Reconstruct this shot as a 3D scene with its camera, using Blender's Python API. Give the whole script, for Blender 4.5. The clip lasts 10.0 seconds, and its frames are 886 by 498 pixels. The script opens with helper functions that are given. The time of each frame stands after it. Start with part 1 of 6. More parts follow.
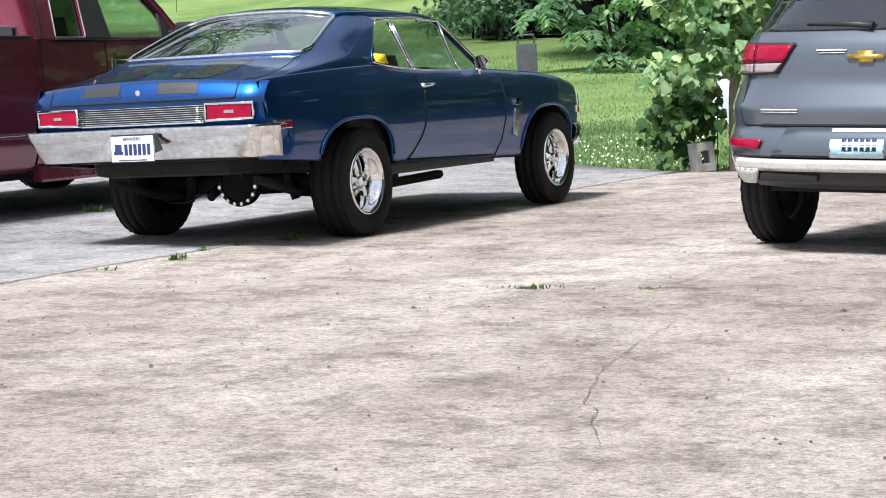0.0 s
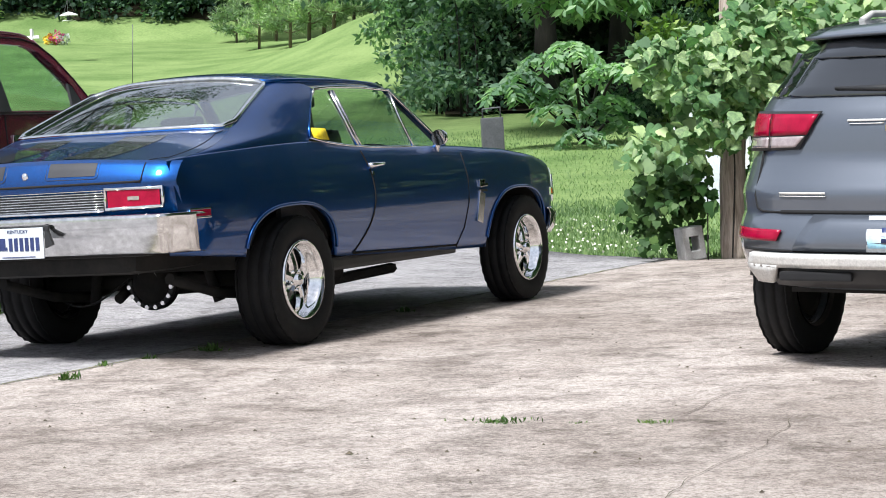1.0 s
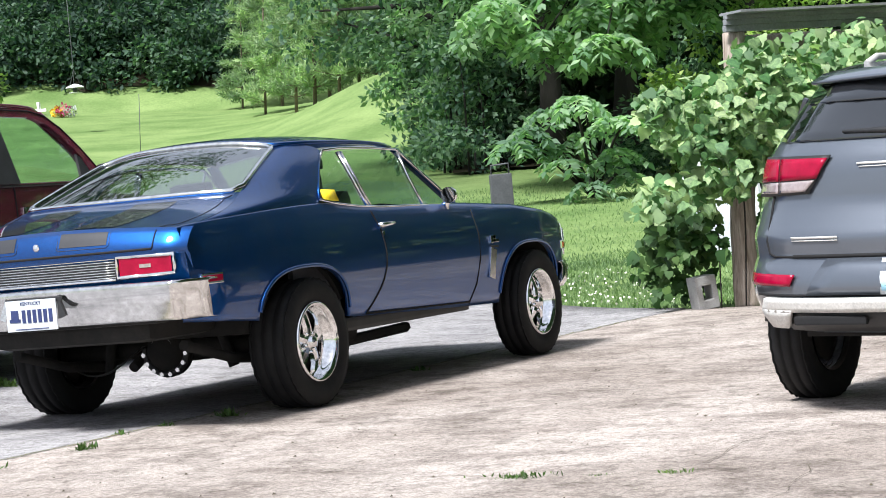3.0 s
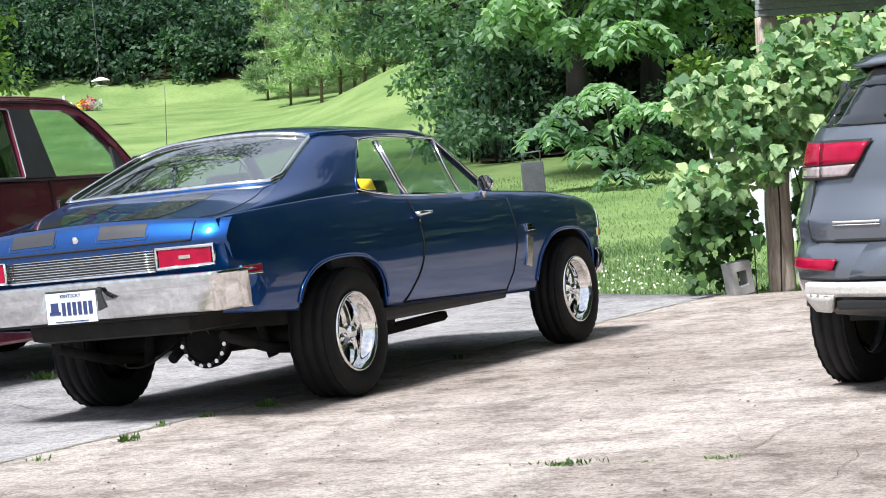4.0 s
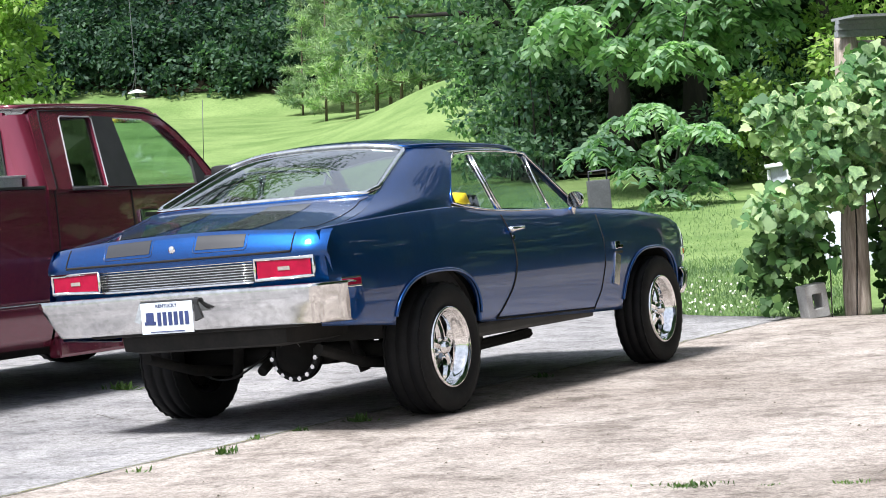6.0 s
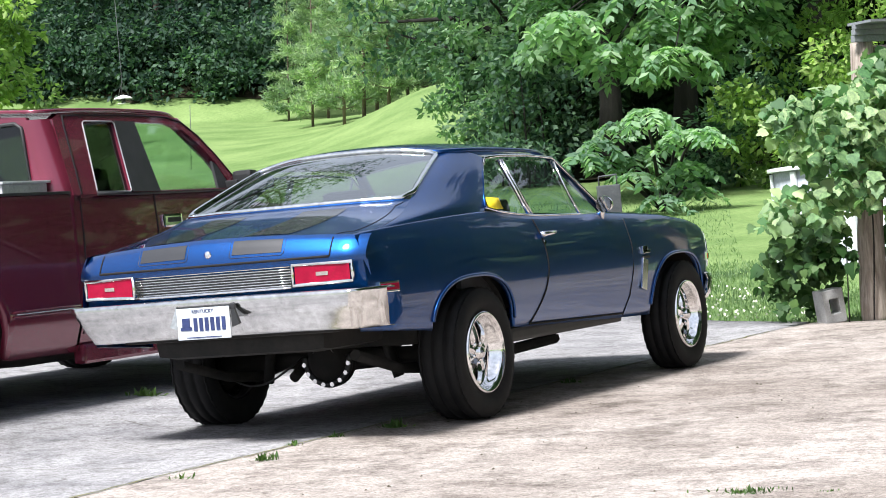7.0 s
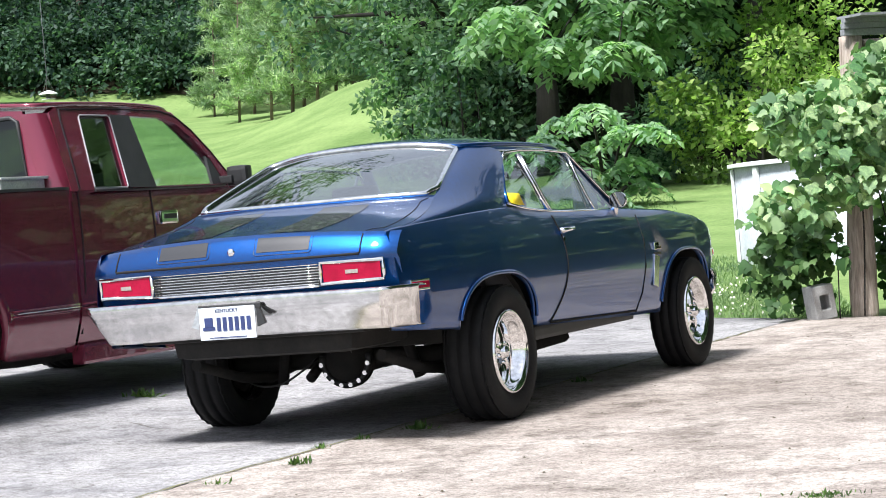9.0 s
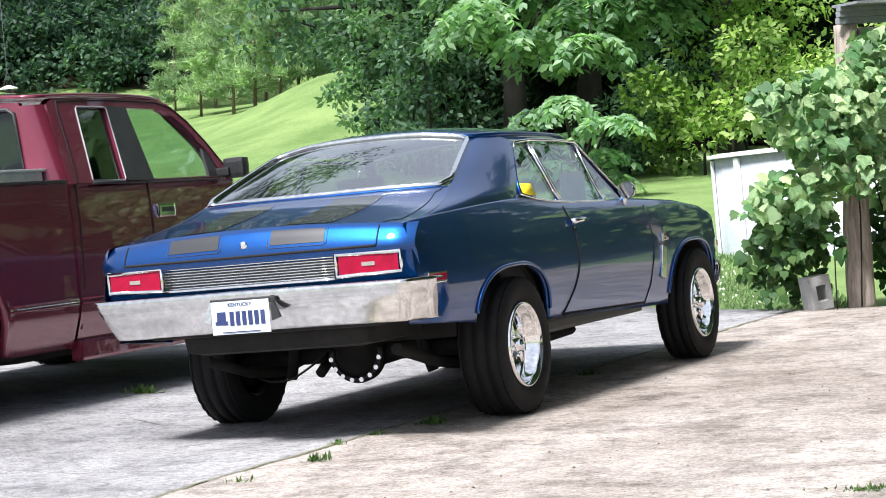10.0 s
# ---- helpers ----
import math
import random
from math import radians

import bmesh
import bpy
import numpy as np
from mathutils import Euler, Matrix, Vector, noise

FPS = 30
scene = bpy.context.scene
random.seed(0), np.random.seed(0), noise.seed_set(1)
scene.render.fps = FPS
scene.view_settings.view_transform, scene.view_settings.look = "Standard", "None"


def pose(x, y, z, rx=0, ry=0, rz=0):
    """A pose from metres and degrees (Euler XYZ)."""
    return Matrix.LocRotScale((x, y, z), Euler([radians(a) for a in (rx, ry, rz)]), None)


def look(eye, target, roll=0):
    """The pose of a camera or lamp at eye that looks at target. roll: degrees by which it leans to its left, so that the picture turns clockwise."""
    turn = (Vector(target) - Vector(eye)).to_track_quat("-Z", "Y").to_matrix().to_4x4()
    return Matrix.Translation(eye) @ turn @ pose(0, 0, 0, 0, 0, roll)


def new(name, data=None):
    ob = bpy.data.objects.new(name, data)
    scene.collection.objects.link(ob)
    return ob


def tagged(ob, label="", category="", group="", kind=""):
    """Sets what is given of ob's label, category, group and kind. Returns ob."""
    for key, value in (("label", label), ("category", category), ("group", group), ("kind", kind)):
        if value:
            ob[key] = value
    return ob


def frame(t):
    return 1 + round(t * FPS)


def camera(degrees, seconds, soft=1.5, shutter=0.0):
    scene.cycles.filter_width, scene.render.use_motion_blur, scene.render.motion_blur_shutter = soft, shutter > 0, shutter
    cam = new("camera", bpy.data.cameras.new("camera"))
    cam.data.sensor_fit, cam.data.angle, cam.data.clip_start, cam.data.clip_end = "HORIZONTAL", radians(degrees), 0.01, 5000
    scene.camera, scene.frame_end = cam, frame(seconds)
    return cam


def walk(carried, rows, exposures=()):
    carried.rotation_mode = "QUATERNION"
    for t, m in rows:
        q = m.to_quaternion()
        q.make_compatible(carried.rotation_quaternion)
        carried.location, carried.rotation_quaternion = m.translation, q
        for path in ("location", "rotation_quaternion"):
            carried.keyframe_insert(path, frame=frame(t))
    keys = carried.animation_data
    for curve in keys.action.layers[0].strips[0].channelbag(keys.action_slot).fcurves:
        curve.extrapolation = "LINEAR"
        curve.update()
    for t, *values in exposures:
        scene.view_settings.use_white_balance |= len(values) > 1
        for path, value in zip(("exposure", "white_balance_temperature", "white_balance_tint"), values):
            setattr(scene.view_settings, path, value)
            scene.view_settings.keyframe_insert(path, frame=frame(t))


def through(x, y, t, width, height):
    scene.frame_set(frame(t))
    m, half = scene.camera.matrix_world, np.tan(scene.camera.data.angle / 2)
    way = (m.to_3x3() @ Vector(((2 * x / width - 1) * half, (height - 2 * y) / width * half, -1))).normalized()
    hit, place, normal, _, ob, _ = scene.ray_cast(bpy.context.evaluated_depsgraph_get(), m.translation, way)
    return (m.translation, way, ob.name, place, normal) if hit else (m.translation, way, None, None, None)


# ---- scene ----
cam = camera(22.4, 10.0, soft=0.95)
PATH = [
    (0, (7.783, -12.107, 0.94), (6.851, -10.344, 0.789), -3.0),
    (0.1, (7.60, -11.68, 0.965), (6.665, -9.919, 0.807), -3.0),
    (0.2, (7.306, -10.994, 0.953), (6.372, -9.232, 0.802), -3.0),
    (0.3, (7.078, -10.523, 0.920), (6.144, -8.761, 0.778), -3.2),
    (0.4, (7.001, -10.371, 0.921), (6.069, -8.606, 0.787), -3.2),
    (0.5, (6.873, -10.144, 0.919), (5.947, -8.376, 0.793), -3.3),
    (1, (6.813, -10.081, 0.942), (5.909, -8.299, 0.858), -3.3),
    (1.5, (6.814, -10.082, 0.939), (5.923, -8.292, 0.885), -3.7),
    (2, (6.824, -10.081, 0.942), (5.936, -8.29, 0.905), -4.2),
    (2.5, (6.815, -10.072, 0.933), (5.919, -8.284, 0.903), -4.8),
    (4, (6.736, -10.087, 0.934), (5.805, -8.318, 0.896), -5.9),
    (4.5, (6.654, -10.153, 0.939), (5.711, -8.389, 0.901), -5.6),
    (5, (6.573, -10.177, 0.948), (5.622, -8.418, 0.917), -5.1),
    (5.5, (6.469, -10.099, 0.945), (5.516, -8.341, 0.922), -4.9),
    (7, (6.07, -10.209, 0.97), (5.136, -8.441, 0.954), -4.9),
    (7.5, (5.949, -10.172, 0.978), (5.027, -8.397, 0.961), -4.9),
    (8, (5.807, -10.086, 0.989), (4.905, -8.301, 0.969), -4.8),
    (8.5, (5.661, -10.111, 0.99), (4.779, -8.316, 0.966), -4.9),
    (9, (5.462, -10.201, 1.018), (4.594, -8.399, 0.992), -5.0),
    (9.5, (5.322, -10.222, 1.024), (4.469, -8.413, 0.995), -5.1),
    (10, (5.129, -10.143, 1.03), (4.295, -8.325, 0.995), -5.3),
]
EXPOSURES = [(0, 0.86), (0.5, 0.76), (1, 0.82), (2, 0.92), (4.5, 0.99), (7, 1.07), (10, 1.12)]
walk(cam, [(t, look(eye, target, roll)) for t, eye, target, roll in PATH], [(t, stops, 6200, 10) for t, stops in EXPOSURES])

# ---- light and exposure ----
world = bpy.data.worlds.new("sky")
scene.world = world
world.use_nodes = True
_wt = world.node_tree
_sky = _wt.nodes.new("ShaderNodeTexSky")
_sky.sky_type = "NISHITA"
_sky.sun_disc = False
_sky.sun_elevation = radians(56)
_sky.sun_rotation = radians(187)
_sky.dust_density = 3.0
_sky.air_density = 1.0
_wt.nodes["Background"].inputs["Strength"].default_value = 0.09
_haze = _wt.nodes.new("ShaderNodeMix")  # bright thin overcast over the clear sky
_haze.data_type = "RGBA"
_haze.inputs[0].default_value = 0.72
_haze.inputs[7].default_value = (4.5, 4.75, 5.2, 1)
_wt.links.new(_sky.outputs["Color"], _haze.inputs[6])
_wt.links.new(_haze.outputs[2], _wt.nodes["Background"].inputs["Color"])
SUN_AIM = Vector((0.08, 0.64, -1.0))
sun = new("sun", bpy.data.lights.new("sun", "SUN"))
sun.data.energy = 4.5
sun.data.angle = radians(12)
sun.data.color = (1.0, 0.98, 0.95)
sun.matrix_world = look((-10, -20, 40), Vector((-10, -20, 40)) + SUN_AIM)


# ---- materials ----
def nodes_of(name):
    m = bpy.data.materials.new(name)
    m.use_nodes = True
    nt = m.node_tree
    return m, nt, nt.nodes["Principled BSDF"]


def noise_node(nt, scale, detail=4.0, rough=0.55, stretch=None, offset=0.0):
    co = nt.nodes.new("ShaderNodeTexCoord")
    mp = nt.nodes.new("ShaderNodeMapping")
    mp.inputs["Location"].default_value = (offset, offset * 0.7, 0)
    if stretch:
        mp.inputs["Scale"].default_value = stretch
    nz = nt.nodes.new("ShaderNodeTexNoise")
    nz.inputs["Scale"].default_value = scale
    nz.inputs["Detail"].default_value = detail
    nz.inputs["Roughness"].default_value = rough
    nt.links.new(co.outputs["Object"], mp.inputs["Vector"])
    nt.links.new(mp.outputs["Vector"], nz.inputs["Vector"])
    return nz.outputs["Fac"]


def ramp_node(nt, src, stops):
    r = nt.nodes.new("ShaderNodeValToRGB")
    r.color_ramp.elements[0].position, r.color_ramp.elements[0].color = stops[0][0], (*stops[0][1], 1)
    r.color_ramp.elements[1].position, r.color_ramp.elements[1].color = stops[-1][0], (*stops[-1][1], 1)
    for p, c in stops[1:-1]:
        r.color_ramp.elements.new(p).color = (*c, 1)
    nt.links.new(src, r.inputs["Fac"])
    return r.outputs["Color"]


def mix_node(nt, a, b, fac, mode="MIX"):
    mx = nt.nodes.new("ShaderNodeMix")
    mx.data_type, mx.blend_type = "RGBA", mode
    for sock, v in ((mx.inputs[0], fac), (mx.inputs[6], a), (mx.inputs[7], b)):
        if isinstance(v, (int, float)):
            sock.default_value = v
        elif isinstance(v, tuple):
            sock.default_value = (*v, 1)
        else:
            nt.links.new(v, sock)
    return mx.outputs[2]


def bump_node(nt, bsdf, src, strength, distance):
    b = nt.nodes.new("ShaderNodeBump")
    b.inputs["Strength"].default_value = strength
    b.inputs["Distance"].default_value = distance
    nt.links.new(src, b.inputs["Height"])
    nt.links.new(b.outputs["Normal"], bsdf.inputs["Normal"])


def surface(name, dark, light, rough=0.5, metal=0.0, scale=6.0, fine=60.0, bump=0.0, coat=0.0, stretch=None, vary=0.0, spec=0.5):
    """A material of two colours mixed by a coarse and a fine noise."""
    m, nt, b = nodes_of(name)
    coarse = noise_node(nt, scale, 4, 0.6, stretch)
    small = noise_node(nt, fine, 3, 0.6, stretch, 3.0)
    mid = tuple((a + c) / 2 for a, c in zip(dark, light))
    col = ramp_node(nt, coarse, [(0.3, dark), (0.5, mid), (0.7, light)])
    shade = ramp_node(nt, small, [(0.3, (0.82, 0.82, 0.82)), (0.7, (1.12, 1.12, 1.12))])
    col = mix_node(nt, col, shade, 1.0, "MULTIPLY")
    if vary:
        info = nt.nodes.new("ShaderNodeObjectInfo")
        geo = nt.nodes.new("ShaderNodeNewGeometry")
        add = nt.nodes.new("ShaderNodeMath")
        add.operation = "ADD"
        nt.links.new(info.outputs["Random"], add.inputs[0])
        nt.links.new(geo.outputs["Random Per Island"], add.inputs[1])
        fr = nt.nodes.new("ShaderNodeMath")
        fr.operation = "FRACT"
        nt.links.new(add.outputs[0], fr.inputs[0])
        v = ramp_node(nt, fr.outputs[0], [(0.0, (1 - vary, 1 - vary, 1 - vary)), (1.0, (1 + vary, 1 + vary * 0.8, 1 + vary * 0.4))])
        col = mix_node(nt, col, v, 1.0, "MULTIPLY")
    nt.links.new(col, b.inputs["Base Color"])
    b.inputs["Roughness"].default_value = rough
    b.inputs["Metallic"].default_value = metal
    b.inputs["Coat Weight"].default_value = coat
    b.inputs["Coat Roughness"].default_value = 0.03
    b.inputs["Specular IOR Level"].default_value = spec
    if bump:
        bump_node(nt, b, small, 0.6, bump)
    return m


def glass(name, tint=(0.85, 0.93, 0.9), dark=0.0, power=3.2):
    """Thin automotive glass: clear with a mirror sheen that grows at grazing angles."""
    m = bpy.data.materials.new(name)
    m.use_nodes = True
    nt = m.node_tree
    nt.nodes.clear()
    out = nt.nodes.new("ShaderNodeOutputMaterial")
    tr = nt.nodes.new("ShaderNodeBsdfTransparent")
    tr.inputs["Color"].default_value = (*[c * (1 - dark) for c in tint], 1)
    gl = nt.nodes.new("ShaderNodeBsdfGlossy")
    gl.inputs["Roughness"].default_value = 0.02
    lw = nt.nodes.new("ShaderNodeLayerWeight")
    lw.inputs["Blend"].default_value = 0.5
    pw = nt.nodes.new("ShaderNodeMath")
    pw.operation = "POWER"
    nt.links.new(lw.outputs["Facing"], pw.inputs[0])
    pw.inputs[1].default_value = power
    fr = nt.nodes.new("ShaderNodeMath")
    fr.operation = "MULTIPLY_ADD"
    nt.links.new(pw.outputs[0], fr.inputs[0])
    fr.inputs[1].default_value, fr.inputs[2].default_value = 0.9, 0.05
    mx = nt.nodes.new("ShaderNodeMixShader")
    nt.links.new(fr.outputs[0], mx.inputs[0])
    nt.links.new(tr.outputs[0], mx.inputs[1])
    nt.links.new(gl.outputs[0], mx.inputs[2])
    nt.links.new(mx.outputs[0], out.inputs["Surface"])
    return m


def leafy(name, dark, light, through=0.35, scale=0.6):
    m, nt, b = nodes_of(name)
    geo = nt.nodes.new("ShaderNodeNewGeometry")
    info = nt.nodes.new("ShaderNodeObjectInfo")
    add = nt.nodes.new("ShaderNodeMath")
    add.operation = "ADD"
    nt.links.new(geo.outputs["Random Per Island"], add.inputs[0])
    nt.links.new(info.outputs["Random"], add.inputs[1])
    fr = nt.nodes.new("ShaderNodeMath")
    fr.operation = "FRACT"
    nt.links.new(add.outputs[0], fr.inputs[0])
    mid = tuple((a * 0.6 + c * 0.4) for a, c in zip(dark, light))
    col = ramp_node(nt, fr.outputs[0], [(0.0, dark), (0.6, mid), (1.0, light)])
    patch = ramp_node(nt, noise_node(nt, scale, 3), [(0.34, (0.5, 0.56, 0.66)), (0.66, (1.22, 1.2, 1.24))])
    col = mix_node(nt, col, patch, 1.0, "MULTIPLY")
    nt.links.new(col, b.inputs["Base Color"])
    b.inputs["Roughness"].default_value = 0.55
    b.inputs["Specular IOR Level"].default_value = 0.28
    tl = nt.nodes.new("ShaderNodeBsdfTranslucent")
    tc = mix_node(nt, col, (0.95, 1.2, 0.6), 1.0, "MULTIPLY")
    nt.links.new(tc, tl.inputs["Color"])
    mx = nt.nodes.new("ShaderNodeMixShader")
    mx.inputs[0].default_value = through
    nt.links.new(b.outputs[0], mx.inputs[1])
    nt.links.new(tl.outputs[0], mx.inputs[2])
    nt.links.new(mx.outputs[0], nt.nodes["Material Output"].inputs["Surface"])
    return m


def concrete(name, dark, light, stain, scale):
    m, nt, b = nodes_of(name)
    broad = noise_node(nt, scale * 0.45, 5, 0.6, (1.0, 0.55, 1.0))
    blot = noise_node(nt, scale * 2.2, 9, 0.78, None, 5.0)
    smudge = noise_node(nt, scale * 5.5, 8, 0.75, (1.0, 0.8, 1.0), 8.0)
    grit = noise_node(nt, 75.0, 5, 0.8, None, 9.0)
    speck = noise_node(nt, 17.0, 9, 0.82, None, 2.0)
    col = ramp_node(nt, broad, [(0.36, dark), (0.5, tuple((a + c) / 2 for a, c in zip(dark, light))), (0.62, light)])
    col = mix_node(nt, col, ramp_node(nt, blot, [(0.38, stain), (0.53, (1, 1, 1))]), 1.0, "MULTIPLY")
    col = mix_node(nt, col, ramp_node(nt, smudge, [(0.36, (0.6, 0.59, 0.57)), (0.47, (1, 1, 1)), (0.66, (1.08, 1.07, 1.06))]), 0.85, "MULTIPLY")
    col = mix_node(nt, col, ramp_node(nt, speck, [(0.38, (0.42, 0.40, 0.37)), (0.48, (1, 1, 1)), (0.62, (1.15, 1.14, 1.13))]), 0.6, "MULTIPLY")
    col = mix_node(nt, col, ramp_node(nt, grit, [(0.41, (0.42, 0.40, 0.38)), (0.5, (1, 1, 1)), (0.59, (1.25, 1.24, 1.23))]), 0.6, "MULTIPLY")
    peb = noise_node(nt, 34.0, 6, 0.8, None, 6.0)
    col = mix_node(nt, col, ramp_node(nt, peb, [(0.40, (0.5, 0.47, 0.44)), (0.48, (1, 1, 1)), (0.60, (1.15, 1.14, 1.13))]), 0.6, "MULTIPLY")
    nt.links.new(col, b.inputs["Base Color"])
    b.inputs["Roughness"].default_value = 0.9
    b.inputs["Specular IOR Level"].default_value = 0.25
    bump_node(nt, b, mix_node(nt, grit, speck, 0.5), 1.0, 0.012)
    return m


M_SLAB = concrete("brown_concrete", (0.285, 0.243, 0.216), (0.455, 0.407, 0.375), (0.56, 0.54, 0.53), 1.0)
M_GREY = concrete("grey_concrete", (0.25, 0.243, 0.25), (0.375, 0.367, 0.375), (0.66, 0.66, 0.68), 1.0)
M_CRACK = surface("crack_dirt", (0.06, 0.05, 0.035), (0.12, 0.1, 0.07), 1.0)
M_LAWN = surface("lawn_soil", (0.10, 0.165, 0.05), (0.20, 0.275, 0.10), 0.95, scale=0.35, fine=9, bump=0.05, spec=0.1)
M_BLADE = leafy("grass_blade", (0.13, 0.21, 0.07), (0.30, 0.40, 0.19), 0.4, 0.3)
M_WEED = leafy("weed_leaf", (0.05, 0.11, 0.02), (0.14, 0.22, 0.05), 0.3, 2.0)


# ---- mesh helpers ----
def lerp(a, b, t):
    return a + (b - a) * t


def ip(x, xs, ys):
    return float(np.interp(x, xs, ys))


def part(name, bm, material, parent=None, label=""):
    """Link a bmesh as one mesh object, under a thing if one is given."""
    me = bpy.data.meshes.new(name)
    bm.to_mesh(me)
    bm.free()
    for m in material if isinstance(material, (list, tuple)) else [material]:
        me.materials.append(m)
    ob = new(name, me)
    if parent:
        ob.parent = parent
    return tagged(ob, label)


def thing(name, label, category, m=None, group="", kind=""):
    ob = new(name)
    ob.empty_display_size = 0.1
    if m is not None:
        ob.matrix_basis = m
    return tagged(ob, label, category, group, kind)


def raw(name, verts, faces, material, parent=None, label="", smooth=False):
    me = bpy.data.meshes.new(name)
    me.from_pydata(verts, [], faces)
    me.materials.append(material)
    if smooth:
        me.polygons.foreach_set("use_smooth", [True] * len(me.polygons))
    me.update()
    ob = new(name, me)
    if parent:
        ob.parent = parent
    return tagged(ob, label)


def box_bm(bm, c, s, rot=None, bevel=0.0):
    """Add a bevelled box of size s about c."""
    r = bmesh.ops.create_cube(bm, size=1.0)
    vs = r["verts"]
    bmesh.ops.scale(bm, vec=s, verts=vs)
    if bevel:
        es = list({e for v in vs for e in v.link_edges})
        r2 = bmesh.ops.bevel(bm, geom=es, offset=bevel, segments=2, affect="EDGES", profile=0.7)
        vs = list({v for v in r2["verts"]} | {v for v in vs if v.is_valid})
    if rot is not None:
        bmesh.ops.rotate(bm, cent=(0, 0, 0), matrix=rot, verts=vs)
    bmesh.ops.translate(bm, vec=c, verts=vs)
    return vs


def box(name, c, s, material, parent=None, label="", bevel=0.0, rot=None):
    bm = bmesh.new()
    box_bm(bm, c, s, rot, bevel)
    return part(name, bm, material, parent, label)


def tube_bm(bm, pts, radii, sides=8, cap=True):
    """Sweep a round section along points."""
    pts = [Vector(p) for p in pts]
    if isinstance(radii, (int, float)):
        radii = [radii] * len(pts)
    rings = []
    ref = None
    for i, p in enumerate(pts):
        d = (pts[min(i + 1, len(pts) - 1)] - pts[max(i - 1, 0)]).normalized()
        if ref is None:
            ref = d.orthogonal().normalized()
        ref = (ref - d * ref.dot(d)).normalized()
        b = d.cross(ref)
        rings.append([bm.verts.new(p + (ref * math.cos(a) + b * math.sin(a)) * radii[i]) for a in [2 * math.pi * k / sides for k in range(sides)]])
    for r0, r1 in zip(rings, rings[1:]):
        for k in range(sides):
            f = bm.faces.new((r0[k], r0[(k + 1) % sides], r1[(k + 1) % sides], r1[k]))
            f.smooth = True
    if cap:
        bm.faces.new(rings[0][::-1])
        bm.faces.new(rings[-1])


def tube(name, pts, radii, material, parent=None, label="", sides=8):
    bm = bmesh.new()
    tube_bm(bm, pts, radii, sides)
    return part(name, bm, material, parent, label)


def grid_bm(bm, rows, smooth=True, close=False):
    """A sheet through rows of points."""
    vs = [[bm.verts.new(p) for p in r] for r in rows]
    n = len(vs[0])
    for a, b in zip(vs, vs[1:]):
        for k in range(n if close else n - 1):
            f = bm.faces.new((a[k], a[(k + 1) % n], b[(k + 1) % n], b[k]))
            f.smooth = smooth
    return vs


def spin_bm(bm, profile, sides=32, axis="x"):
    """Turn a profile of (along, radius) about the x axis."""
    rows = []
    for k in range(sides):
        a = 2 * math.pi * k / sides
        rows.append([(u, r * math.cos(a), r * math.sin(a)) for u, r in profile])
    rows.append(rows[0])
    vs = grid_bm(bm, rows)
    bmesh.ops.remove_doubles(bm, verts=bm.verts, dist=1e-5)
    return vs


def smooth_curve(ctrl, n):
    """Points of a Catmull-Rom curve through control points."""
    c = np.array(ctrl, float)
    c = np.vstack([2 * c[0] - c[1], c, 2 * c[-1] - c[-2]])
    out = []
    m = len(c) - 3
    for k in range(n):
        u = k / (n - 1) * m
        i = min(int(u), m - 1)
        t = u - i
        a, b, d, e = c[i : i + 4]
        out.append(0.5 * (2 * b + (d - a) * t + (2 * a - 5 * b + 4 * d - e) * t * t + (3 * b - a - 3 * d + e) * t**3))
    return np.array(out)


# ---- ground ----
def drop(x):
    """The brown slab falls gently to one side, the grey one rises to the other."""
    return -0.032 * max(0.0, x - 0.7) + float(np.interp(x, [-11, -4, -2.1, -1.2, -0.75, 0.7], [0.45, 0.205, 0.115, 0.05, 0.022, 0.0]))


def beyond(x, y):
    """Metres past the far edge of the driveway."""
    return 0.54 * x + 0.84 * (y - 7.0)


RISE_E = [0, 5, 10, 18, 27.5, 45, 65, 80, 96, 130, 180, 420]
RISE_Z = [0, 0.0, 0.08, 0.5, 1.15, 2.3, 4.0, 5.6, 7.4, 22.0, 58.0, 90.0]
BASE, AHEAD, ACROSS = Vector((6.47, -10.1, 0)), Vector((-0.4765, 0.879, 0)), Vector((0.879, 0.4765, 0))


def lawn_axis(x, y):
    """Distance along and across the axis that runs from the drive over the lawn."""
    v = Vector((x, y, 0)) - BASE
    return v.dot(AHEAD), v.dot(ACROSS)


def spot(d, side, up=None):
    p = BASE + AHEAD * d + ACROSS * side
    p.z = ground_z(p.x, p.y) if up is None else up
    return p


def ground_z(x, y):
    e = beyond(x, y)
    if e <= 0:
        return max(drop(x), -0.4)
    d, side = lawn_axis(x, y)
    rise = float(np.interp(d - 18.5, RISE_E, RISE_Z)) * min(1.0, e / 3.0)
    bank = 2.3 * math.exp(-(((d - 88) / 14) ** 2) - ((side - 1.8) / 4.6) ** 2)
    base = drop(max(min(x, 12), -3)) * max(0.0, min(1.0, (34 - d) / 12))
    rise += 0.06 * max(0.0, -side - 8) * min(1.0, max(0.0, (d - 60) / 40))
    return base + rise + bank + 0.10 * noise.noise((x * 0.12, y * 0.12, 0)) * min(1, e / 10)


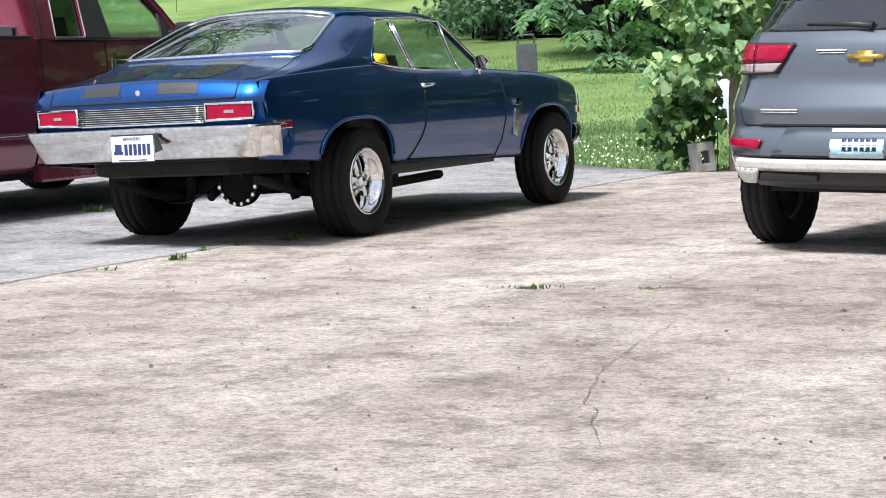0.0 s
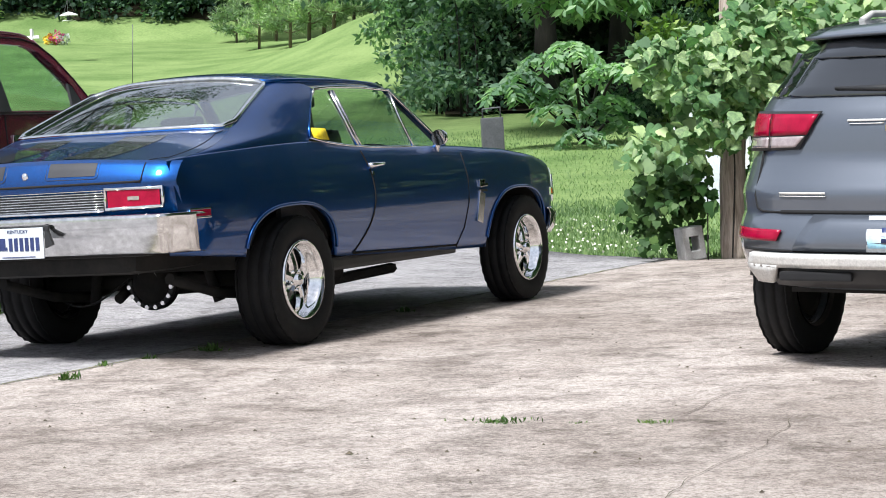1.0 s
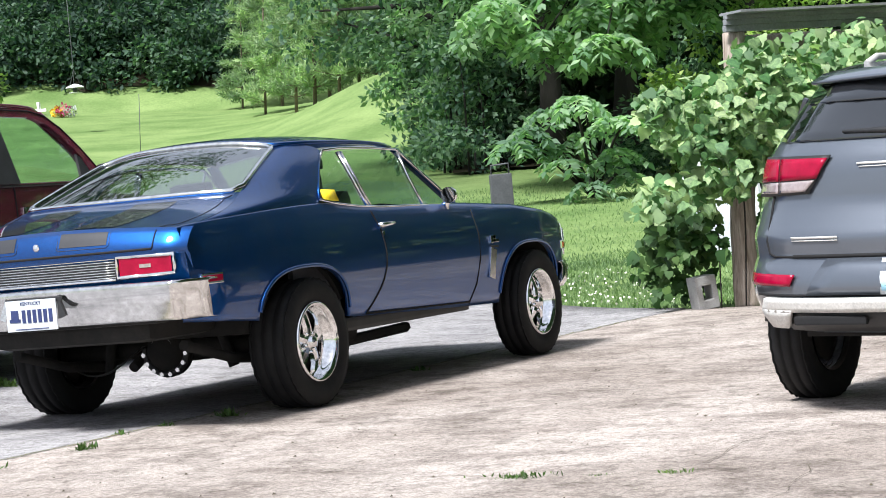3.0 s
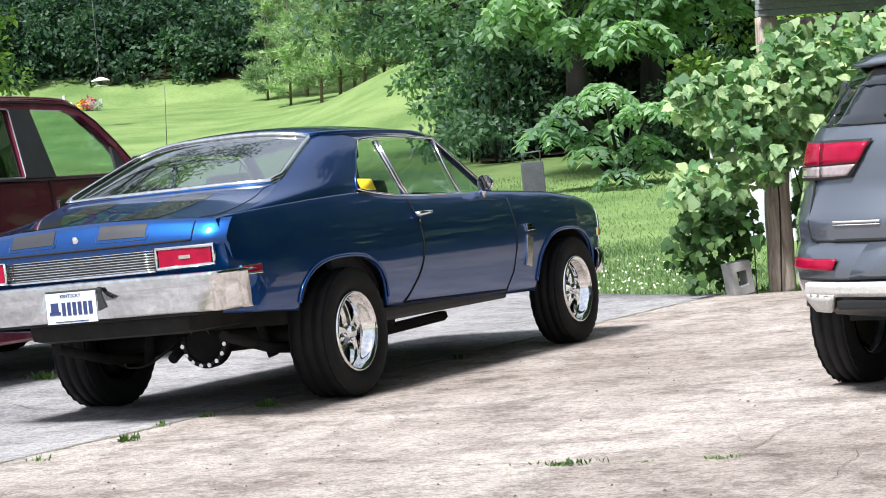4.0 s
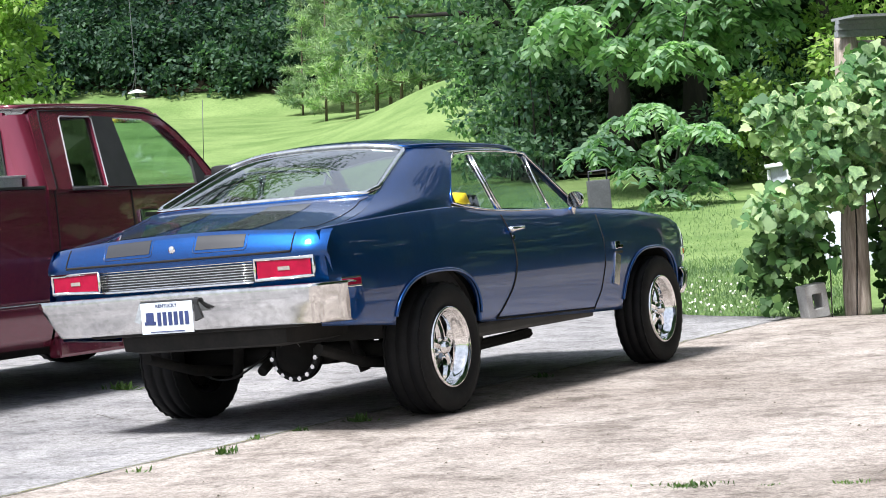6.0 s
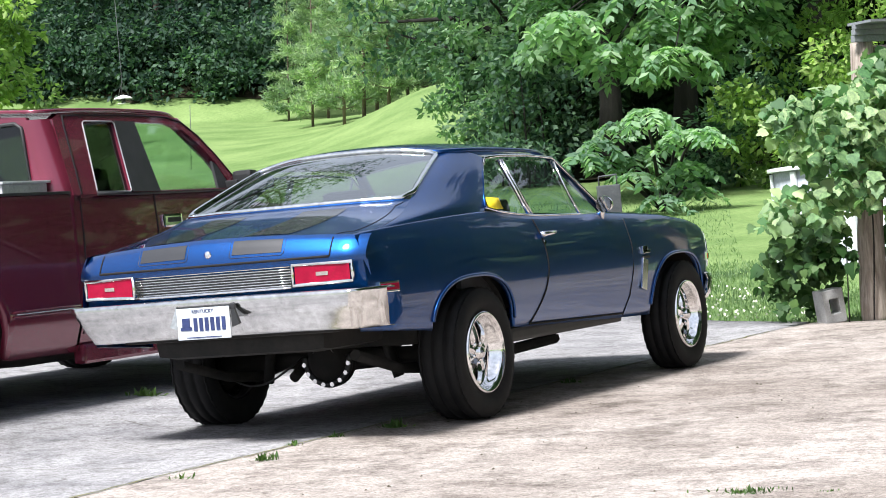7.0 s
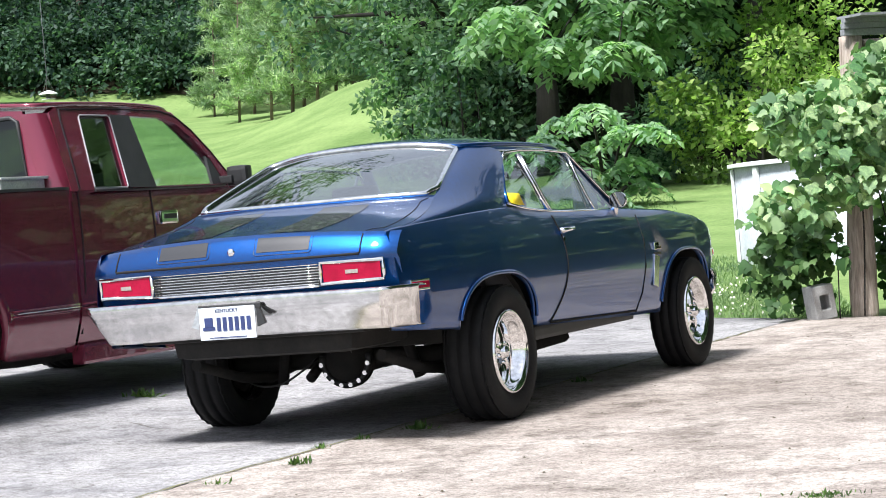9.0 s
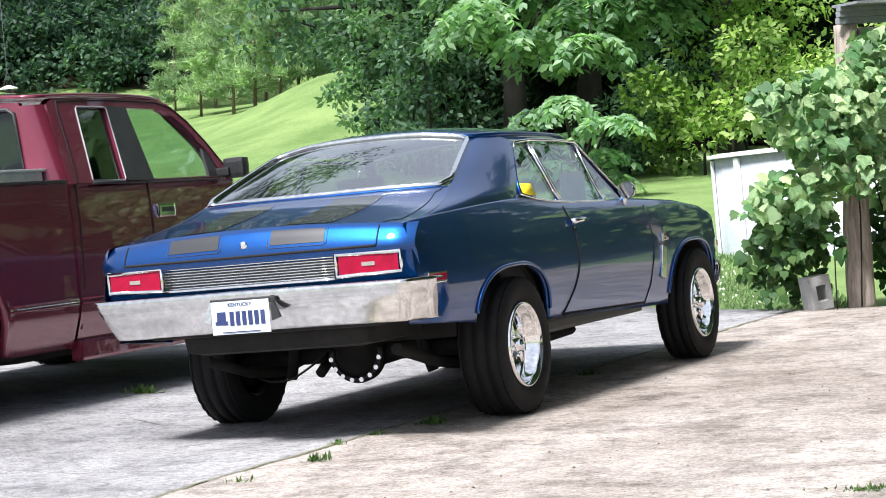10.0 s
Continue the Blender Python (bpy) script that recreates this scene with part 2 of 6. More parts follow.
def build_ground():
    ax = np.concatenate([np.linspace(-400, -60, 18), np.linspace(-57, 30, 88), np.linspace(34, 400, 18)])
    ay = np.concatenate([np.linspace(-400, -30, 16), np.linspace(-26, 5, 22), np.linspace(6, 110, 105), np.linspace(118, 420, 18)])
    verts = [(x, y, ground_z(x, y) - (0.07 if beyond(x, y) < -0.3 else 0.03)) for y in ay for x in ax]
    n = len(ax)
    faces = [(j * n + i, j * n + i + 1, (j + 1) * n + i + 1, (j + 1) * n + i) for j in range(len(ay) - 1) for i in range(n - 1)]
    tagged(raw("ground", verts, faces, M_LAWN, smooth=True), "mown green lawn rising to the woods", "lawn", kind="structure")


def slab(name, outline, label):
    """A thick slab with a given outline (x, y), following the fall of the ground."""
    bm = bmesh.new()
    f = bm.faces.new([bm.verts.new((x, y, 0)) for x, y in outline])
    bmesh.ops.triangulate(bm, faces=[f])
    r = bmesh.ops.extrude_face_region(bm, geom=bm.faces[:])
    bmesh.ops.translate(bm, vec=(0, 0, -0.12), verts=[v for v in r["geom"] if isinstance(v, bmesh.types.BMVert)])
    for v in bm.verts:
        v.co.z += drop(v.co.x)
    bmesh.ops.recalc_face_normals(bm, faces=bm.faces[:])
    return bm


def joint_x(y):
    return 0.34 + 0.02 * (y + 1.0) ** 2 / (1 + abs(y + 1)) * (0.35 if y < -1 else -0.1) + 0.02 * noise.noise((y * 1.3, 3, 0))


build_ground()
ys = [-17 + 0.4 * k for k in range(61)]
ys = [y for y in ys if y < 6.6]
edge = [(joint_x(y), y) for y in ys]
far_y = lambda x: 7.0 - 0.643 * x + 0.05 * noise.noise((x * 0.9, 1, 0))  # noqa: E731
right_edge = [(0.4, far_y(0.4)), (0.8, 6.62), (1.25, 6.72), (1.7, 7.2), (3.2, 9.3), (5.2, 12.2), (6.5, 16.0), (13.0, 18.0)]
slab_right = part("pavement", slab("pavement", edge + right_edge + [(13.0, -17)], ""), M_SLAB)
tagged(slab_right, "weathered brown concrete driveway with stains and hairline cracks", "driveway", kind="structure")
cols = []
for k in range(30):
    f = (k / 29) ** 1.6
    top_y = far_y(lerp(0.34, -11, f))
    cols.append([(lerp(joint_x(y) - 0.02, -11, f), y) for y in np.linspace(-17, top_y, 40)])
bm = bmesh.new()
grid_bm(bm, [[(x, y, drop(x)) for x, y in c] for c in cols])
r = bmesh.ops.extrude_face_region(bm, geom=bm.faces[:])
bmesh.ops.translate(bm, vec=(0, 0, -0.12), verts=[v for v in r["geom"] if isinstance(v, bmesh.types.BMVert)])
bmesh.ops.recalc_face_normals(bm, faces=bm.faces[:])
slab_left = part("pavement", bm, M_GREY)
tagged(slab_left, "smoother grey concrete slab beside the brown one", "driveway", kind="structure")


# ---- vehicle materials ----
def car_paint(name, base, flake, rough=0.32, metal=0.55):
    m, nt, b = nodes_of(name)
    fl = noise_node(nt, 900.0, 2, 0.6)
    dust = noise_node(nt, 3.0, 5, 0.65, None, 4.0)
    col = ramp_node(nt, fl, [(0.35, base), (0.7, flake)])
    col = mix_node(nt, col, (0.3, 0.28, 0.25), ramp_node(nt, dust, [(0.55, (0, 0, 0)), (0.8, (0.05, 0.05, 0.05))]))
    nt.links.new(col, b.inputs["Base Color"])
    b.inputs["Metallic"].default_value = metal
    b.inputs["Roughness"].default_value = rough
    b.inputs["Coat Weight"].default_value = 1.0
    b.inputs["Coat Roughness"].default_value = 0.025
    return m


M_BLUE = car_paint("blue_metallic_paint", (0.0006, 0.017, 0.085), (0.006, 0.110, 0.42), 0.37, 0.92)
M_STRIPE = car_paint("charcoal_stripe_paint", (0.016, 0.016, 0.019), (0.035, 0.035, 0.038), 0.4, 0.3)
M_MAROON = car_paint("maroon_paint", (0.12, 0.015, 0.032), (0.25, 0.035, 0.068), 0.25, 0.4)
M_GREYPAINT = car_paint("slate_grey_paint", (0.085, 0.098, 0.122), (0.15, 0.17, 0.205), 0.3, 0.5)
M_CHROME = surface("chrome", (0.82, 0.82, 0.83), (0.9, 0.9, 0.9), 0.06, 1.0, 3, 40)
M_WORN = surface("weathered_chrome", (0.66, 0.655, 0.65), (0.86, 0.855, 0.85), 0.14, 1.0, 5, 30, bump=0.0002)
M_SILVER = surface("silver_plastic", (0.55, 0.54, 0.52), (0.66, 0.65, 0.62), 0.4, 0.25, 5, 90)
M_RUBBER = surface("tyre_rubber", (0.006, 0.006, 0.007), (0.013, 0.013, 0.013), 0.75, 0, 14, 160, bump=0.001, spec=0.3)
M_BLACK = surface("black_trim", (0.012, 0.012, 0.013), (0.025, 0.025, 0.026), 0.5, 0, 9, 120)
M_UNDER = surface("underbody_grime", (0.006, 0.006, 0.006), (0.018, 0.016, 0.014), 0.9, 0, 8, 70, bump=0.002)
M_SEAM = surface("panel_gap", (0.003, 0.003, 0.004), (0.006, 0.006, 0.007), 0.9)
M_RED = surface("red_lens", (0.22, 0.001, 0.02), (0.30, 0.003, 0.03), 0.22, 0, 20, 200, spec=0.3)
M_AMBER = surface("amber_lens", (0.5, 0.1, 0.015), (0.65, 0.16, 0.03), 0.15, 0, 20, 200, coat=1.0)
M_CLEAR = surface("clear_lens", (0.27, 0.21, 0.21), (0.42, 0.36, 0.36), 0.12, 0.2, 25, 200, coat=1.0)
M_GLASS = glass("car_glass", (0.80, 0.90, 0.86))
M_SEAL = surface("grey_rubber_seal", (0.22, 0.22, 0.23), (0.3, 0.3, 0.31), 0.6)
M_REAR = glass("rear_screen_glass", (0.62, 0.70, 0.68), 0.1, 1.15)
M_TINT = glass("tinted_glass", (0.55, 0.6, 0.6), 0.55)
M_VINYL = surface("black_vinyl", (0.015, 0.015, 0.017), (0.03, 0.03, 0.032), 0.55, 0, 8, 90, bump=0.001)
M_CLOTH = surface("grey_cloth", (0.13, 0.13, 0.135), (0.2, 0.2, 0.2), 0.9, 0, 8, 150, bump=0.001)
M_PLATE = surface("plate_white", (0.50, 0.54, 0.58), (0.60, 0.63, 0.66), 0.4, 0, 12, 90)
M_INK = surface("plate_ink", (0.02, 0.03, 0.10), (0.03, 0.045, 0.14), 0.5)
M_SKYBLUE = surface("plate_pale_blue", (0.25, 0.55, 0.72), (0.5, 0.75, 0.85), 0.4, 0, 10, 80)
M_YELLOW = surface("yellow_paper", (0.85, 0.62, 0.01), (0.92, 0.72, 0.02), 0.7, 0, 30, 120)
M_CAST = surface("cast_aluminium", (0.36, 0.35, 0.34), (0.55, 0.54, 0.52), 0.42, 0.9, 12, 120, bump=0.001)
M_TREADPLATE = surface("aluminium_treadplate", (0.62, 0.62, 0.62), (0.8, 0.8, 0.8), 0.35, 0.4, 18, 120, bump=0.003)
M_GOLD = surface("gold_emblem", (0.55, 0.36, 0.06), (0.75, 0.55, 0.14), 0.3, 0.8, 20, 90)


def coons(bot, top, left, right, n, m):
    """A grid of points filling four boundary curves (bottom and top run the same way, left and right run bottom to top)."""
    B, T, L, R = smooth_curve(bot, n), smooth_curve(top, n), smooth_curve(left, m), smooth_curve(right, m)
    out = np.zeros((m, n, 3))
    for j in range(m):
        v = j / (m - 1)
        for i in range(n):
            u = i / (n - 1)
            out[j, i] = (1 - v) * B[i] + v * T[i] + (1 - u) * L[j] + u * R[j] - ((1 - u) * (1 - v) * B[0] + u * (1 - v) * B[-1] + (1 - u) * v * T[0] + u * v * T[-1])
    return out


def sheet(name, rows, material, parent, label="", thick=0.0, flip=False):
    """Panel through a grid of points; thick gives it a return along its normal."""
    bm = bmesh.new()
    grid_bm(bm, [[tuple(p) for p in r] for r in rows])
    if flip:
        bmesh.ops.reverse_faces(bm, faces=bm.faces[:])
    if thick:
        bm.normal_update()
        bmesh.ops.solidify(bm, geom=bm.faces[:], thickness=thick)
    return part(name, bm, material, parent, label)


def strip(name, pts, radius, material, parent, label="", sides=6):
    return tube(name, [tuple(p) for p in pts], radius, material, parent, label, sides)


def mirror_rows(rows):
    out = np.array(rows, float).copy()
    out[..., 0] *= -1
    return out


def holed_panel(name, outer, holes, place, thick, material, parent, label=""):
    """A flat sheet with openings, given in (y, z) and laid into space by place(y, z, depth)."""
    from mathutils.geometry import tessellate_polygon
    loops = [[Vector((a, b, 0)) for a, b in loop] for loop in [outer, *holes]]
    flat = [p for loop in loops for p in loop]
    tris = tessellate_polygon(loops)
    n = len(flat)
    verts = [place(p.x, p.y, 0.0) for p in flat] + [place(p.x, p.y, thick) for p in flat]
    faces = [tuple(t) for t in tris] + [tuple(i + n for i in reversed(t)) for t in tris]
    k = 0
    for loop in loops:
        c = len(loop)
        faces += [(k + i, k + (i + 1) % c, k + (i + 1) % c + n, k + i + n) for i in range(c)]
        k += c
    ob = raw(name, verts, faces, material, parent, label)
    bm = bmesh.new()
    bm.from_mesh(ob.data)
    bmesh.ops.recalc_face_normals(bm, faces=bm.faces[:])
    bm.to_mesh(ob.data)
    bm.free()
    return ob


def tyre_mesh(radius, width, rim_r, blocks):
    """Tyre with shoulder blocks and circumferential grooves."""
    h = width / 2
    bm = bmesh.new()
    prof = [(-h * 0.80, rim_r), (-h * 0.97, lerp(rim_r, radius, 0.3)), (-h, lerp(rim_r, radius, 0.6)), (-h * 0.93, radius * 0.965), (-h * 0.80, radius * 0.992)]
    for c in (-0.5, -0.17, 0.17, 0.5):
        prof += [((c - 0.05) * width * 0.8, radius), ((c - 0.04) * width * 0.8, radius - 0.006), ((c + 0.04) * width * 0.8, radius - 0.006), ((c + 0.05) * width * 0.8, radius)]
    prof += [(h * 0.80, radius * 0.992), (h * 0.93, radius * 0.965), (h, lerp(rim_r, radius, 0.6)), (h * 0.97, lerp(rim_r, radius, 0.3)), (h * 0.80, rim_r)]
    n = blocks * 2
    rows = []
    for k in range(n):
        row = []
        for u, r in prof:
            a = 2 * math.pi * (k + 0.9 * u / width * (1 if u > 0 else -1)) / n
            rr = r
            if k % 2 and r > radius * 0.96:
                rr = r - 0.008 * min(1.0, abs(u) / h * 1.2)
            row.append((u, rr * math.cos(a), rr * math.sin(a)))
        rows.append(row)
    rows.append(rows[0])
    grid_bm(bm, rows)
    bmesh.ops.remove_doubles(bm, verts=bm.verts, dist=1e-5)
    return bm


def wheel(parent, at, radius, width, side, rim_r, spokes, label, dish=0.05, lit=True):
    """Tyre, rim barrel and spokes about an axle along x; side +1 faces +x."""
    w = part("wheel", tyre_mesh(radius, width, rim_r, 34), M_RUBBER, parent, "black rubber tyre")
    w.matrix_basis = pose(*at)
    h = width / 2 * 0.86
    bm = bmesh.new()
    spin_bm(bm, [(side * h * 0.80, rim_r + 0.002), (side * (h + 0.012), rim_r + 0.006), (side * (h + 0.016), rim_r - 0.006), (side * (h - 0.01), rim_r - 0.022), (side * (h - 0.035), rim_r - 0.026), (side * (h - 0.045), rim_r - 0.038), (side * (h - 0.10), rim_r - 0.045), (-side * h * 0.8, rim_r - 0.045), (-side * h, rim_r - 0.002)], 48)
    part("rim", bm, M_CHROME, w, "polished chrome rim")
    bm = bmesh.new()
    spin_bm(bm, [(-side * 0.0, 0.0), (-side * 0.0, rim_r - 0.05), (-side * 0.02, rim_r - 0.04)], 32)
    part("brake_drum", bm, M_UNDER, w)
    face = h - dish
    for k in range(spokes):
        a = 2 * math.pi * k / spokes + 0.3
        bm = bmesh.new()
        prof = []
        for r, wd, u in ((0.035, 0.032, face + 0.016), (0.075, 0.031, face + 0.016), (0.12, 0.031, face + 0.004), (rim_r - 0.036, 0.045, face - 0.018)):
            prof.append((r, wd, u))
        rows = []
        for r, wd, u in prof:
            rows.append([(side * (u - 0.022), r, -wd), (side * u * 1.0, r, -wd * 0.72), (side * (u + 0.007), r, 0), (side * u, r, wd * 0.72), (side * (u - 0.022), r, wd)])
        grid_bm(bm, rows, smooth=False)
        bmesh.ops.rotate(bm, cent=(0, 0, 0), matrix=Matrix.Rotation(a, 3, "X"), verts=bm.verts[:])
        bmesh.ops.recalc_face_normals(bm, faces=bm.faces[:])
        part("spoke", bm, M_CHROME, w)
    bm = bmesh.new()
    spin_bm(bm, [(side * (face - 0.03), 0.062), (side * (face + 0.008), 0.058), (side * (face + 0.014), 0.036), (side * (face + 0.04), 0.032), (side * (face + 0.048), 0.022), (side * (face + 0.05), 0.0)], 24)
    part("hub_cap", bm, M_CHROME, w, "chrome centre cap")
    for k in range(5):
        a = 2 * math.pi * (k + 0.5) / 5 + 0.3
        bm = bmesh.new()
        spin_bm(bm, [(side * (face - 0.01), 0.011), (side * (face + 0.024), 0.010), (side * (face + 0.028), 0.0)], 8)
        bmesh.ops.translate(bm, vec=(0, 0.052 * math.cos(a), 0.052 * math.sin(a)), verts=bm.verts[:])
        part("lug_nut", bm, M_CHROME, w)
    return w


# ---- the blue two-door coupe ----
nova = thing("car", "dark blue metallic two-door coupe with charcoal stripes and chrome wheels", "car")
NY = [-1.13, -1.0, -0.8, -0.5, -0.2, 0.1, 0.28, 0.45, 0.7, 1.0, 1.7, 2.0, 2.6, 3.05, 3.21, 3.37, 3.43]
NT = [0.975, 0.992, 1.006, 1.022, 1.036, 1.046, 1.048, 1.036, 1.012, 0.998, 0.985, 0.975, 0.945, 0.895, 0.862, 0.80, 0.77]


def nova_half(y):
    return ip(y, [-1.16, -1.1, -0.9, -0.5, 0, 1, 2.2, 2.95, 3.27, 3.37, 3.44], [0.80, 0.830, 0.852, 0.872, 0.884, 0.878, 0.880, 0.872, 0.845, 0.815, 0.77])


def nova_x(y, z):
    w = nova_half(y)
    if z > 0.70:
        w -= 0.055 * ((z - 0.70) / 0.3) ** 2
    else:
        w -= 0.05 * ((0.70 - z) / 0.37) ** 1.6
    if y < -0.85 and z < 0.70:  # tucked in behind the bumper
        w -= 0.05 * min(1.0, (-0.85 - y) / 0.12) * min(1.0, (0.70 - z) / 0.03)
    return w


def nova_top(y):
    return ip(y, NY, NT)


def nova_low(y):
    """Lower edge of the body side, with the wheel openings."""
    z = ip(y, [-1.2, -1.06, -0.6, -0.5, 0.37, 0.42, 1.9, 2.25, 3.19, 3.26, 3.47], [0.54, 0.53, 0.495, 0.485, 0.44, 0.43, 0.375, 0.365, 0.40, 0.42, 0.46])
    for c, a, top in ((-0.06, 0.455, 0.725), (2.735, 0.455, 0.712)):
        d = abs(y - c) / a
        if d < 1:
            z = max(z, lerp(z, top, (1 - d**2.6) ** (1 / 2.2)))
    return z


def nova_cols():
    ys = set(np.round(np.arange(-1.075, 3.43, 0.04), 3))
    for c, a in ((-0.06, 0.455), (2.735, 0.455)):
        for k in range(25):
            ys.add(round(c - a * 0.9999 + 2 * a * 0.9999 * (0.5 - 0.5 * math.cos(math.pi * k / 24)), 4))
    return sorted(ys)


def nova_side(sgn):
    rows = []
    for y in nova_cols():
        zb, zt = nova_low(y), nova_top(y)
        col = [(sgn * nova_x(y, lerp(zb, zt, k / 14)), y, lerp(zb, zt, k / 14)) for k in range(15)]
        col = [(sgn * (nova_x(y, zb) - 0.03), y, zb + 0.004)] + col
        xt = nova_x(y, zt)
        low = 0.0 if y < 0.42 else 1.0
        col += [(sgn * (xt - 0.004), y, zt + 0.006), (sgn * (xt - 0.012), y, zt + 0.008)] if not low else [(sgn * (xt - 0.014), y, zt + 0.012), (sgn * (xt - 0.04), y, zt + 0.018)]
        rows.append(col)
    return rows


for sgn in (1, -1):
    sheet("body_side", nova_side(sgn), M_BLUE, nova, flip=sgn > 0)
    for c, a in ((-0.06, 0.455), (2.735, 0.455)):
        pts = []
        for k in range(33):
            y = c - a * 0.995 + 2 * a * 0.995 * (0.5 - 0.5 * math.cos(math.pi * k / 32))
            z = nova_low(y)
            pts.append((sgn * (nova_x(y, z) + 0.004), y, z + 0.008))
        strip("arch_lip", pts, 0.011, M_BLUE, nova)
    # wheel tubs
    for c in (-0.06, 2.735):
        bm = bmesh.new()
        rows = [[(sgn * (0.40 + 0.42 * i), c + 0.47 * math.cos(a), 0.40 + 0.37 * math.sin(a)) for i in (0, 1)] for a in np.linspace(0.35, math.pi - 0.35, 16)]
        grid_bm(bm, rows)
        part("wheel_well", bm, M_UNDER, nova)

# deck, trunk lid face, roof, bonnet
def tail_y(x):
    return -1.158 + 0.030 * (abs(x) / 0.6) ** 2 + (0.0 if abs(x) < 0.72 else 3.2 * (abs(x) - 0.72) ** 2)


TAIL_Z = [1.012, 1.000, 0.985, 0.94, 0.90, 0.875, 0.865, 0.75, 0.70, 0.62]
TAIL_D = [0.060, 0.042, 0.028, 0.004, -0.012, -0.012, 0.004, 0.030, 0.045, 0.07]


def tail_pt(x, z):
    zz = ip(-z, [-v for v in TAIL_Z], TAIL_D)
    edge = 0.012 - 0.034 * min(1, (abs(x) / 0.775)) ** 2
    return (x, tail_y(x) + zz, z + (edge if z > 0.98 else edge * max(0, (z - 0.9) / 0.08)))


R0 = [tail_pt(0.775, 1.012), (nova_x(-0.92, nova_top(-0.92)) - 0.004, -0.92, nova_top(-0.92) + 0.006), (0.775, -0.72, 1.035), (0.735, -0.50, 1.082), (0.685, -0.32, 1.145)]
DECK = coons([tail_pt(x, 1.012) for x in (-0.775, -0.6, -0.4, -0.2, 0, 0.2, 0.4, 0.6, 0.775)],
             [(-0.685, -0.32, 1.145), (-0.4, -0.40, 1.150), (0, -0.44, 1.150), (0.4, -0.40, 1.150), (0.685, -0.32, 1.145)],
             [(-x, y, z) for x, y, z in R0], R0, 41, 17)
DECK[:, :, 2] += 0.012 * np.sin(np.pi * np.linspace(0, 1, 17))[:, None] * np.cos(np.linspace(-1.5, 1.5, 41))[None, :]
sheet("rear_deck", DECK, M_BLUE, nova)


xs = np.linspace(-0.832, 0.832, 65)
sheet("tail_panel", [[tail_pt(x, z) for x in xs] for z in TAIL_Z], M_BLUE, nova, "pale-reflecting blue tail panel")
for z, w in ((0.898, 0.665),):
    strip("trunk_seam", [(x, tail_pt(x, z)[1] - 0.001, z) for x in np.linspace(-w, w, 30)], 0.0065, M_SEAM, nova)
for sgn in (1, -1):
    pts = [tail_pt(sgn * 0.668, z) for z in np.linspace(0.90, 1.0, 6)]
    pts = [(p[0], p[1] - 0.0005, p[2]) for p in pts]
    deckline = [tuple(DECK[j, 20 + sgn * round(20 * lerp(0.865, 0.93, j / 16))] + np.array((0, 0, 0.0005))) for j in range(0, 16)]
    strip("trunk_seam", pts, 0.004, M_SEAM, nova)
    strip("trunk_seam", deckline, 0.0025, M_SEAM, nova)
    # charcoal stripes over lid and its face
    lo, hi = 0.137, 0.405
    i0, i1 = (20 + round(20 * lo / 0.78), 20 + round(20 * hi / 0.78)) if sgn > 0 else (20 - round(20 * hi / 0.78), 20 - round(20 * lo / 0.78))
    sheet("stripe", DECK[1:15, i0 : i1 + 1] + np.array((0, 0, 0.0022)), M_STRIPE, nova, "charcoal racing stripe")
    sx = np.linspace(sgn * lo, sgn * (hi + 0.005), 9)
    sheet("stripe", [[(x, tail_pt(x, z)[1] - 0.0025, tail_pt(x, z)[2]) for x in sx] for z in (0.996, 0.985, 0.96, 0.935)], M_STRIPE, nova, "charcoal racing stripe", flip=sgn < 0)
    strip("stripe_outline", [(x, tail_pt(x, z)[1] - 0.0025, tail_pt(x, z)[2]) for x, z in ((sgn * (lo - 0.014), 0.995), (sgn * (lo - 0.014), 0.93), (sgn * lo, 0.922), (sgn * (hi + 0.005), 0.922), (sgn * (hi + 0.018), 0.932), (sgn * (hi + 0.018), 0.995))], 0.0015, M_STRIPE, nova)

ROOF_RAIL = [(0.55, 0.28, 1.378), (0.63, 0.48, 1.378), (0.645, 0.9, 1.375), (0.637, 1.28, 1.364), (0.605, 1.50, 1.34)]
ROOF = coons([(-0.55, 0.28, 1.378), (-0.3, 0.235, 1.412), (0, 0.22, 1.42), (0.3, 0.235, 1.412), (0.55, 0.28, 1.378)],
             [(-0.605, 1.50, 1.34), (-0.3, 1.47, 1.377), (0, 1.46, 1.387), (0.3, 1.47, 1.377), (0.605, 1.50, 1.34)],
             [(-x, y, z) for x, y, z in ROOF_RAIL], ROOF_RAIL, 25, 17)
ROOF[:, :, 2] += 0.028 * np.sin(np.pi * np.linspace(0, 1, 17))[:, None] * np.cos(np.linspace(-1.5, 1.5, 25))[None, :]
sheet("roof", ROOF, M_BLUE, nova, thick=-0.02)
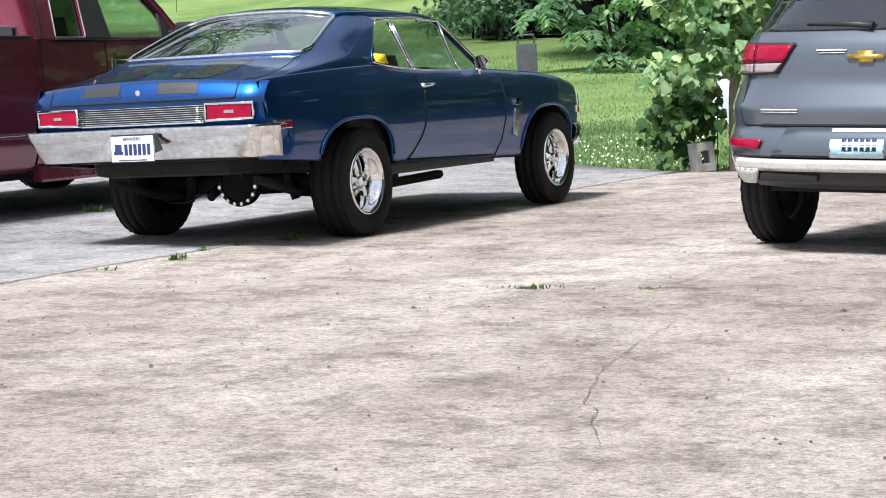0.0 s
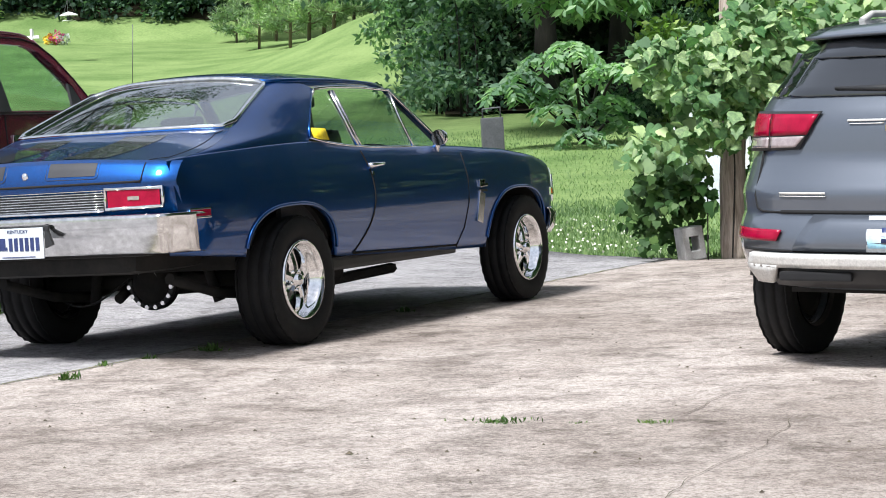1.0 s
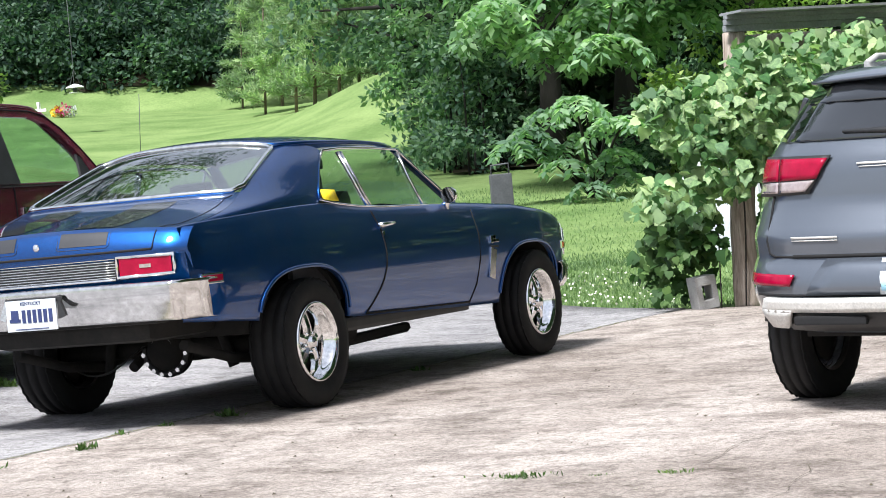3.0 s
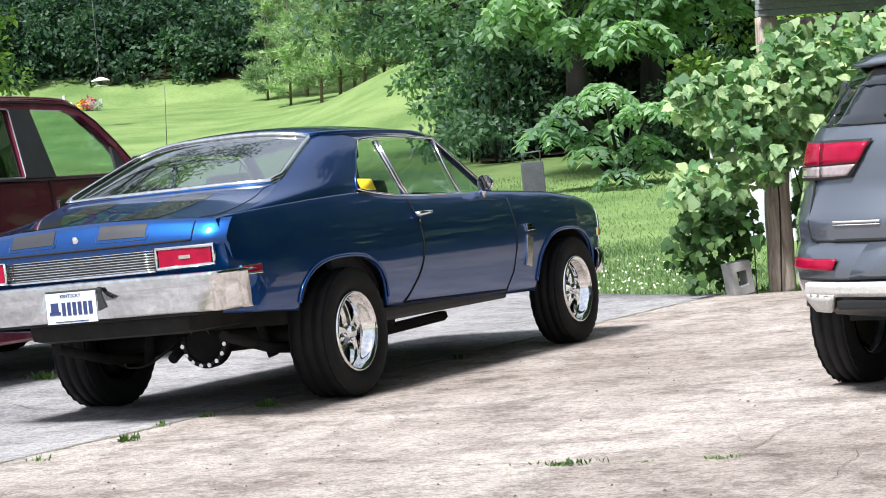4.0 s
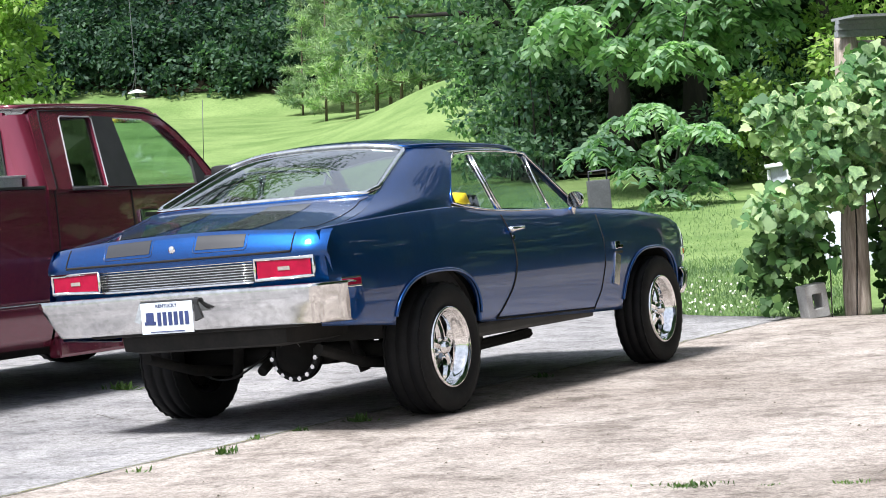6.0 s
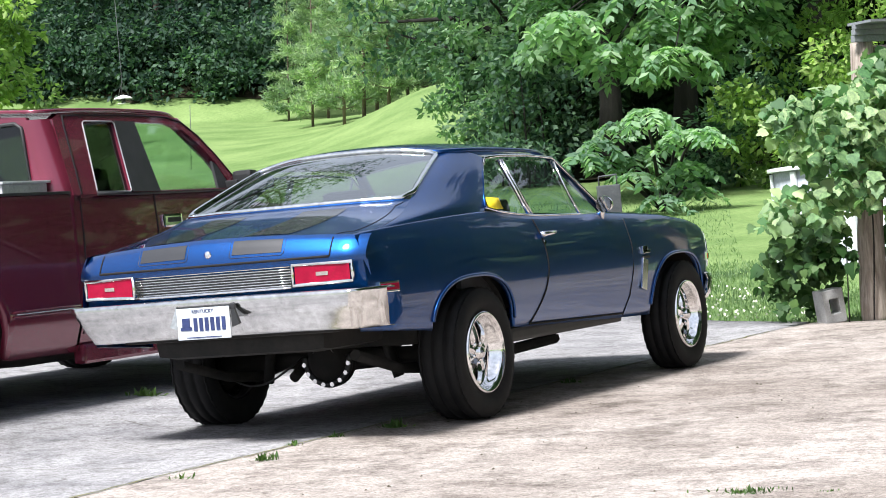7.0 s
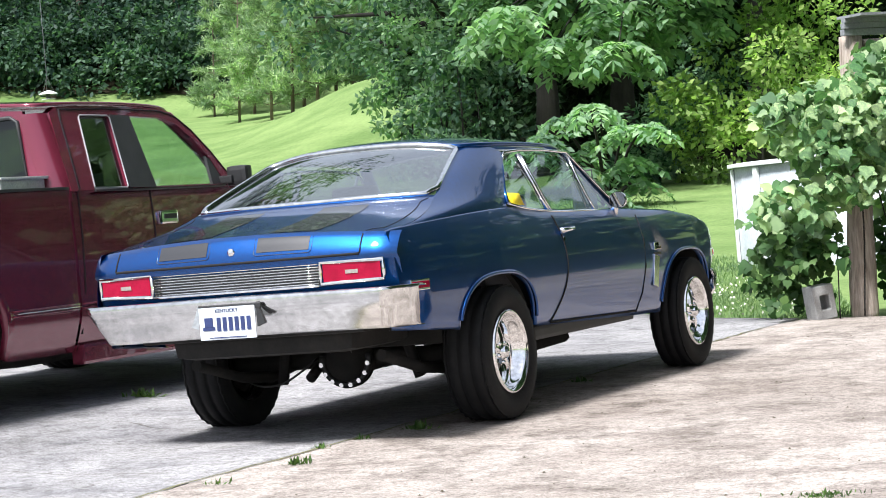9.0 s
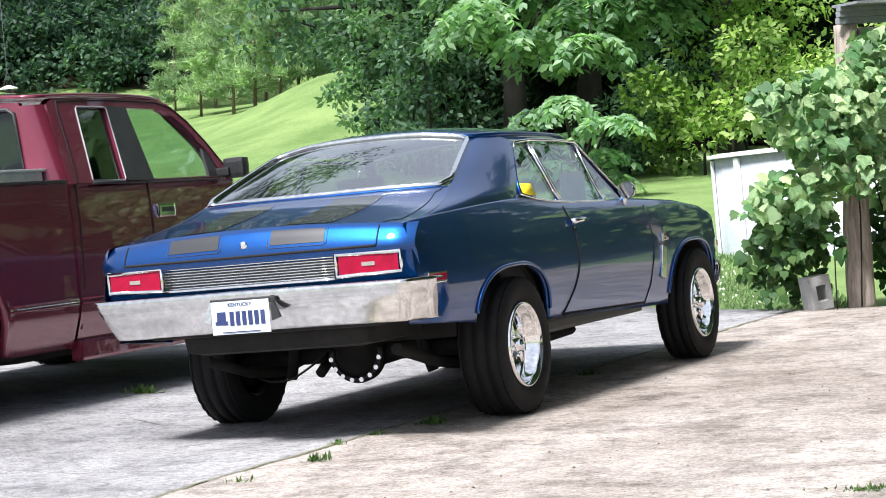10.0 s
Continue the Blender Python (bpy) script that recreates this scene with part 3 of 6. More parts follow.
for sgn in (1, -1):
    f = (lambda c: [(sgn * x, y, z) for x, y, z in c])
    bot = [(nova_x(y, nova_top(y)) - 0.004, y, nova_top(y) + 0.006) for y in (-0.92, -0.7, -0.5, -0.3, -0.1, 0.05, 0.16, 0.26)]
    top = [(0.55, 0.28, 1.378), (0.585, 0.34, 1.384), (0.62, 0.44, 1.382), (0.645, 0.52, 1.368), (0.664, 0.57, 1.345)]
    left = [bot[0], (0.780, -0.72, 1.035), (0.735, -0.50, 1.082), (0.685, -0.32, 1.145), (0.625, -0.06, 1.25), (0.575, 0.16, 1.335), (0.55, 0.28, 1.378)]
    right = [bot[-1], (0.765, 0.34, 1.16), (0.712, 0.455, 1.265), (0.664, 0.57, 1.345)]
    cp = coons(f(bot), f(top), f(left), f(right), 25, 21)
    bulge = np.sin(np.pi * np.linspace(0, 1, 25))[None, :] * np.sin(np.pi * np.linspace(0, 1, 21))[:, None]
    cp[:, :, 0] += sgn * 0.012 * bulge
    sheet("sail_panel", cp, M_BLUE, nova, flip=sgn < 0)
    # chrome round the side glass
    strip("drip_rail", f([(0.668, 0.55, 1.30), (0.672, 0.575, 1.343), (0.675, 0.75, 1.354), (0.675, 1.1, 1.352), (0.666, 1.44, 1.336), (0.68, 1.56, 1.265), (0.735, 1.82, 1.085), (0.765, 1.95, 1.0)]), 0.0085, M_CHROME, nova, "chrome drip rail")
    strip("window_trim", f([(0.805, 0.27, 1.075), (0.765, 0.34, 1.15), (0.71, 0.46, 1.26), (0.672, 0.545, 1.315)]), 0.008, M_BLUE, nova)
    strip("window_trim", f([(0.808, 0.27, 1.074), (0.814, 0.45, 1.044), (0.815, 0.65, 1.024), (0.815, 0.93, 1.008), (0.813, 1.4, 1.0), (0.80, 1.78, 0.994)]), 0.007, M_CHROME, nova)
    for dy, r in ((0.0, 0.012), (0.035, 0.009)):
        strip("window_divider", f([(0.670, 0.745 + dy, 1.335), (0.738, 0.78 + dy, 1.17), (0.804, 0.80 + dy, 1.012)]), r, M_CHROME, nova, "chrome window divider")
    strip("door_frame", f([(0.664, 1.455, 1.325), (0.72, 1.46, 1.18), (0.80, 1.465, 1.0)]), 0.009, M_CHROME, nova)
    q = coons(f([(0.795, 0.28, 1.06), (0.80, 0.55, 1.025), (0.80, 0.80, 1.005)]), f([(0.655, 0.57, 1.34), (0.655, 0.66, 1.342), (0.655, 0.745, 1.34)]), f([(0.795, 0.28, 1.06), (0.72, 0.43, 1.21), (0.655, 0.57, 1.34)]), f([(0.80, 0.80, 1.005), (0.728, 0.78, 1.18), (0.655, 0.745, 1.34)]), 8, 8)
    g = sheet("quarter_glass", q, M_GLASS, nova, "clear side glass", flip=sgn < 0)
    g.visible_shadow = False
    q = coons(f([(0.795, 0.82, 1.0), (0.79, 1.2, 0.99), (0.785, 1.82, 0.985)]), f([(0.655, 0.77, 1.34), (0.655, 1.1, 1.34), (0.655, 1.46, 1.325)]), f([(0.795, 0.82, 1.0), (0.725, 0.79, 1.18), (0.655, 0.77, 1.34)]), f([(0.785, 1.82, 0.985), (0.715, 1.63, 1.16), (0.655, 1.46, 1.325)]), 8, 8)
    g = sheet("door_glass", q, M_GLASS, nova, "clear side glass", flip=sgn < 0)
    g.visible_shadow = False
    # windscreen pillar
    bm = bmesh.new()
    rows = [f([(x, y, z), (x - 0.012, y + 0.055, z), (x - 0.05, y + 0.05, z + 0.004), (x - 0.04, y - 0.01, z - 0.008), (x, y, z)]) for x, y, z in ((0.655, 1.46, 1.348), (0.70, 1.66, 1.20), (0.755, 1.875, 1.04), (0.775, 1.955, 0.975))]
    grid_bm(bm, rows)
    part("windscreen_pillar", bm, M_BLUE, nova)
    # door, lamps and badges
    seam = [(0.775, 0.99), (0.80, 0.93), (0.825, 0.85), (0.828, 0.72), (0.775, 0.60), (0.67, 0.50), (0.58, 0.435)]
    strip("door_seam", [(sgn * (nova_x(y, z) + 0.0005), y, z) for y, z in smooth_curve([(a, b, 0) for a, b in seam], 24)[:, :2]], 0.0055, M_SEAM, nova)
    strip("door_seam", [(sgn * (nova_x(y, z) + 0.0005), y, z) for y, z in [(lerp(0.58, 1.86, k / 12), lerp(0.435, 0.40, k / 12)) for k in range(13)]], 0.006, M_SEAM, nova)
    strip("door_seam", [(sgn * (nova_x(y, z) + 0.0005), y, z) for y, z in [(1.86, 0.392), (1.95, 0.50), (2.0, 0.65), (2.01, 0.80), (1.99, 0.95)]], 0.005, M_SEAM, nova)
    hx = nova_x(0.90, 0.905)
    hd = part("door_handle", bmesh.new(), M_CHROME, nova, "chrome door handle")
    bm = bmesh.new()
    tube_bm(bm, [(sgn * (hx + 0.006), 0.80, 0.905), (sgn * (hx + 0.034), 0.82, 0.909), (sgn * (hx + 0.034), 0.93, 0.913), (sgn * (hx + 0.006), 0.955, 0.914)], [0.02, 0.013, 0.011, 0.016], 8)
    tube_bm(bm, [(sgn * (hx - 0.002), 0.845, 0.862), (sgn * (hx + 0.012), 0.845, 0.862)], 0.013, 10)
    bm.to_mesh(hd.data)
    bm.free()
    for y0, z0, ln, mat_, lab in ((-0.915, 0.728, 0.165, M_RED, "red side marker"), (3.315, 0.668, 0.10, M_AMBER, "amber side marker")):
        an = math.atan2(nova_half(y0 + 0.08) - nova_half(y0 - 0.08), 0.16)
        r = Matrix.Rotation(-sgn * an, 3, "Z")
        fr = box("marker_frame", (sgn * (nova_x(y0, z0) + 0.002), y0, z0), (0.016, ln, 0.052), M_CHROME, nova, "chrome marker frame", 0.004, r)
        box("marker_lens", (sgn * (nova_x(y0, z0) + 0.009), y0, z0), (0.014, ln - 0.022, 0.032), mat_, nova, lab, 0.003, r)
    bm = bmesh.new()
    box_bm(bm, (sgn * (nova_x(2.16, 0.61) + 0.004), 2.16, 0.612), (0.012, 0.075, 0.185), Matrix.Rotation(-0.28 * 0.9, 3, "X") @ Matrix.Rotation(sgn * 0.03, 3, "Y"), 0.003)
    part("fender_louvre", bm, M_WORN, nova, "bright ribbed fender louvre")
    box("fender_louvre_cap", (sgn * (nova_x(2.19, 0.715) + 0.006), 2.192, 0.712), (0.014, 0.09, 0.014), M_BLACK, nova, "", 0.003)
    bm = bmesh.new()
    for dy, dz, a, b in ((-0.012, 0.02, 0.07, 0.022), (0.02, -0.002, 0.085, 0.02), (-0.03, 0.0, 0.03, 0.03), (0.0, 0.012, 0.03, 0.04)):
        box_bm(bm, (sgn * (nova_x(2.19, 0.75) + 0.006), 2.19 + dy, 0.748 + dz), (0.012, a, b), None, 0.003)
    part("fender_badge", bm, M_CHROME, nova, "small chrome fender badge")

# rear screen and windscreen
GL = [(0.685, -0.32, 1.147), (0.625, -0.06, 1.252), (0.575, 0.16, 1.337), (0.55, 0.28, 1.380)]
RG = coons([(-0.685, -0.32, 1.147), (-0.4, -0.40, 1.152), (0, -0.44, 1.152), (0.4, -0.40, 1.152), (0.685, -0.32, 1.147)],
           [(-0.55, 0.28, 1.380), (-0.3, 0.235, 1.414), (0, 0.22, 1.422), (0.3, 0.235, 1.414), (0.55, 0.28, 1.380)],
           [(-x, y, z) for x, y, z in GL], GL, 25, 13)
bulge = np.sin(np.pi * np.linspace(0, 1, 13))[:, None] * np.cos(np.linspace(-1.5, 1.5, 25))[None, :]
RG[:, :, 2] += 0.018 * bulge
RG[:, :, 1] -= 0.012 * bulge
g = sheet("rear_glass", RG, M_REAR, nova, "clear sloping rear window")
g.visible_shadow = False
rim = [RG[0, i] for i in range(1, 24)] + [RG[j, 24] for j in range(1, 12)] + [RG[12, i] for i in range(23, 0, -1)] + [RG[j, 0] for j in range(11, 0, -1)]
rim = [p + np.array((0, -0.003, 0.006)) for p in rim]
strip("rear_glass_trim", rim + rim[:2], 0.014, M_CHROME, nova, "bright rear window surround")
WL = [(0.765, 1.96, 0.985), (0.70, 1.73, 1.165), (0.605, 1.50, 1.345)]
WS = coons([(-0.765, 1.96, 0.985), (-0.4, 2.10, 0.992), (0, 2.14, 0.995), (0.4, 2.10, 0.992), (0.765, 1.96, 0.985)],
           [(-0.605, 1.50, 1.345), (-0.3, 1.47, 1.38), (0, 1.46, 1.39), (0.3, 1.47, 1.38), (0.605, 1.50, 1.345)],
           [(-x, y, z) for x, y, z in WL], WL, 21, 9)
g = sheet("windscreen", WS, M_GLASS, nova, "clear windscreen", flip=True)
g.visible_shadow = False
# bonnet and nose
hood = []
for y in np.linspace(1.9, 3.43, 22):
    xt, zt = nova_x(y, nova_top(y)) - 0.035, nova_top(y) + 0.018
    hood.append([(u * xt, y + 0.03 * (1 - u * u) * (1 if y > 3.2 else 0), zt + 0.022 * (1 - abs(u) ** 2.5) + (0.02 * math.exp(-((abs(u) - 0.35) / 0.12) ** 2) if y < 3.0 else 0)) for u in np.linspace(-1, 1, 25)])
sheet("bonnet", hood, M_BLUE, nova)
nose = [[(u * nova_x(3.43, z), 3.43 + 0.04 * (1 - u * u), z) for u in np.linspace(-1, 1, 17)] for z in (0.80, 0.77, 0.70, 0.60, 0.46)]
sheet("nose_panel", nose, M_BLUE, nova, flip=True)
for sgn in (1, -1):
    strip("nose_trim", [(sgn * (nova_x(3.42, z) + 0.003), 3.435, z) for z in np.linspace(0.60, 0.775, 8)], 0.010, M_CHROME, nova, "chrome nose edge")
fb = []
for u in np.linspace(-1, 1, 41):
    y = 3.545 - 0.05 * abs(u) ** 2 - (0.30 * max(0, abs(u) - 0.86) / 0.14 * max(0, abs(u) - 0.86) / 0.14)
    x = 0.87 * u
    fb.append([(x, y - 0.05, 0.565), (x, y, 0.555), (x * 1.005, y + 0.012, 0.52), (x, y - 0.01, 0.44), (x * 0.99, y - 0.06, 0.40)])
sheet("front_bumper", fb, M_CHROME, nova, "chrome front bumper", thick=0.006, flip=True)

# rear bumper, tapering to its ends and wrapping the corners
rb = []
for u in np.linspace(-1, 1, 61):
    a = abs(u)
    wrap = 0.0 if a < 0.90 else 0.17 * ((a - 0.90) / 0.10)
    y = -1.225 + 0.03 * a**2 + wrap
    xt, xb = 0.905 * u, 0.845 * u
    row = []
    for z, dy, s in ((0.738, 0.075, 0), (0.746, 0.030, 0), (0.744, 0.010, 0), (0.730, 0.0, 0.06), (0.64, 0.052, 0.5), (0.57, 0.092, 0.92), (0.553, 0.106, 1.0), (0.548, 0.15, 1.0)):
        row.append((lerp(xt, xb, s), y + dy, z - 0.006 * a))
    rb.append(row)
sheet("rear_bumper", rb, M_WORN, nova, "pitted chrome rear bumper", thick=0.005)
box("bumper_recess", (0.01, -1.2285, 0.697), (0.34, 0.012, 0.026), M_BLACK, nova, "dark plate recess", 0.006)
pl = box("number_plate", (0, -1.240, 0.626), (0.305, 0.006, 0.152), M_PLATE, nova, "white plate with blue motif and dark characters", 0.002)
for k in range(6):
    w = 0.021
    bx = -0.045 + k * 0.0325
    box("plate_bar", (bx, -1.2445, 0.622), (w, 0.003, 0.064), M_INK, pl)
bm = bmesh.new()
box_bm(bm, (-0.10, -1.2445, 0.632), (0.045, 0.003, 0.045), None, 0.0)
box_bm(bm, (-0.10, -1.2445, 0.603), (0.066, 0.003, 0.016), None, 0.0)
part("plate_motif", bm, M_INK, pl)
box("plate_bar", (0, -1.2445, 0.560), (0.20, 0.003, 0.004), M_INK, pl)
txt = bpy.data.curves.new("plate_word", "FONT")
txt.body, txt.size, txt.align_x, txt.extrude = "KENTUCKY", 0.024, "CENTER", 0.001
txt.materials.append(M_INK)
tw = new("plate_word", txt)
tw.parent = pl
tw.matrix_basis = pose(0, -1.2445, 0.677, 90, 0, 0)
# wedges beside the plate; the black one stands in for the shaded gap
for sx in (-1, 1):
    bm = bmesh.new()
    pts = [(sx * 0.158, -1.232, 0.715), (sx * 0.20, -1.236, 0.615), (sx * 0.158, -1.240, 0.60)]
    a = [bm.verts.new(p) for p in pts]
    b = [bm.verts.new((p[0], p[1] + 0.02, p[2])) for p in pts]
    bm.faces.new(a), bm.faces.new(b[::-1])
    for i in range(3):
        bm.faces.new((a[i], a[(i + 1) % 3], b[(i + 1) % 3], b[i]))
    bmesh.ops.recalc_face_normals(bm, faces=bm.faces[:])
    part("plate_gap_wedge", bm, M_BLACK if sx > 0 else M_WORN, nova)

# tail lamps and the ribbed panel between them
for sgn in (1, -1):
    def lamp_pt(u, v, out):
        x = sgn * lerp(0.462, 0.775, u)
        zt = lerp(0.872, 0.866, u)
        zb = lerp(0.768, 0.776, u)
        z = lerp(zb, zt, v)
        return (x, tail_y(x) + 0.004 - out - (0.012 if u > 0.9 else 0), z)
    bm = bmesh.new()
    ring = [(0, 0), (0.5, 0), (1, 0), (1, 0.5), (1, 1), (0.5, 1), (0, 1), (0, 0.5)]
    tube_bm(bm, [lamp_pt(a, b, 0.004) for a, b in ring + ring[:2]], 0.0115, 6, cap=False)
    tl = part("tail_lamp", bm, M_CHROME, nova, "red tail lamp in a bright frame")
    sheet("lens", [[lamp_pt(a, b, 0.006) for a in np.linspace(0.04, 0.96, 9)] for b in (0.95, 0.5, 0.05)], M_RED, tl, "red lens", flip=sgn < 0)
    sheet("reversing_lens", [[lamp_pt(a, b, 0.010) for a in (0.40, 0.60)] for b in (0.58, 0.40)], M_CLEAR, tl, "small clear reversing lens", flip=sgn < 0)
gp = sheet("tail_grille", [[(x, tail_y(x) + 0.006, z) for x in np.linspace(-0.455, 0.455, 21)] for z in (0.872, 0.765)], M_BLACK, nova, "black tail grille with bright ribs")
for k in range(8):
    z = 0.774 + k * 0.0128
    strip("rib", [(x, tail_y(x) + 0.001, z) for x in np.linspace(-0.45, 0.45, 15)], 0.0034, M_WORN, gp)
strip("tail_trim", [(x, tail_y(x) - 0.004, 0.877) for x in np.linspace(-0.455, 0.455, 21)], 0.0055, M_CHROME, nova)
strip("tail_trim", [(x, tail_y(x) - 0.004, 0.762) for x in np.linspace(-0.455, 0.455, 21)], 0.008, M_CHROME, nova)
bm = bmesh.new()
bmesh.ops.create_uvsphere(bm, u_segments=14, v_segments=8, radius=0.02)
bmesh.ops.scale(bm, vec=(1, 0.6, 1), verts=bm.verts[:])
bmesh.ops.translate(bm, vec=(0, tail_pt(0, 0.95)[1] - 0.006, 0.95), verts=bm.verts[:])
part("trunk_lock", bm, M_CHROME, nova, "chrome trunk lock")

# underside, running gear
box("floor_pan", (0, 1.45, 0.46), (1.30, 3.5, 0.10), M_UNDER, nova, "", 0.03)
box("floor_pan", (0, 1.85, 0.455), (1.48, 2.5, 0.08), M_UNDER, nova, "", 0.03)
box("fuel_tank", (0.03, -0.70, 0.525), (1.0, 0.62, 0.17), M_UNDER, nova, "dark fuel tank", 0.08)
box("rear_valance", (0.03, -1.04, 0.585), (1.22, 0.12, 0.10), M_UNDER, nova, "", 0.02)
for sgn in (1, -1):
    box("sill", (sgn * 0.735, 1.15, 0.385), (0.12, 1.62, 0.075), M_BLACK, nova, "", 0.02)
    strip("leaf_spring", [(sgn * 0.52, -0.72, 0.40), (sgn * 0.52, -0.3, 0.30), (sgn * 0.52, 0, 0.27), (sgn * 0.52, 0.4, 0.33), (sgn * 0.52, 0.75, 0.40)], 0.03, M_UNDER, nova)
    strip("shock_absorber", [(sgn * 0.40, -0.08, 0.24), (sgn * 0.33, -0.12, 0.52)], 0.03, M_UNDER, nova)
    strip("exhaust_pipe", [(sgn * 0.33, 2.0, 0.27), (sgn * 0.36, 1.0, 0.25), (sgn * 0.36, 0.45, 0.27), (sgn * 0.42, 0.25, 0.32), (sgn * 0.45, 0.05, 0.40)], 0.032, M_UNDER, nova)
    strip("muffler", [(sgn * 0.36, 0.6, 0.33), (sgn * 0.36, 0.65, 0.33), (sgn * 0.36, 1.2, 0.32), (sgn * 0.36, 1.25, 0.32)], [0.04, 0.08, 0.08, 0.04], M_UNDER, nova, sides=12)
strip("rear_axle", [(-0.72, 0.0, 0.345), (-0.2, 0.0, 0.345), (0, 0.0, 0.345), (0.2, 0.0, 0.345), (0.72, 0.0, 0.345)], [0.045, 0.045, 0.09, 0.045, 0.045], M_UNDER, nova, sides=12)
bm = bmesh.new()
spin_bm(bm, [(0.0, 0.145), (0.02, 0.143), (0.03, 0.12), (0.085, 0.10), (0.10, 0.06), (0.105, 0.0)], 28)
bmesh.ops.rotate(bm, cent=(0, 0, 0), matrix=Matrix.Rotation(radians(-90), 3, "Z"), verts=bm.verts[:])
bmesh.ops.translate(bm, vec=(-0.01, -0.05, 0.345), verts=bm.verts[:])
dc = part("differential_cover", bm, M_UNDER, nova, "differential housing with a bright finned girdle")
bm = bmesh.new()
spin_bm(bm, [(0.0, 0.092), (0.04, 0.088), (0.055, 0.07), (0.058, 0.0)], 24)
bmesh.ops.rotate(bm, cent=(0, 0, 0), matrix=Matrix.Rotation(radians(-90), 3, "Z"), verts=bm.verts[:])
bmesh.ops.translate(bm, vec=(-0.01, -0.09, 0.352), verts=bm.verts[:])
part("cover_plate", bm, M_CAST, dc, "cast aluminium cover")
strip("girdle", [(-0.01 + 0.135 * math.cos(a), -0.10, 0.352 + 0.135 * math.sin(a)) for a in np.linspace(math.pi - 0.15, 2 * math.pi + 0.15, 20)], 0.02, M_BLACK, dc, "black girdle ring")
for k in range(8):
    a = math.pi + (k + 0.5) / 8 * math.pi
    strip("girdle_bolt", [(-0.01 + 0.137 * math.cos(a), -0.10, 0.352 + 0.137 * math.sin(a)), (-0.01 + 0.137 * math.cos(a), -0.125, 0.352 + 0.137 * math.sin(a))], 0.013, M_CHROME, dc, sides=6)
strip("drain_pipe", [(-0.20, -0.05, 0.31), (-0.195, -0.15, 0.265)], 0.028, M_UNDER, nova, "dark exhaust stub", 10)
strip("brake_cable", smooth_curve([(-0.62, -0.1, 0.27), (-0.5, -0.14, 0.235), (-0.38, -0.14, 0.24), (-0.28, -0.12, 0.29), (-0.2, -0.05, 0.36)], 16), 0.006, M_BLACK, nova)
for sgn in (1, -1):
    for yy, rad, wd in ((0.0, 0.338, 0.24), (2.812, 0.333, 0.205)):
        x = 0.885 - wd / 2
        x = x if sgn > 0 else x - 0.02
        wheel(nova, (sgn * x, yy, rad + drop(sgn * x) - 0.002), rad, wd, sgn, 0.205, 5, "", dish=0.035 if yy else 0.055)

# cabin
box("cabin_floor", (0, 0.9, 0.56), (1.46, 2.4, 0.06), M_VINYL, nova)
box("parcel_shelf", (0, -0.12, 1.085), (1.30, 0.50, 0.03), M_VINYL, nova, "", 0.01)
box("dashboard", (0, 1.86, 0.90), (1.44, 0.34, 0.16), M_VINYL, nova, "black dashboard", 0.05)
for sgn in (1, -1):
    box("door_card", (sgn * 0.775, 0.95, 0.78), (0.03, 2.0, 0.42), M_VINYL, nova)
    box("bulkhead_side", (sgn * 0.60, 2.0, 0.75), (0.3, 0.05, 0.4), M_VINYL, nova)
    s = box("front_seat", (sgn * 0.36, 0.92, 0.84), (0.54, 0.16, 0.56), M_VINYL, nova, "black front seat", 0.06, Matrix.Rotation(radians(14), 3, "X"))
    box("headrest", (sgn * 0.36, 0.83, 1.17), (0.26, 0.09, 0.15), M_VINYL, s, "", 0.035, Matrix.Rotation(radians(10), 3, "X"))
box("rear_seat", (0, 0.10, 0.84), (1.28, 0.18, 0.48), M_VINYL, nova, "black rear bench", 0.06, Matrix.Rotation(radians(18), 3, "X"))
bm = bmesh.new()
pts = [(-0.36 + 0.19 * math.cos(a), 1.55 + 0.06 * math.sin(a), 1.0 + 0.18 * math.sin(a)) for a in np.linspace(0, 2 * math.pi, 25)]
tube_bm(bm, pts, 0.014, 6, cap=False)
tube_bm(bm, [(-0.36, 1.58, 0.99), (-0.36, 1.85, 0.92)], 0.025, 8)
part("steering_wheel", bm, M_BLACK, nova)
box("rear_view_mirror", (0, 1.52, 1.30), (0.24, 0.03, 0.06), M_BLACK, nova, "", 0.012)
# door mirror and the note on the glass
bm = bmesh.new()
spin_bm(bm, [(0.0, 0.05), (0.02, 0.052), (0.05, 0.04), (0.07, 0.0)], 20)
bmesh.ops.rotate(bm, cent=(0, 0, 0), matrix=Matrix.Rotation(radians(90), 3, "Z"), verts=bm.verts[:])
bmesh.ops.scale(bm, vec=(1.0, 1, 0.95), verts=bm.verts[:])
bmesh.ops.translate(bm, vec=(0.865, 1.67, 1.045), verts=bm.verts[:])
tube_bm(bm, [(0.82, 1.70, 0.975), (0.845, 1.70, 1.02), (0.862, 1.69, 1.055)], [0.03, 0.016, 0.014], 8)
dm = part("door_mirror", bm, M_CHROME, nova, "round chrome door mirror")
bm = bmesh.new()
spin_bm(bm, [(0.0, 0.046), (0.001, 0.0)], 20)
bmesh.ops.rotate(bm, cent=(0, 0, 0), matrix=Matrix.Rotation(radians(90), 3, "Z"), verts=bm.verts[:])
bmesh.ops.translate(bm, vec=(0.865, 1.667, 1.045), verts=bm.verts[:])
part("mirror_face", bm, M_CHROME, dm)
note = sheet("paper_note", [[(lerp(0.808, 0.782, v), lerp(0.315, 0.475, u) + 0.006 * v, lerp(1.066, 1.128, v) - 0.006 * u) for u in (0, 0.5, 1)] for v in (0, 0.5, 1)], M_YELLOW, None, thick=0.002)
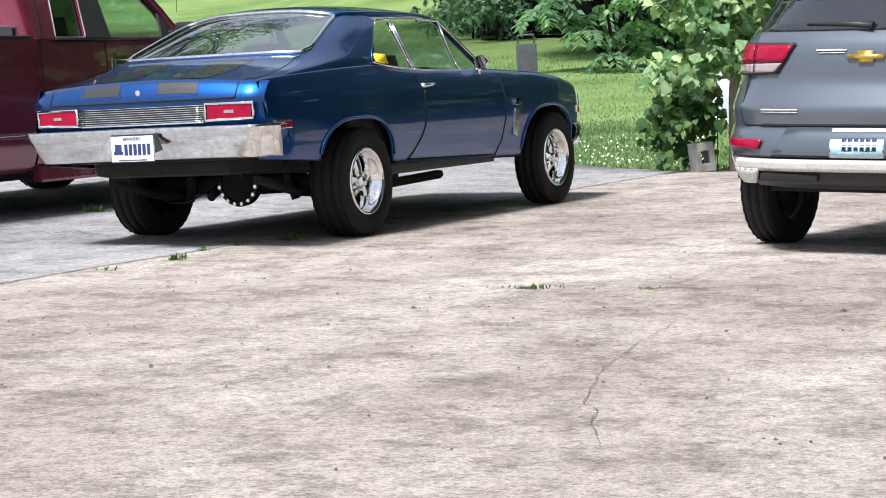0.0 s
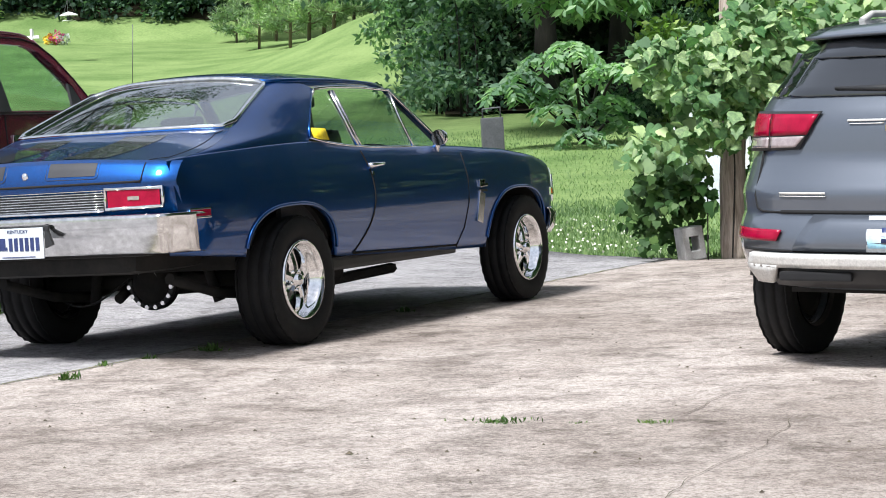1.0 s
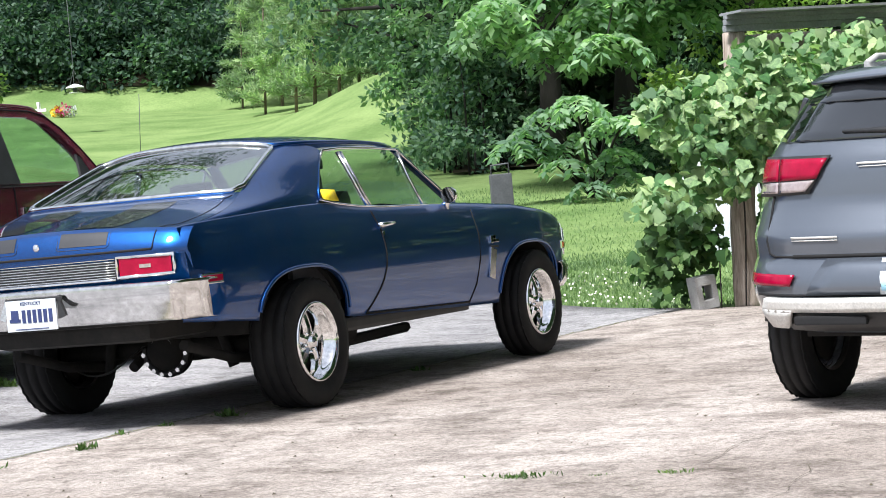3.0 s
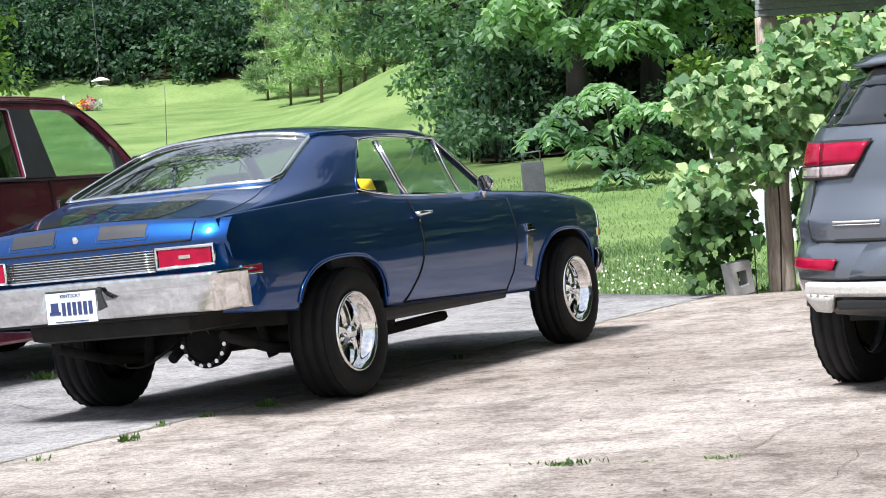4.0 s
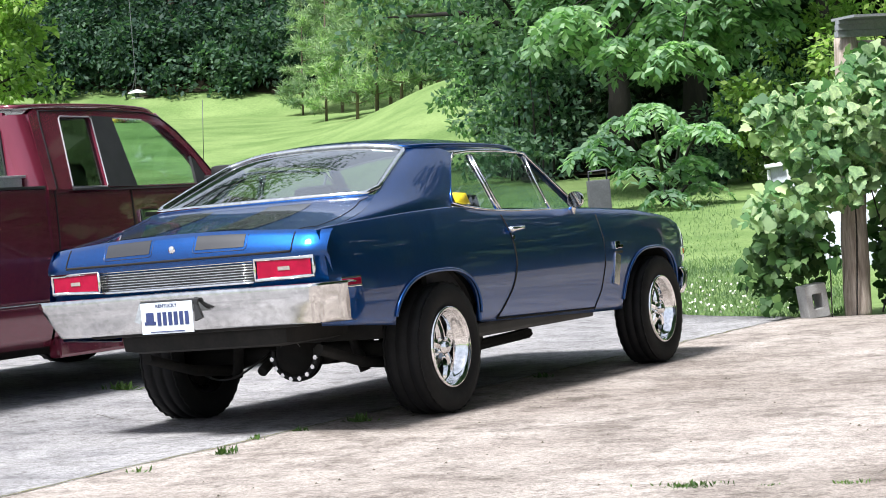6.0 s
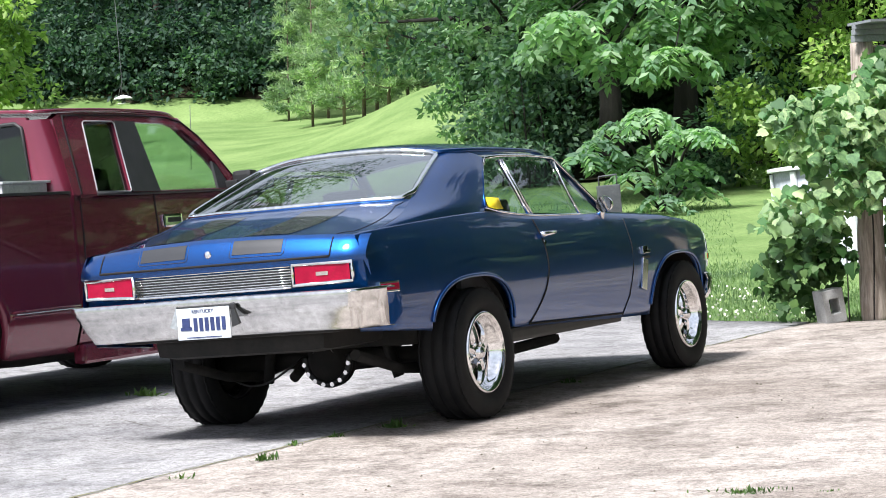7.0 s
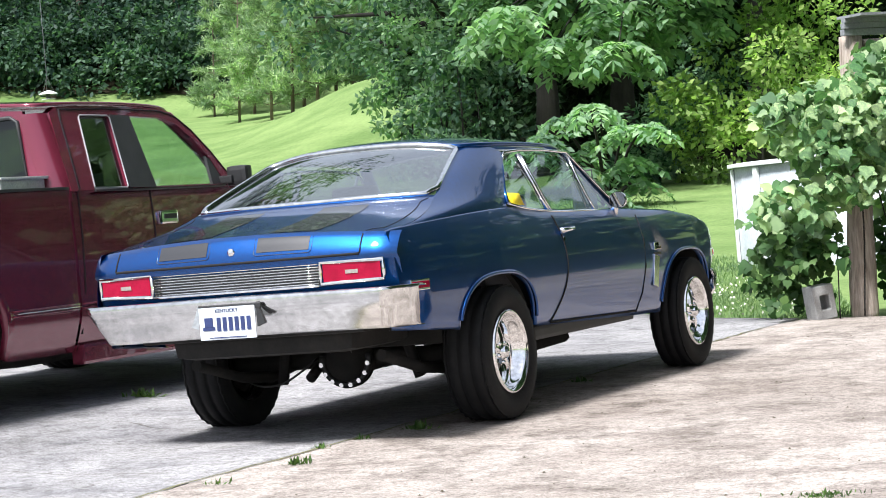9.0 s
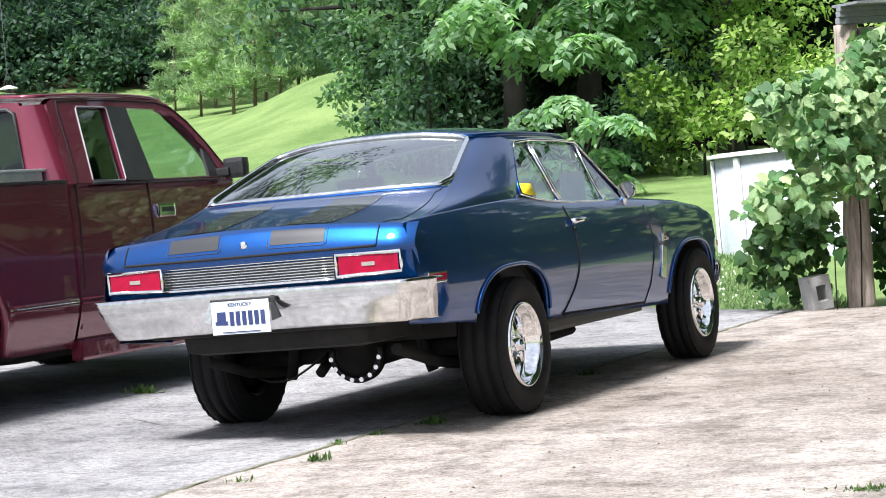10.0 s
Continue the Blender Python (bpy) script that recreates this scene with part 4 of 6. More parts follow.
tagged(note, "blank yellow paper note stuck on the rear side window", "note")


# ---- the maroon pickup ----
truck = thing("pickup_truck", "maroon extended-cab pickup truck with chrome door handle", "truck")
TXC = -3.07


def truck_x(z):
    """Half width of the pickup."""
    if z > 1.37:
        return 1.005 - (z - 1.37) * 0.30
    return 1.005 - 0.02 * ((z - 0.95) / 0.45) ** 2 - (0.03 * max(0, 0.62 - z) / 0.12)


def truck_low(y):
    z = 0.44
    for c, a, top in ((-0.66, 0.53, 1.02), (3.02, 0.53, 1.02)):
        d = abs(y - c) / a
        if d < 1:
            z = max(z, lerp(z, top, (1 - d**2.4) ** (1 / 2.2)))
    return z


def truck_side(y0, y1, top, sgn, taper=None):
    ys_ = set(np.round(np.linspace(y0, y1, 40), 4))
    for c, a in ((-0.66, 0.53), (3.02, 0.53)):
        for k in range(25):
            y = c - a * 0.9999 + 2 * a * 0.9999 * (0.5 - 0.5 * math.cos(math.pi * k / 24))
            if y0 <= y <= y1:
                ys_.add(round(y, 4))
    rows = []
    for y in sorted(ys_):
        zb, zt = truck_low(y), top(y)
        t = taper(y) if taper else 0.0
        col = [(TXC + sgn * (truck_x(zb) - 0.04 - t), y, zb + 0.003)]
        col += [(TXC + sgn * (truck_x(lerp(zb, zt, k / 16)) - t + 0.016 * math.exp(-(((lerp(zb, zt, k / 16) - 0.70) / 0.03) ** 2))), y, lerp(zb, zt, k / 16)) for k in range(17)]
        col += [(TXC + sgn * (truck_x(zt) - 0.02 - t), y, zt + 0.012), (TXC + sgn * (truck_x(zt) - 0.06 - t), y, zt + 0.012)]
        rows.append(col)
    return rows


bed = part("cargo_bed", bmesh.new(), M_BLACK, truck, "maroon cargo bed with a black rail cap")
for sgn in (1, -1):
    sheet("bed_side", truck_side(-1.86, 0.535, lambda y: 1.375, sgn), M_MAROON, bed, flip=sgn > 0)
    box("bed_rail", (TXC + sgn * 0.965, -0.66, 1.388), (0.085, 2.38, 0.018), M_BLACK, bed, "black plastic rail cap", 0.006)
    box("bed_inner", (TXC + sgn * 0.88, -0.66, 1.08), (0.03, 2.36, 0.6), M_BLACK, bed)
    sheet("door_skin", truck_side(0.56, 2.42, lambda y: 1.37, sgn), M_MAROON, truck, flip=sgn > 0)
    sheet("front_fender", truck_side(2.43, 3.90, lambda y: ip(y, [2.4, 3.5, 3.9], [1.28, 1.20, 1.10]), sgn, lambda y: 0.12 * max(0, (y - 3.4) / 0.5) ** 2), M_MAROON, truck, flip=sgn > 0)
box("bed_floor", (TXC, -0.66, 0.80), (1.75, 2.36, 0.04), M_BLACK, bed)
box("bulkhead", (TXC, 0.50, 1.08), (1.8, 0.04, 0.58), M_MAROON, bed)
box("tailgate", (TXC, -1.85, 1.02), (1.8, 0.06, 0.72), M_MAROON, bed, "", 0.02)
tb = box("toolbox", (TXC, 0.24, 1.41), (1.80, 0.42, 0.09), M_TREADPLATE, None, "", 0.012)
tagged(tb, "bright aluminium treadplate toolbox lying across the pickup bed", "toolbox")
tlid = box("lid", (TXC, 0.24, 1.462), (1.84, 0.45, 0.016), M_TREADPLATE, tb, "", 0.005)
box("toolbox_body", (TXC, 0.24, 1.13), (1.68, 0.40, 0.55), M_TREADPLATE, tb)

# cab sides with window openings
for sgn in (1, -1):
    def cab(y, z, d):
        return (TXC + sgn * (truck_x(z) - d), y, z)
    outer = [(0.56, 1.372), (1.3, 1.372), (2.38, 1.372), (2.44, 1.34), (2.40, 1.40), (2.20, 1.62), (2.05, 1.76), (1.92, 1.845), (1.78, 1.872), (1.4, 1.885), (0.9, 1.885), (0.68, 1.878), (0.60, 1.84), (0.575, 1.6)]
    qw = [(0.805, 1.40), (0.80, 1.386), (1.14, 1.380), (1.155, 1.392), (1.205, 1.81), (1.19, 1.826), (0.90, 1.828), (0.88, 1.815)]
    fw = [(1.46, 1.385), (1.475, 1.376), (1.80, 1.376), (2.27, 1.376), (2.28, 1.40), (2.20, 1.54), (2.06, 1.68), (1.93, 1.775), (1.80, 1.812), (1.44, 1.822), (1.425, 1.81)]
    holed_panel("cab_side", outer, [qw, fw], cab, 0.05, M_MAROON, truck)
    g = holed_panel("rear_side_glass", [(0.79, 1.375), (1.17, 1.37), (1.22, 1.835), (0.87, 1.835)], [], lambda y, z, d: cab(y, z, 0.022 + d), 0.004, M_TINT, truck, "dark tinted glass")
    g.visible_shadow = False
    g = holed_panel("front_side_glass", [(1.45, 1.37), (2.30, 1.37), (2.22, 1.54), (2.07, 1.69), (1.93, 1.785), (1.8, 1.822), (1.42, 1.83)], [], lambda y, z, d: cab(y, z, 0.022 + d), 0.004, M_GLASS, truck, "clear side glass")
    g.visible_shadow = False
    holed_panel("pillar_trim", [(1.165, 1.378), (1.455, 1.374), (1.42, 1.826), (1.21, 1.832)], [], lambda y, z, d: cab(y, z, -0.006 + d), 0.008, M_BLACK, truck, "black door pillar trim")
    holed_panel("mirror_sail", [(2.13, 1.376), (2.285, 1.376), (2.20, 1.535), (2.16, 1.56)], [], lambda y, z, d: cab(y, z, 0.004 + d), 0.02, M_BLACK, truck)
    strip("window_trim", [cab(y, z, -0.004) for y, z in ((0.795, 1.372), (1.3, 1.366), (2.29, 1.368))], 0.010, M_BLACK, truck)
    for loop in (qw,):
        strip("window_seal", [cab(y, z, -0.002) for y, z in loop + loop[:2]], 0.005, M_SEAL, truck)
    strip("door_seam", [cab(y, z, -0.001) for y, z in ((0.70, 1.862), (0.685, 1.80), (0.665, 1.6), (0.64, 1.38))] + [(TXC + sgn * (truck_x(z) + 0.001), y, z) for y, z in ((0.635, 1.36), (0.625, 1.1), (0.61, 0.8), (0.585, 0.54))], 0.006, M_SEAM, truck)
    strip("door_seam", [(TXC + sgn * (truck_x(z) + 0.001), 1.40, z) for z in (1.365, 1.1, 0.8, 0.52)], 0.006, M_SEAM, truck)
    strip("door_seam", [cab(y, z, -0.001) for y, z in ((0.70, 1.862), (1.3, 1.868), (1.78, 1.858), (1.94, 1.825), (2.08, 1.735), (2.22, 1.60), (2.40, 1.385))], 0.005, M_SEAM, truck)
    for z, y0, y1 in ((0.715, -0.10, 0.53), (0.688, -0.10, 0.53), (0.715, 0.57, 2.4), (0.688, 0.57, 2.4)):
        strip("side_moulding", [(TXC + sgn * (truck_x(z) + 0.013), lerp(y0, y1, k / 6), z) for k in range(7)], 0.006, M_MAROON, truck)
    strip("pinstripe", [(TXC + sgn * (truck_x(0.70) + 0.019), lerp(-0.08, 0.53, k / 6), 0.701) for k in range(7)], 0.0035, M_CHROME, truck, "thin bright pinstripe")
    hb = box("door_handle", (TXC + sgn * (truck_x(1.18) + 0.004), 1.555, 1.185), (0.03, 0.20, 0.085), M_CHROME, truck, "chrome door handle", 0.014)
    box("handle_cup", (TXC + sgn * (truck_x(1.18) + 0.016), 1.565, 1.190), (0.014, 0.14, 0.03), M_BLACK, hb, "", 0.004)
    mr = box("door_mirror", (TXC + sgn * 1.10, 2.30, 1.42), (0.15, 0.09, 0.13), M_BLACK, truck, "black door mirror", 0.03)
    box("mirror_arm", (TXC + sgn * 1.03, 2.26, 1.40), (0.10, 0.06, 0.05), M_BLACK, mr, "", 0.01)
    # rounded rear corner of the cab
    rows = []
    for z in np.linspace(0.60, 1.84, 15):
        w = truck_x(z)
        rows.append([(TXC + sgn * (w - 0.13 * (1 - math.sin(a))), 0.575 - 0.11 * math.cos(a), z) for a in np.linspace(0, math.pi / 2, 8)])
    sheet("cab_corner", rows, M_MAROON, truck, flip=sgn < 0)
    rk = box("rocker", (TXC + sgn * 0.93, 1.5, 0.42), (0.08, 1.85, 0.12), M_MAROON, truck, "", 0.02)
box("cab_back_lower", (TXC, 0.475, 1.10), (1.76, 0.03, 0.62), M_MAROON, truck)
BACK = [(-0.87, 1.39), (0.87, 1.39), (0.74, 1.86), (0.5, 1.885), (-0.5, 1.885), (-0.74, 1.86)]
HOLE = [(-0.78, 1.43), (0.78, 1.43), (0.71, 1.80), (0.66, 1.83), (-0.66, 1.83), (-0.71, 1.80)]
holed_panel("cab_back", BACK, [HOLE], lambda a, z, d: (TXC + a, 0.462 + d + 0.10 * (z - 1.39), z), 0.03, M_MAROON, truck)
g = holed_panel("rear_glass", [(-0.80, 1.41), (0.80, 1.41), (0.72, 1.84), (-0.72, 1.84)], [], lambda a, z, d: (TXC + a, 0.476 + d + 0.10 * (z - 1.39), z), 0.004, M_TINT, truck, "clear rear window")
g.visible_shadow = False
strip("rear_glass_trim", [(TXC + a, 0.455 + 0.10 * (z - 1.39), z) for a, z in HOLE + HOLE[:2]], 0.012, M_BLACK, truck)
rail = [(0.85, 0.50, 1.875), (0.86, 0.9, 1.887), (0.855, 1.4, 1.887), (0.845, 1.80, 1.872), (0.82, 1.95, 1.835)]
rail = [(x, y, z) for x, y, z in rail]
tr = coons([(TXC - 0.80, 0.50, 1.862), (TXC, 0.48, 1.915), (TXC + 0.80, 0.50, 1.862)], [(TXC - 0.80, 1.97, 1.83), (TXC, 2.02, 1.875), (TXC + 0.80, 1.97, 1.83)],
           [(TXC - x, y, z) for x, y, z in rail], [(TXC + x, y, z) for x, y, z in rail], 17, 13)
tr[:, :, 2] += 0.02 * np.sin(np.pi * np.linspace(0, 1, 13))[:, None] * np.cos(np.linspace(-1.5, 1.5, 17))[None, :]
sheet("roof", tr, M_MAROON, truck, thick=-0.02)
wl = [(0.93, 2.50, 1.30), (0.88, 2.22, 1.60), (0.80, 1.97, 1.83)]
ws = coons([(TXC - 0.93, 2.50, 1.30), (TXC, 2.66, 1.30), (TXC + 0.93, 2.50, 1.30)], [(TXC - 0.80, 1.97, 1.83), (TXC, 2.02, 1.875), (TXC + 0.80, 1.97, 1.83)], [(TXC - x, y, z) for x, y, z in wl], [(TXC + x, y, z) for x, y, z in wl], 15, 8)
g = sheet("windscreen", ws, M_GLASS, truck, flip=True)
g.visible_shadow = False
for sgn in (1, -1):
    strip("windscreen_pillar", [(TXC + sgn * (x + 0.005), y - 0.02, z) for x, y, z in wl], 0.04, M_MAROON, truck)
hd = [[(TXC + u * (0.97 - 0.12 * max(0, (y - 3.4) / 0.5) ** 2), y, ip(y, [2.4, 3.5, 3.9], [1.29, 1.21, 1.10]) + 0.06 * (1 - abs(u) ** 2.5)) for u in np.linspace(-1, 1, 17)] for y in np.linspace(2.42, 3.92, 12)]
sheet("bonnet", hd, M_MAROON, truck)
sheet("front_panel", [[(TXC + u * 0.85, 3.91, z) for u in (-1, 0, 1)] for z in (1.12, 0.55)], M_BLACK, truck, flip=True)
box("chassis", (TXC, 1.0, 0.58), (1.5, 5.4, 0.16), M_UNDER, truck, "", 0.03)
box("cab_floor", (TXC, 1.5, 0.72), (1.85, 1.9, 0.06), M_CLOTH, truck)
box("dashboard", (TXC, 2.30, 1.20), (1.80, 0.40, 0.22), M_CLOTH, truck, "pale grey dashboard", 0.06)
box("rear_bench", (TXC, 0.70, 1.10), (1.5, 0.18, 0.55), M_CLOTH, truck, "", 0.05)
for sgn in (1, -1):
    s = box("front_seat", (TXC + sgn * 0.42, 1.34, 1.20), (0.54, 0.18, 0.70), M_CLOTH, truck, "grey cloth front seat", 0.06, Matrix.Rotation(radians(12), 3, "X"))
    box("headrest", (TXC + sgn * 0.42, 1.24, 1.62), (0.28, 0.10, 0.17), M_CLOTH, s, "", 0.04)
    for yy in (-0.66, 3.02):
        wheel(truck, (TXC + sgn * 0.86, yy, 0.40 + drop(TXC + sgn * 0.86) - 0.002), 0.40, 0.26, sgn, 0.235, 5, "")
pts = [(TXC - 0.42 + 0.19 * math.cos(a), 2.02 + 0.08 * math.sin(a), 1.40 + 0.18 * math.sin(a)) for a in np.linspace(0, 2 * math.pi, 25)]
strip("steering_wheel", pts, 0.016, M_BLACK, truck)
strip("differential", [(TXC - 0.15, -0.66, 0.40), (TXC, -0.66, 0.40), (TXC + 0.15, -0.66, 0.40)], [0.06, 0.15, 0.06], M_UNDER, truck, sides=14)
strip("rear_axle", [(TXC - 0.75, -0.66, 0.40), (TXC + 0.75, -0.66, 0.40)], 0.05, M_UNDER, truck)
strip("spare_tyre_carrier", [(TXC, -1.2, 0.56), (TXC, -1.25, 0.56)], 0.33, M_RUBBER, truck, sides=20)
strip("exhaust_pipe", [(TXC + 0.5, 2.0, 0.42), (TXC + 0.55, 0.5, 0.42), (TXC + 0.6, -0.2, 0.45)], 0.05, M_UNDER, truck)

# ---- the grey crossover ----
M_PRIVACY = surface("privacy_glass", (0.006, 0.007, 0.009), (0.01, 0.011, 0.013), 0.03, 0, 5, 50, coat=1.0, spec=1.0)
suv = thing("crossover_car", "slate grey crossover car seen from behind with silver bumper guard", "car", pose(4.235, -0.753, -0.128, 0, 2.0, -7.5))
SZ = [0.37, 0.40, 0.46, 0.53, 0.60, 0.66, 0.70, 0.80, 0.88, 0.94, 1.02, 1.10, 1.16, 1.22, 1.32, 1.42, 1.50, 1.55, 1.58]
SW = [0.78, 0.84, 0.885, 0.90, 0.905, 0.905, 0.903, 0.90, 0.898, 0.895, 0.885, 0.868, 0.85, 0.825, 0.785, 0.74, 0.695, 0.64, 0.52]
SR = [0.12, 0.06, 0.03, 0.01, 0.0, 0.02, 0.050, 0.03, 0.085, 0.118, 0.120, 0.125, 0.145, 0.19, 0.28, 0.37, 0.45, 0.53, 0.68]


SZ = [z if z < 1.2 else 1.2 + (z - 1.2) * 0.96 for z in SZ]


def suv_w(z):
    return 1.03 * ip(z, SZ, SW)


def suv_y(x, z):
    return ip(z, SZ, SR) + 0.30 * (abs(x) / suv_w(z)) ** 5 + 0.05 * (x / 0.9) ** 2


def suv_pt(x, z, out=0.0):
    return (x, suv_y(x, z) - out, z)


rows = []
for z in np.concatenate([np.linspace(0.37, 1.2, 31), np.linspace(1.22, 1.564, 12)]):
    w = suv_w(z)
    ring = [suv_pt(u * w, z) for u in np.linspace(-1, 1, 33)]
    yf = 4.30 if z < 1.0 else ip(z, [1.0, 1.12, 1.565], [4.1, 3.3, 2.2])
    side_y = np.linspace(suv_pt(w, z)[1], yf, 10)[1:]
    ring += [(w * (1 - 0.10 * k / 9), y, z) for k, y in enumerate(side_y)]
    ring += [(-x, y, zz) for x, y, zz in reversed(ring[33:])]
    rows.append(ring)
bm = bmesh.new()
vs = grid_bm(bm, rows, close=True)
bm.faces.new(vs[-1])
bm.faces.new(vs[0][::-1])
bmesh.ops.recalc_face_normals(bm, faces=bm.faces[:])
body = part("body", bm, M_GREYPAINT, suv, "slate grey painted body")


def suv_patch(name, quad, out, material, parent, label="", n=10, m=5, thick=0.006):
    """A patch on the tail between four (x, z) corners: bottom-left, bottom-right, top-right, top-left."""
    (x0, z0), (x1, z1), (x2, z2), (x3, z3) = quad
    rows_ = []
    for j in range(m):
        v = j / (m - 1)
        a, b = (lerp(x0, x3, v), lerp(z0, z3, v)), (lerp(x1, x2, v), lerp(z1, z2, v))
        rows_.append([suv_pt(lerp(a[0], b[0], i / (n - 1)), lerp(a[1], b[1], i / (n - 1)), out) for i in range(n)])
    return sheet(name, rows_, material, parent, label, thick=-thick)


rg = suv_patch("rear_window", [(-0.70, 1.215), (0.70, 1.215), (0.64, 1.47), (-0.64, 1.47)], 0.006, M_PRIVACY, suv, "dark privacy glass", 15, 7)
suv_patch("window_side_trim", [(-0.775, 1.222), (-0.70, 1.215), (-0.64, 1.47), (-0.685, 1.47)], 0.007, M_PRIVACY, suv)
suv_patch("window_side_trim", [(0.70, 1.215), (0.775, 1.222), (0.685, 1.47), (0.64, 1.47)], 0.007, M_PRIVACY, suv)
sp = [[(u * w_, y + 0.16 * u * u, z - 0.012 * u * u) for u in np.linspace(-1, 1, 15)] for y, z, w_ in ((0.44, 1.472, 0.63), (0.335, 1.484, 0.645), (0.328, 1.492, 0.65), (0.345, 1.501, 0.65), (0.46, 1.535, 0.645), (0.70, 1.572, 0.60))]
sheet("roof_spoiler", sp, M_GREYPAINT, suv, "grey roof spoiler", thick=0.01)
suv_patch("spoiler_shadow", [(-0.675, 1.385), (0.675, 1.385), (0.635, 1.478), (-0.635, 1.478)], 0.02, M_PRIVACY, suv)
for sgn in (1, -1):
    strip("roof_rail", [(sgn * 0.50, 0.78, 1.56), (sgn * 0.50, 0.90, 1.595), (sgn * 0.51, 1.5, 1.61), (sgn * 0.50, 2.3, 1.555)], 0.016, M_SILVER, suv, "silver roof rail")
    f2 = (lambda q: [(sgn * x, z) for x, z in q] if sgn > 0 else [(-q[1][0], q[1][1]), (-q[0][0], q[0][1]), (-q[3][0], q[3][1]), (-q[2][0], q[2][1])])
    lamp = suv_patch("tail_lamp", f2([(0.53, 0.985), (0.905, 0.975), (0.885, 1.155), (0.415, 1.150)]), 0.010, M_BLACK, suv, "red and clear tail lamp")
    suv_patch("red_lens", f2([(0.485, 1.05), (0.70, 1.045), (0.70, 1.142), (0.43, 1.138)]), 0.016, M_RED, lamp, "red lens")
    suv_patch("red_lens", f2([(0.712, 1.045), (0.878, 1.040), (0.866, 1.145), (0.712, 1.142)]), 0.016, M_RED, lamp, "red lens")
    suv_patch("clear_lens", f2([(0.545, 0.995), (0.70, 0.992), (0.70, 1.039), (0.495, 1.044)]), 0.016, M_CLEAR, lamp, "clear lens")
    suv_patch("clear_lens", f2([(0.712, 0.992), (0.880, 0.990), (0.876, 1.034), (0.712, 1.039)]), 0.016, M_CLEAR, lamp, "clear lens")
    suv_patch("reflector", f2([(0.60, 0.585), (0.895, 0.588), (0.895, 0.638), (0.575, 0.634)]), 0.010, M_RED, suv, "red bumper reflector")
    strip("tailgate_seam", [suv_pt(sgn * x, z, 0.001) for x, z in ((0.755, 1.0), (0.765, 0.90), (0.765, 0.78), (0.755, 0.725), (0.72, 0.712), (0.60, 0.71))], 0.006, M_SEAM, suv)
    bm = bmesh.new()
    box_bm(bm, (sgn * 0.845, 1.25, 1.33), (0.02, 1.0, 0.2), Matrix.Rotation(-sgn * 0.42, 3, "Y"), 0.02)
    part("side_glass", bm, M_PRIVACY, suv)
    for yy in (0.82, 3.46):
        wheel(suv, (sgn * 0.85, yy, 0.345), 0.345, 0.19, sgn, 0.215, 5, "")
        bm = bmesh.new()
        pts = [(sgn * 0.885, yy + 0.42 * math.cos(a), 0.36 + 0.42 * math.sin(a)) for a in np.linspace(0.1, math.pi - 0.1, 17)]
        tube_bm(bm, pts, 0.022, 6)
        part("arch_moulding", bm, M_BLACK, suv)
lowb = suv_patch("lower_tailgate_panel", [(-0.52, 0.545), (0.52, 0.545), (0.42, 0.70), (-0.42, 0.70)], -0.012, M_GREYPAINT, suv)
lowb.location.y = -0.02
strip("tailgate_lower_edge", [suv_pt(x, 0.712, 0.002) for x in np.linspace(-0.6, 0.6, 17)], 0.009, M_SEAM, suv)
strip("bumper_crease", [suv_pt(x, 0.543, 0.002) for x in np.linspace(-0.84, 0.84, 21)], 0.006, M_SEAM, suv)
guard = suv_patch("bumper_guard", [(-0.795, 0.475), (0.795, 0.475), (0.755, 0.535), (-0.755, 0.535)], 0.022, M_SILVER, suv, "silver bumper guard", 31, 4, 0.02)
for sgn in (1, -1):
    q = [(-0.765, 0.405), (-0.64, 0.405), (-0.59, 0.485), (-0.795, 0.485)]
    q = q if sgn < 0 else [(0.64, 0.405), (0.765, 0.405), (0.795, 0.485), (0.59, 0.485)]
    suv_patch("guard_end", q, 0.022, M_SILVER, guard, "", 6, 4, 0.02)
    box("tow_slot", (sgn * 0.40, 0.018, 0.435), (0.34, 0.03, 0.04), M_SEAM, suv, "", 0.01)
suv_patch("diffuser", [(-0.67, 0.385), (0.67, 0.385), (0.62, 0.48), (-0.62, 0.48)], 0.008, M_BLACK, suv, "black lower diffuser", 15, 4)
box("underside", (0, 2.1, 0.38), (1.3, 3.6, 0.08), M_UNDER, suv)
box("exhaust_can", (0.3, 0.40, 0.36), (0.45, 0.22, 0.12), M_UNDER, suv, "", 0.04)
pl = suv_patch("number_plate", [(-0.1525, 0.545), (0.1525, 0.545), (0.1525, 0.697), (-0.1525, 0.697)], 0.012, M_PLATE, suv, "pale blue and white plate with dark characters", 3, 3)
suv_patch("plate_tint", [(-0.146, 0.553), (0.146, 0.553), (0.146, 0.61), (-0.146, 0.61)], 0.0155, M_SKYBLUE, pl, "", 3, 2, 0.001)
for k in range(6):
    x = -0.082 + 0.034 * k
    suv_patch("plate_bar", [(x, 0.585), (x + 0.024, 0.585), (x + 0.024, 0.65), (x, 0.65)], 0.018, M_INK, pl, "", 2, 2, 0.001)
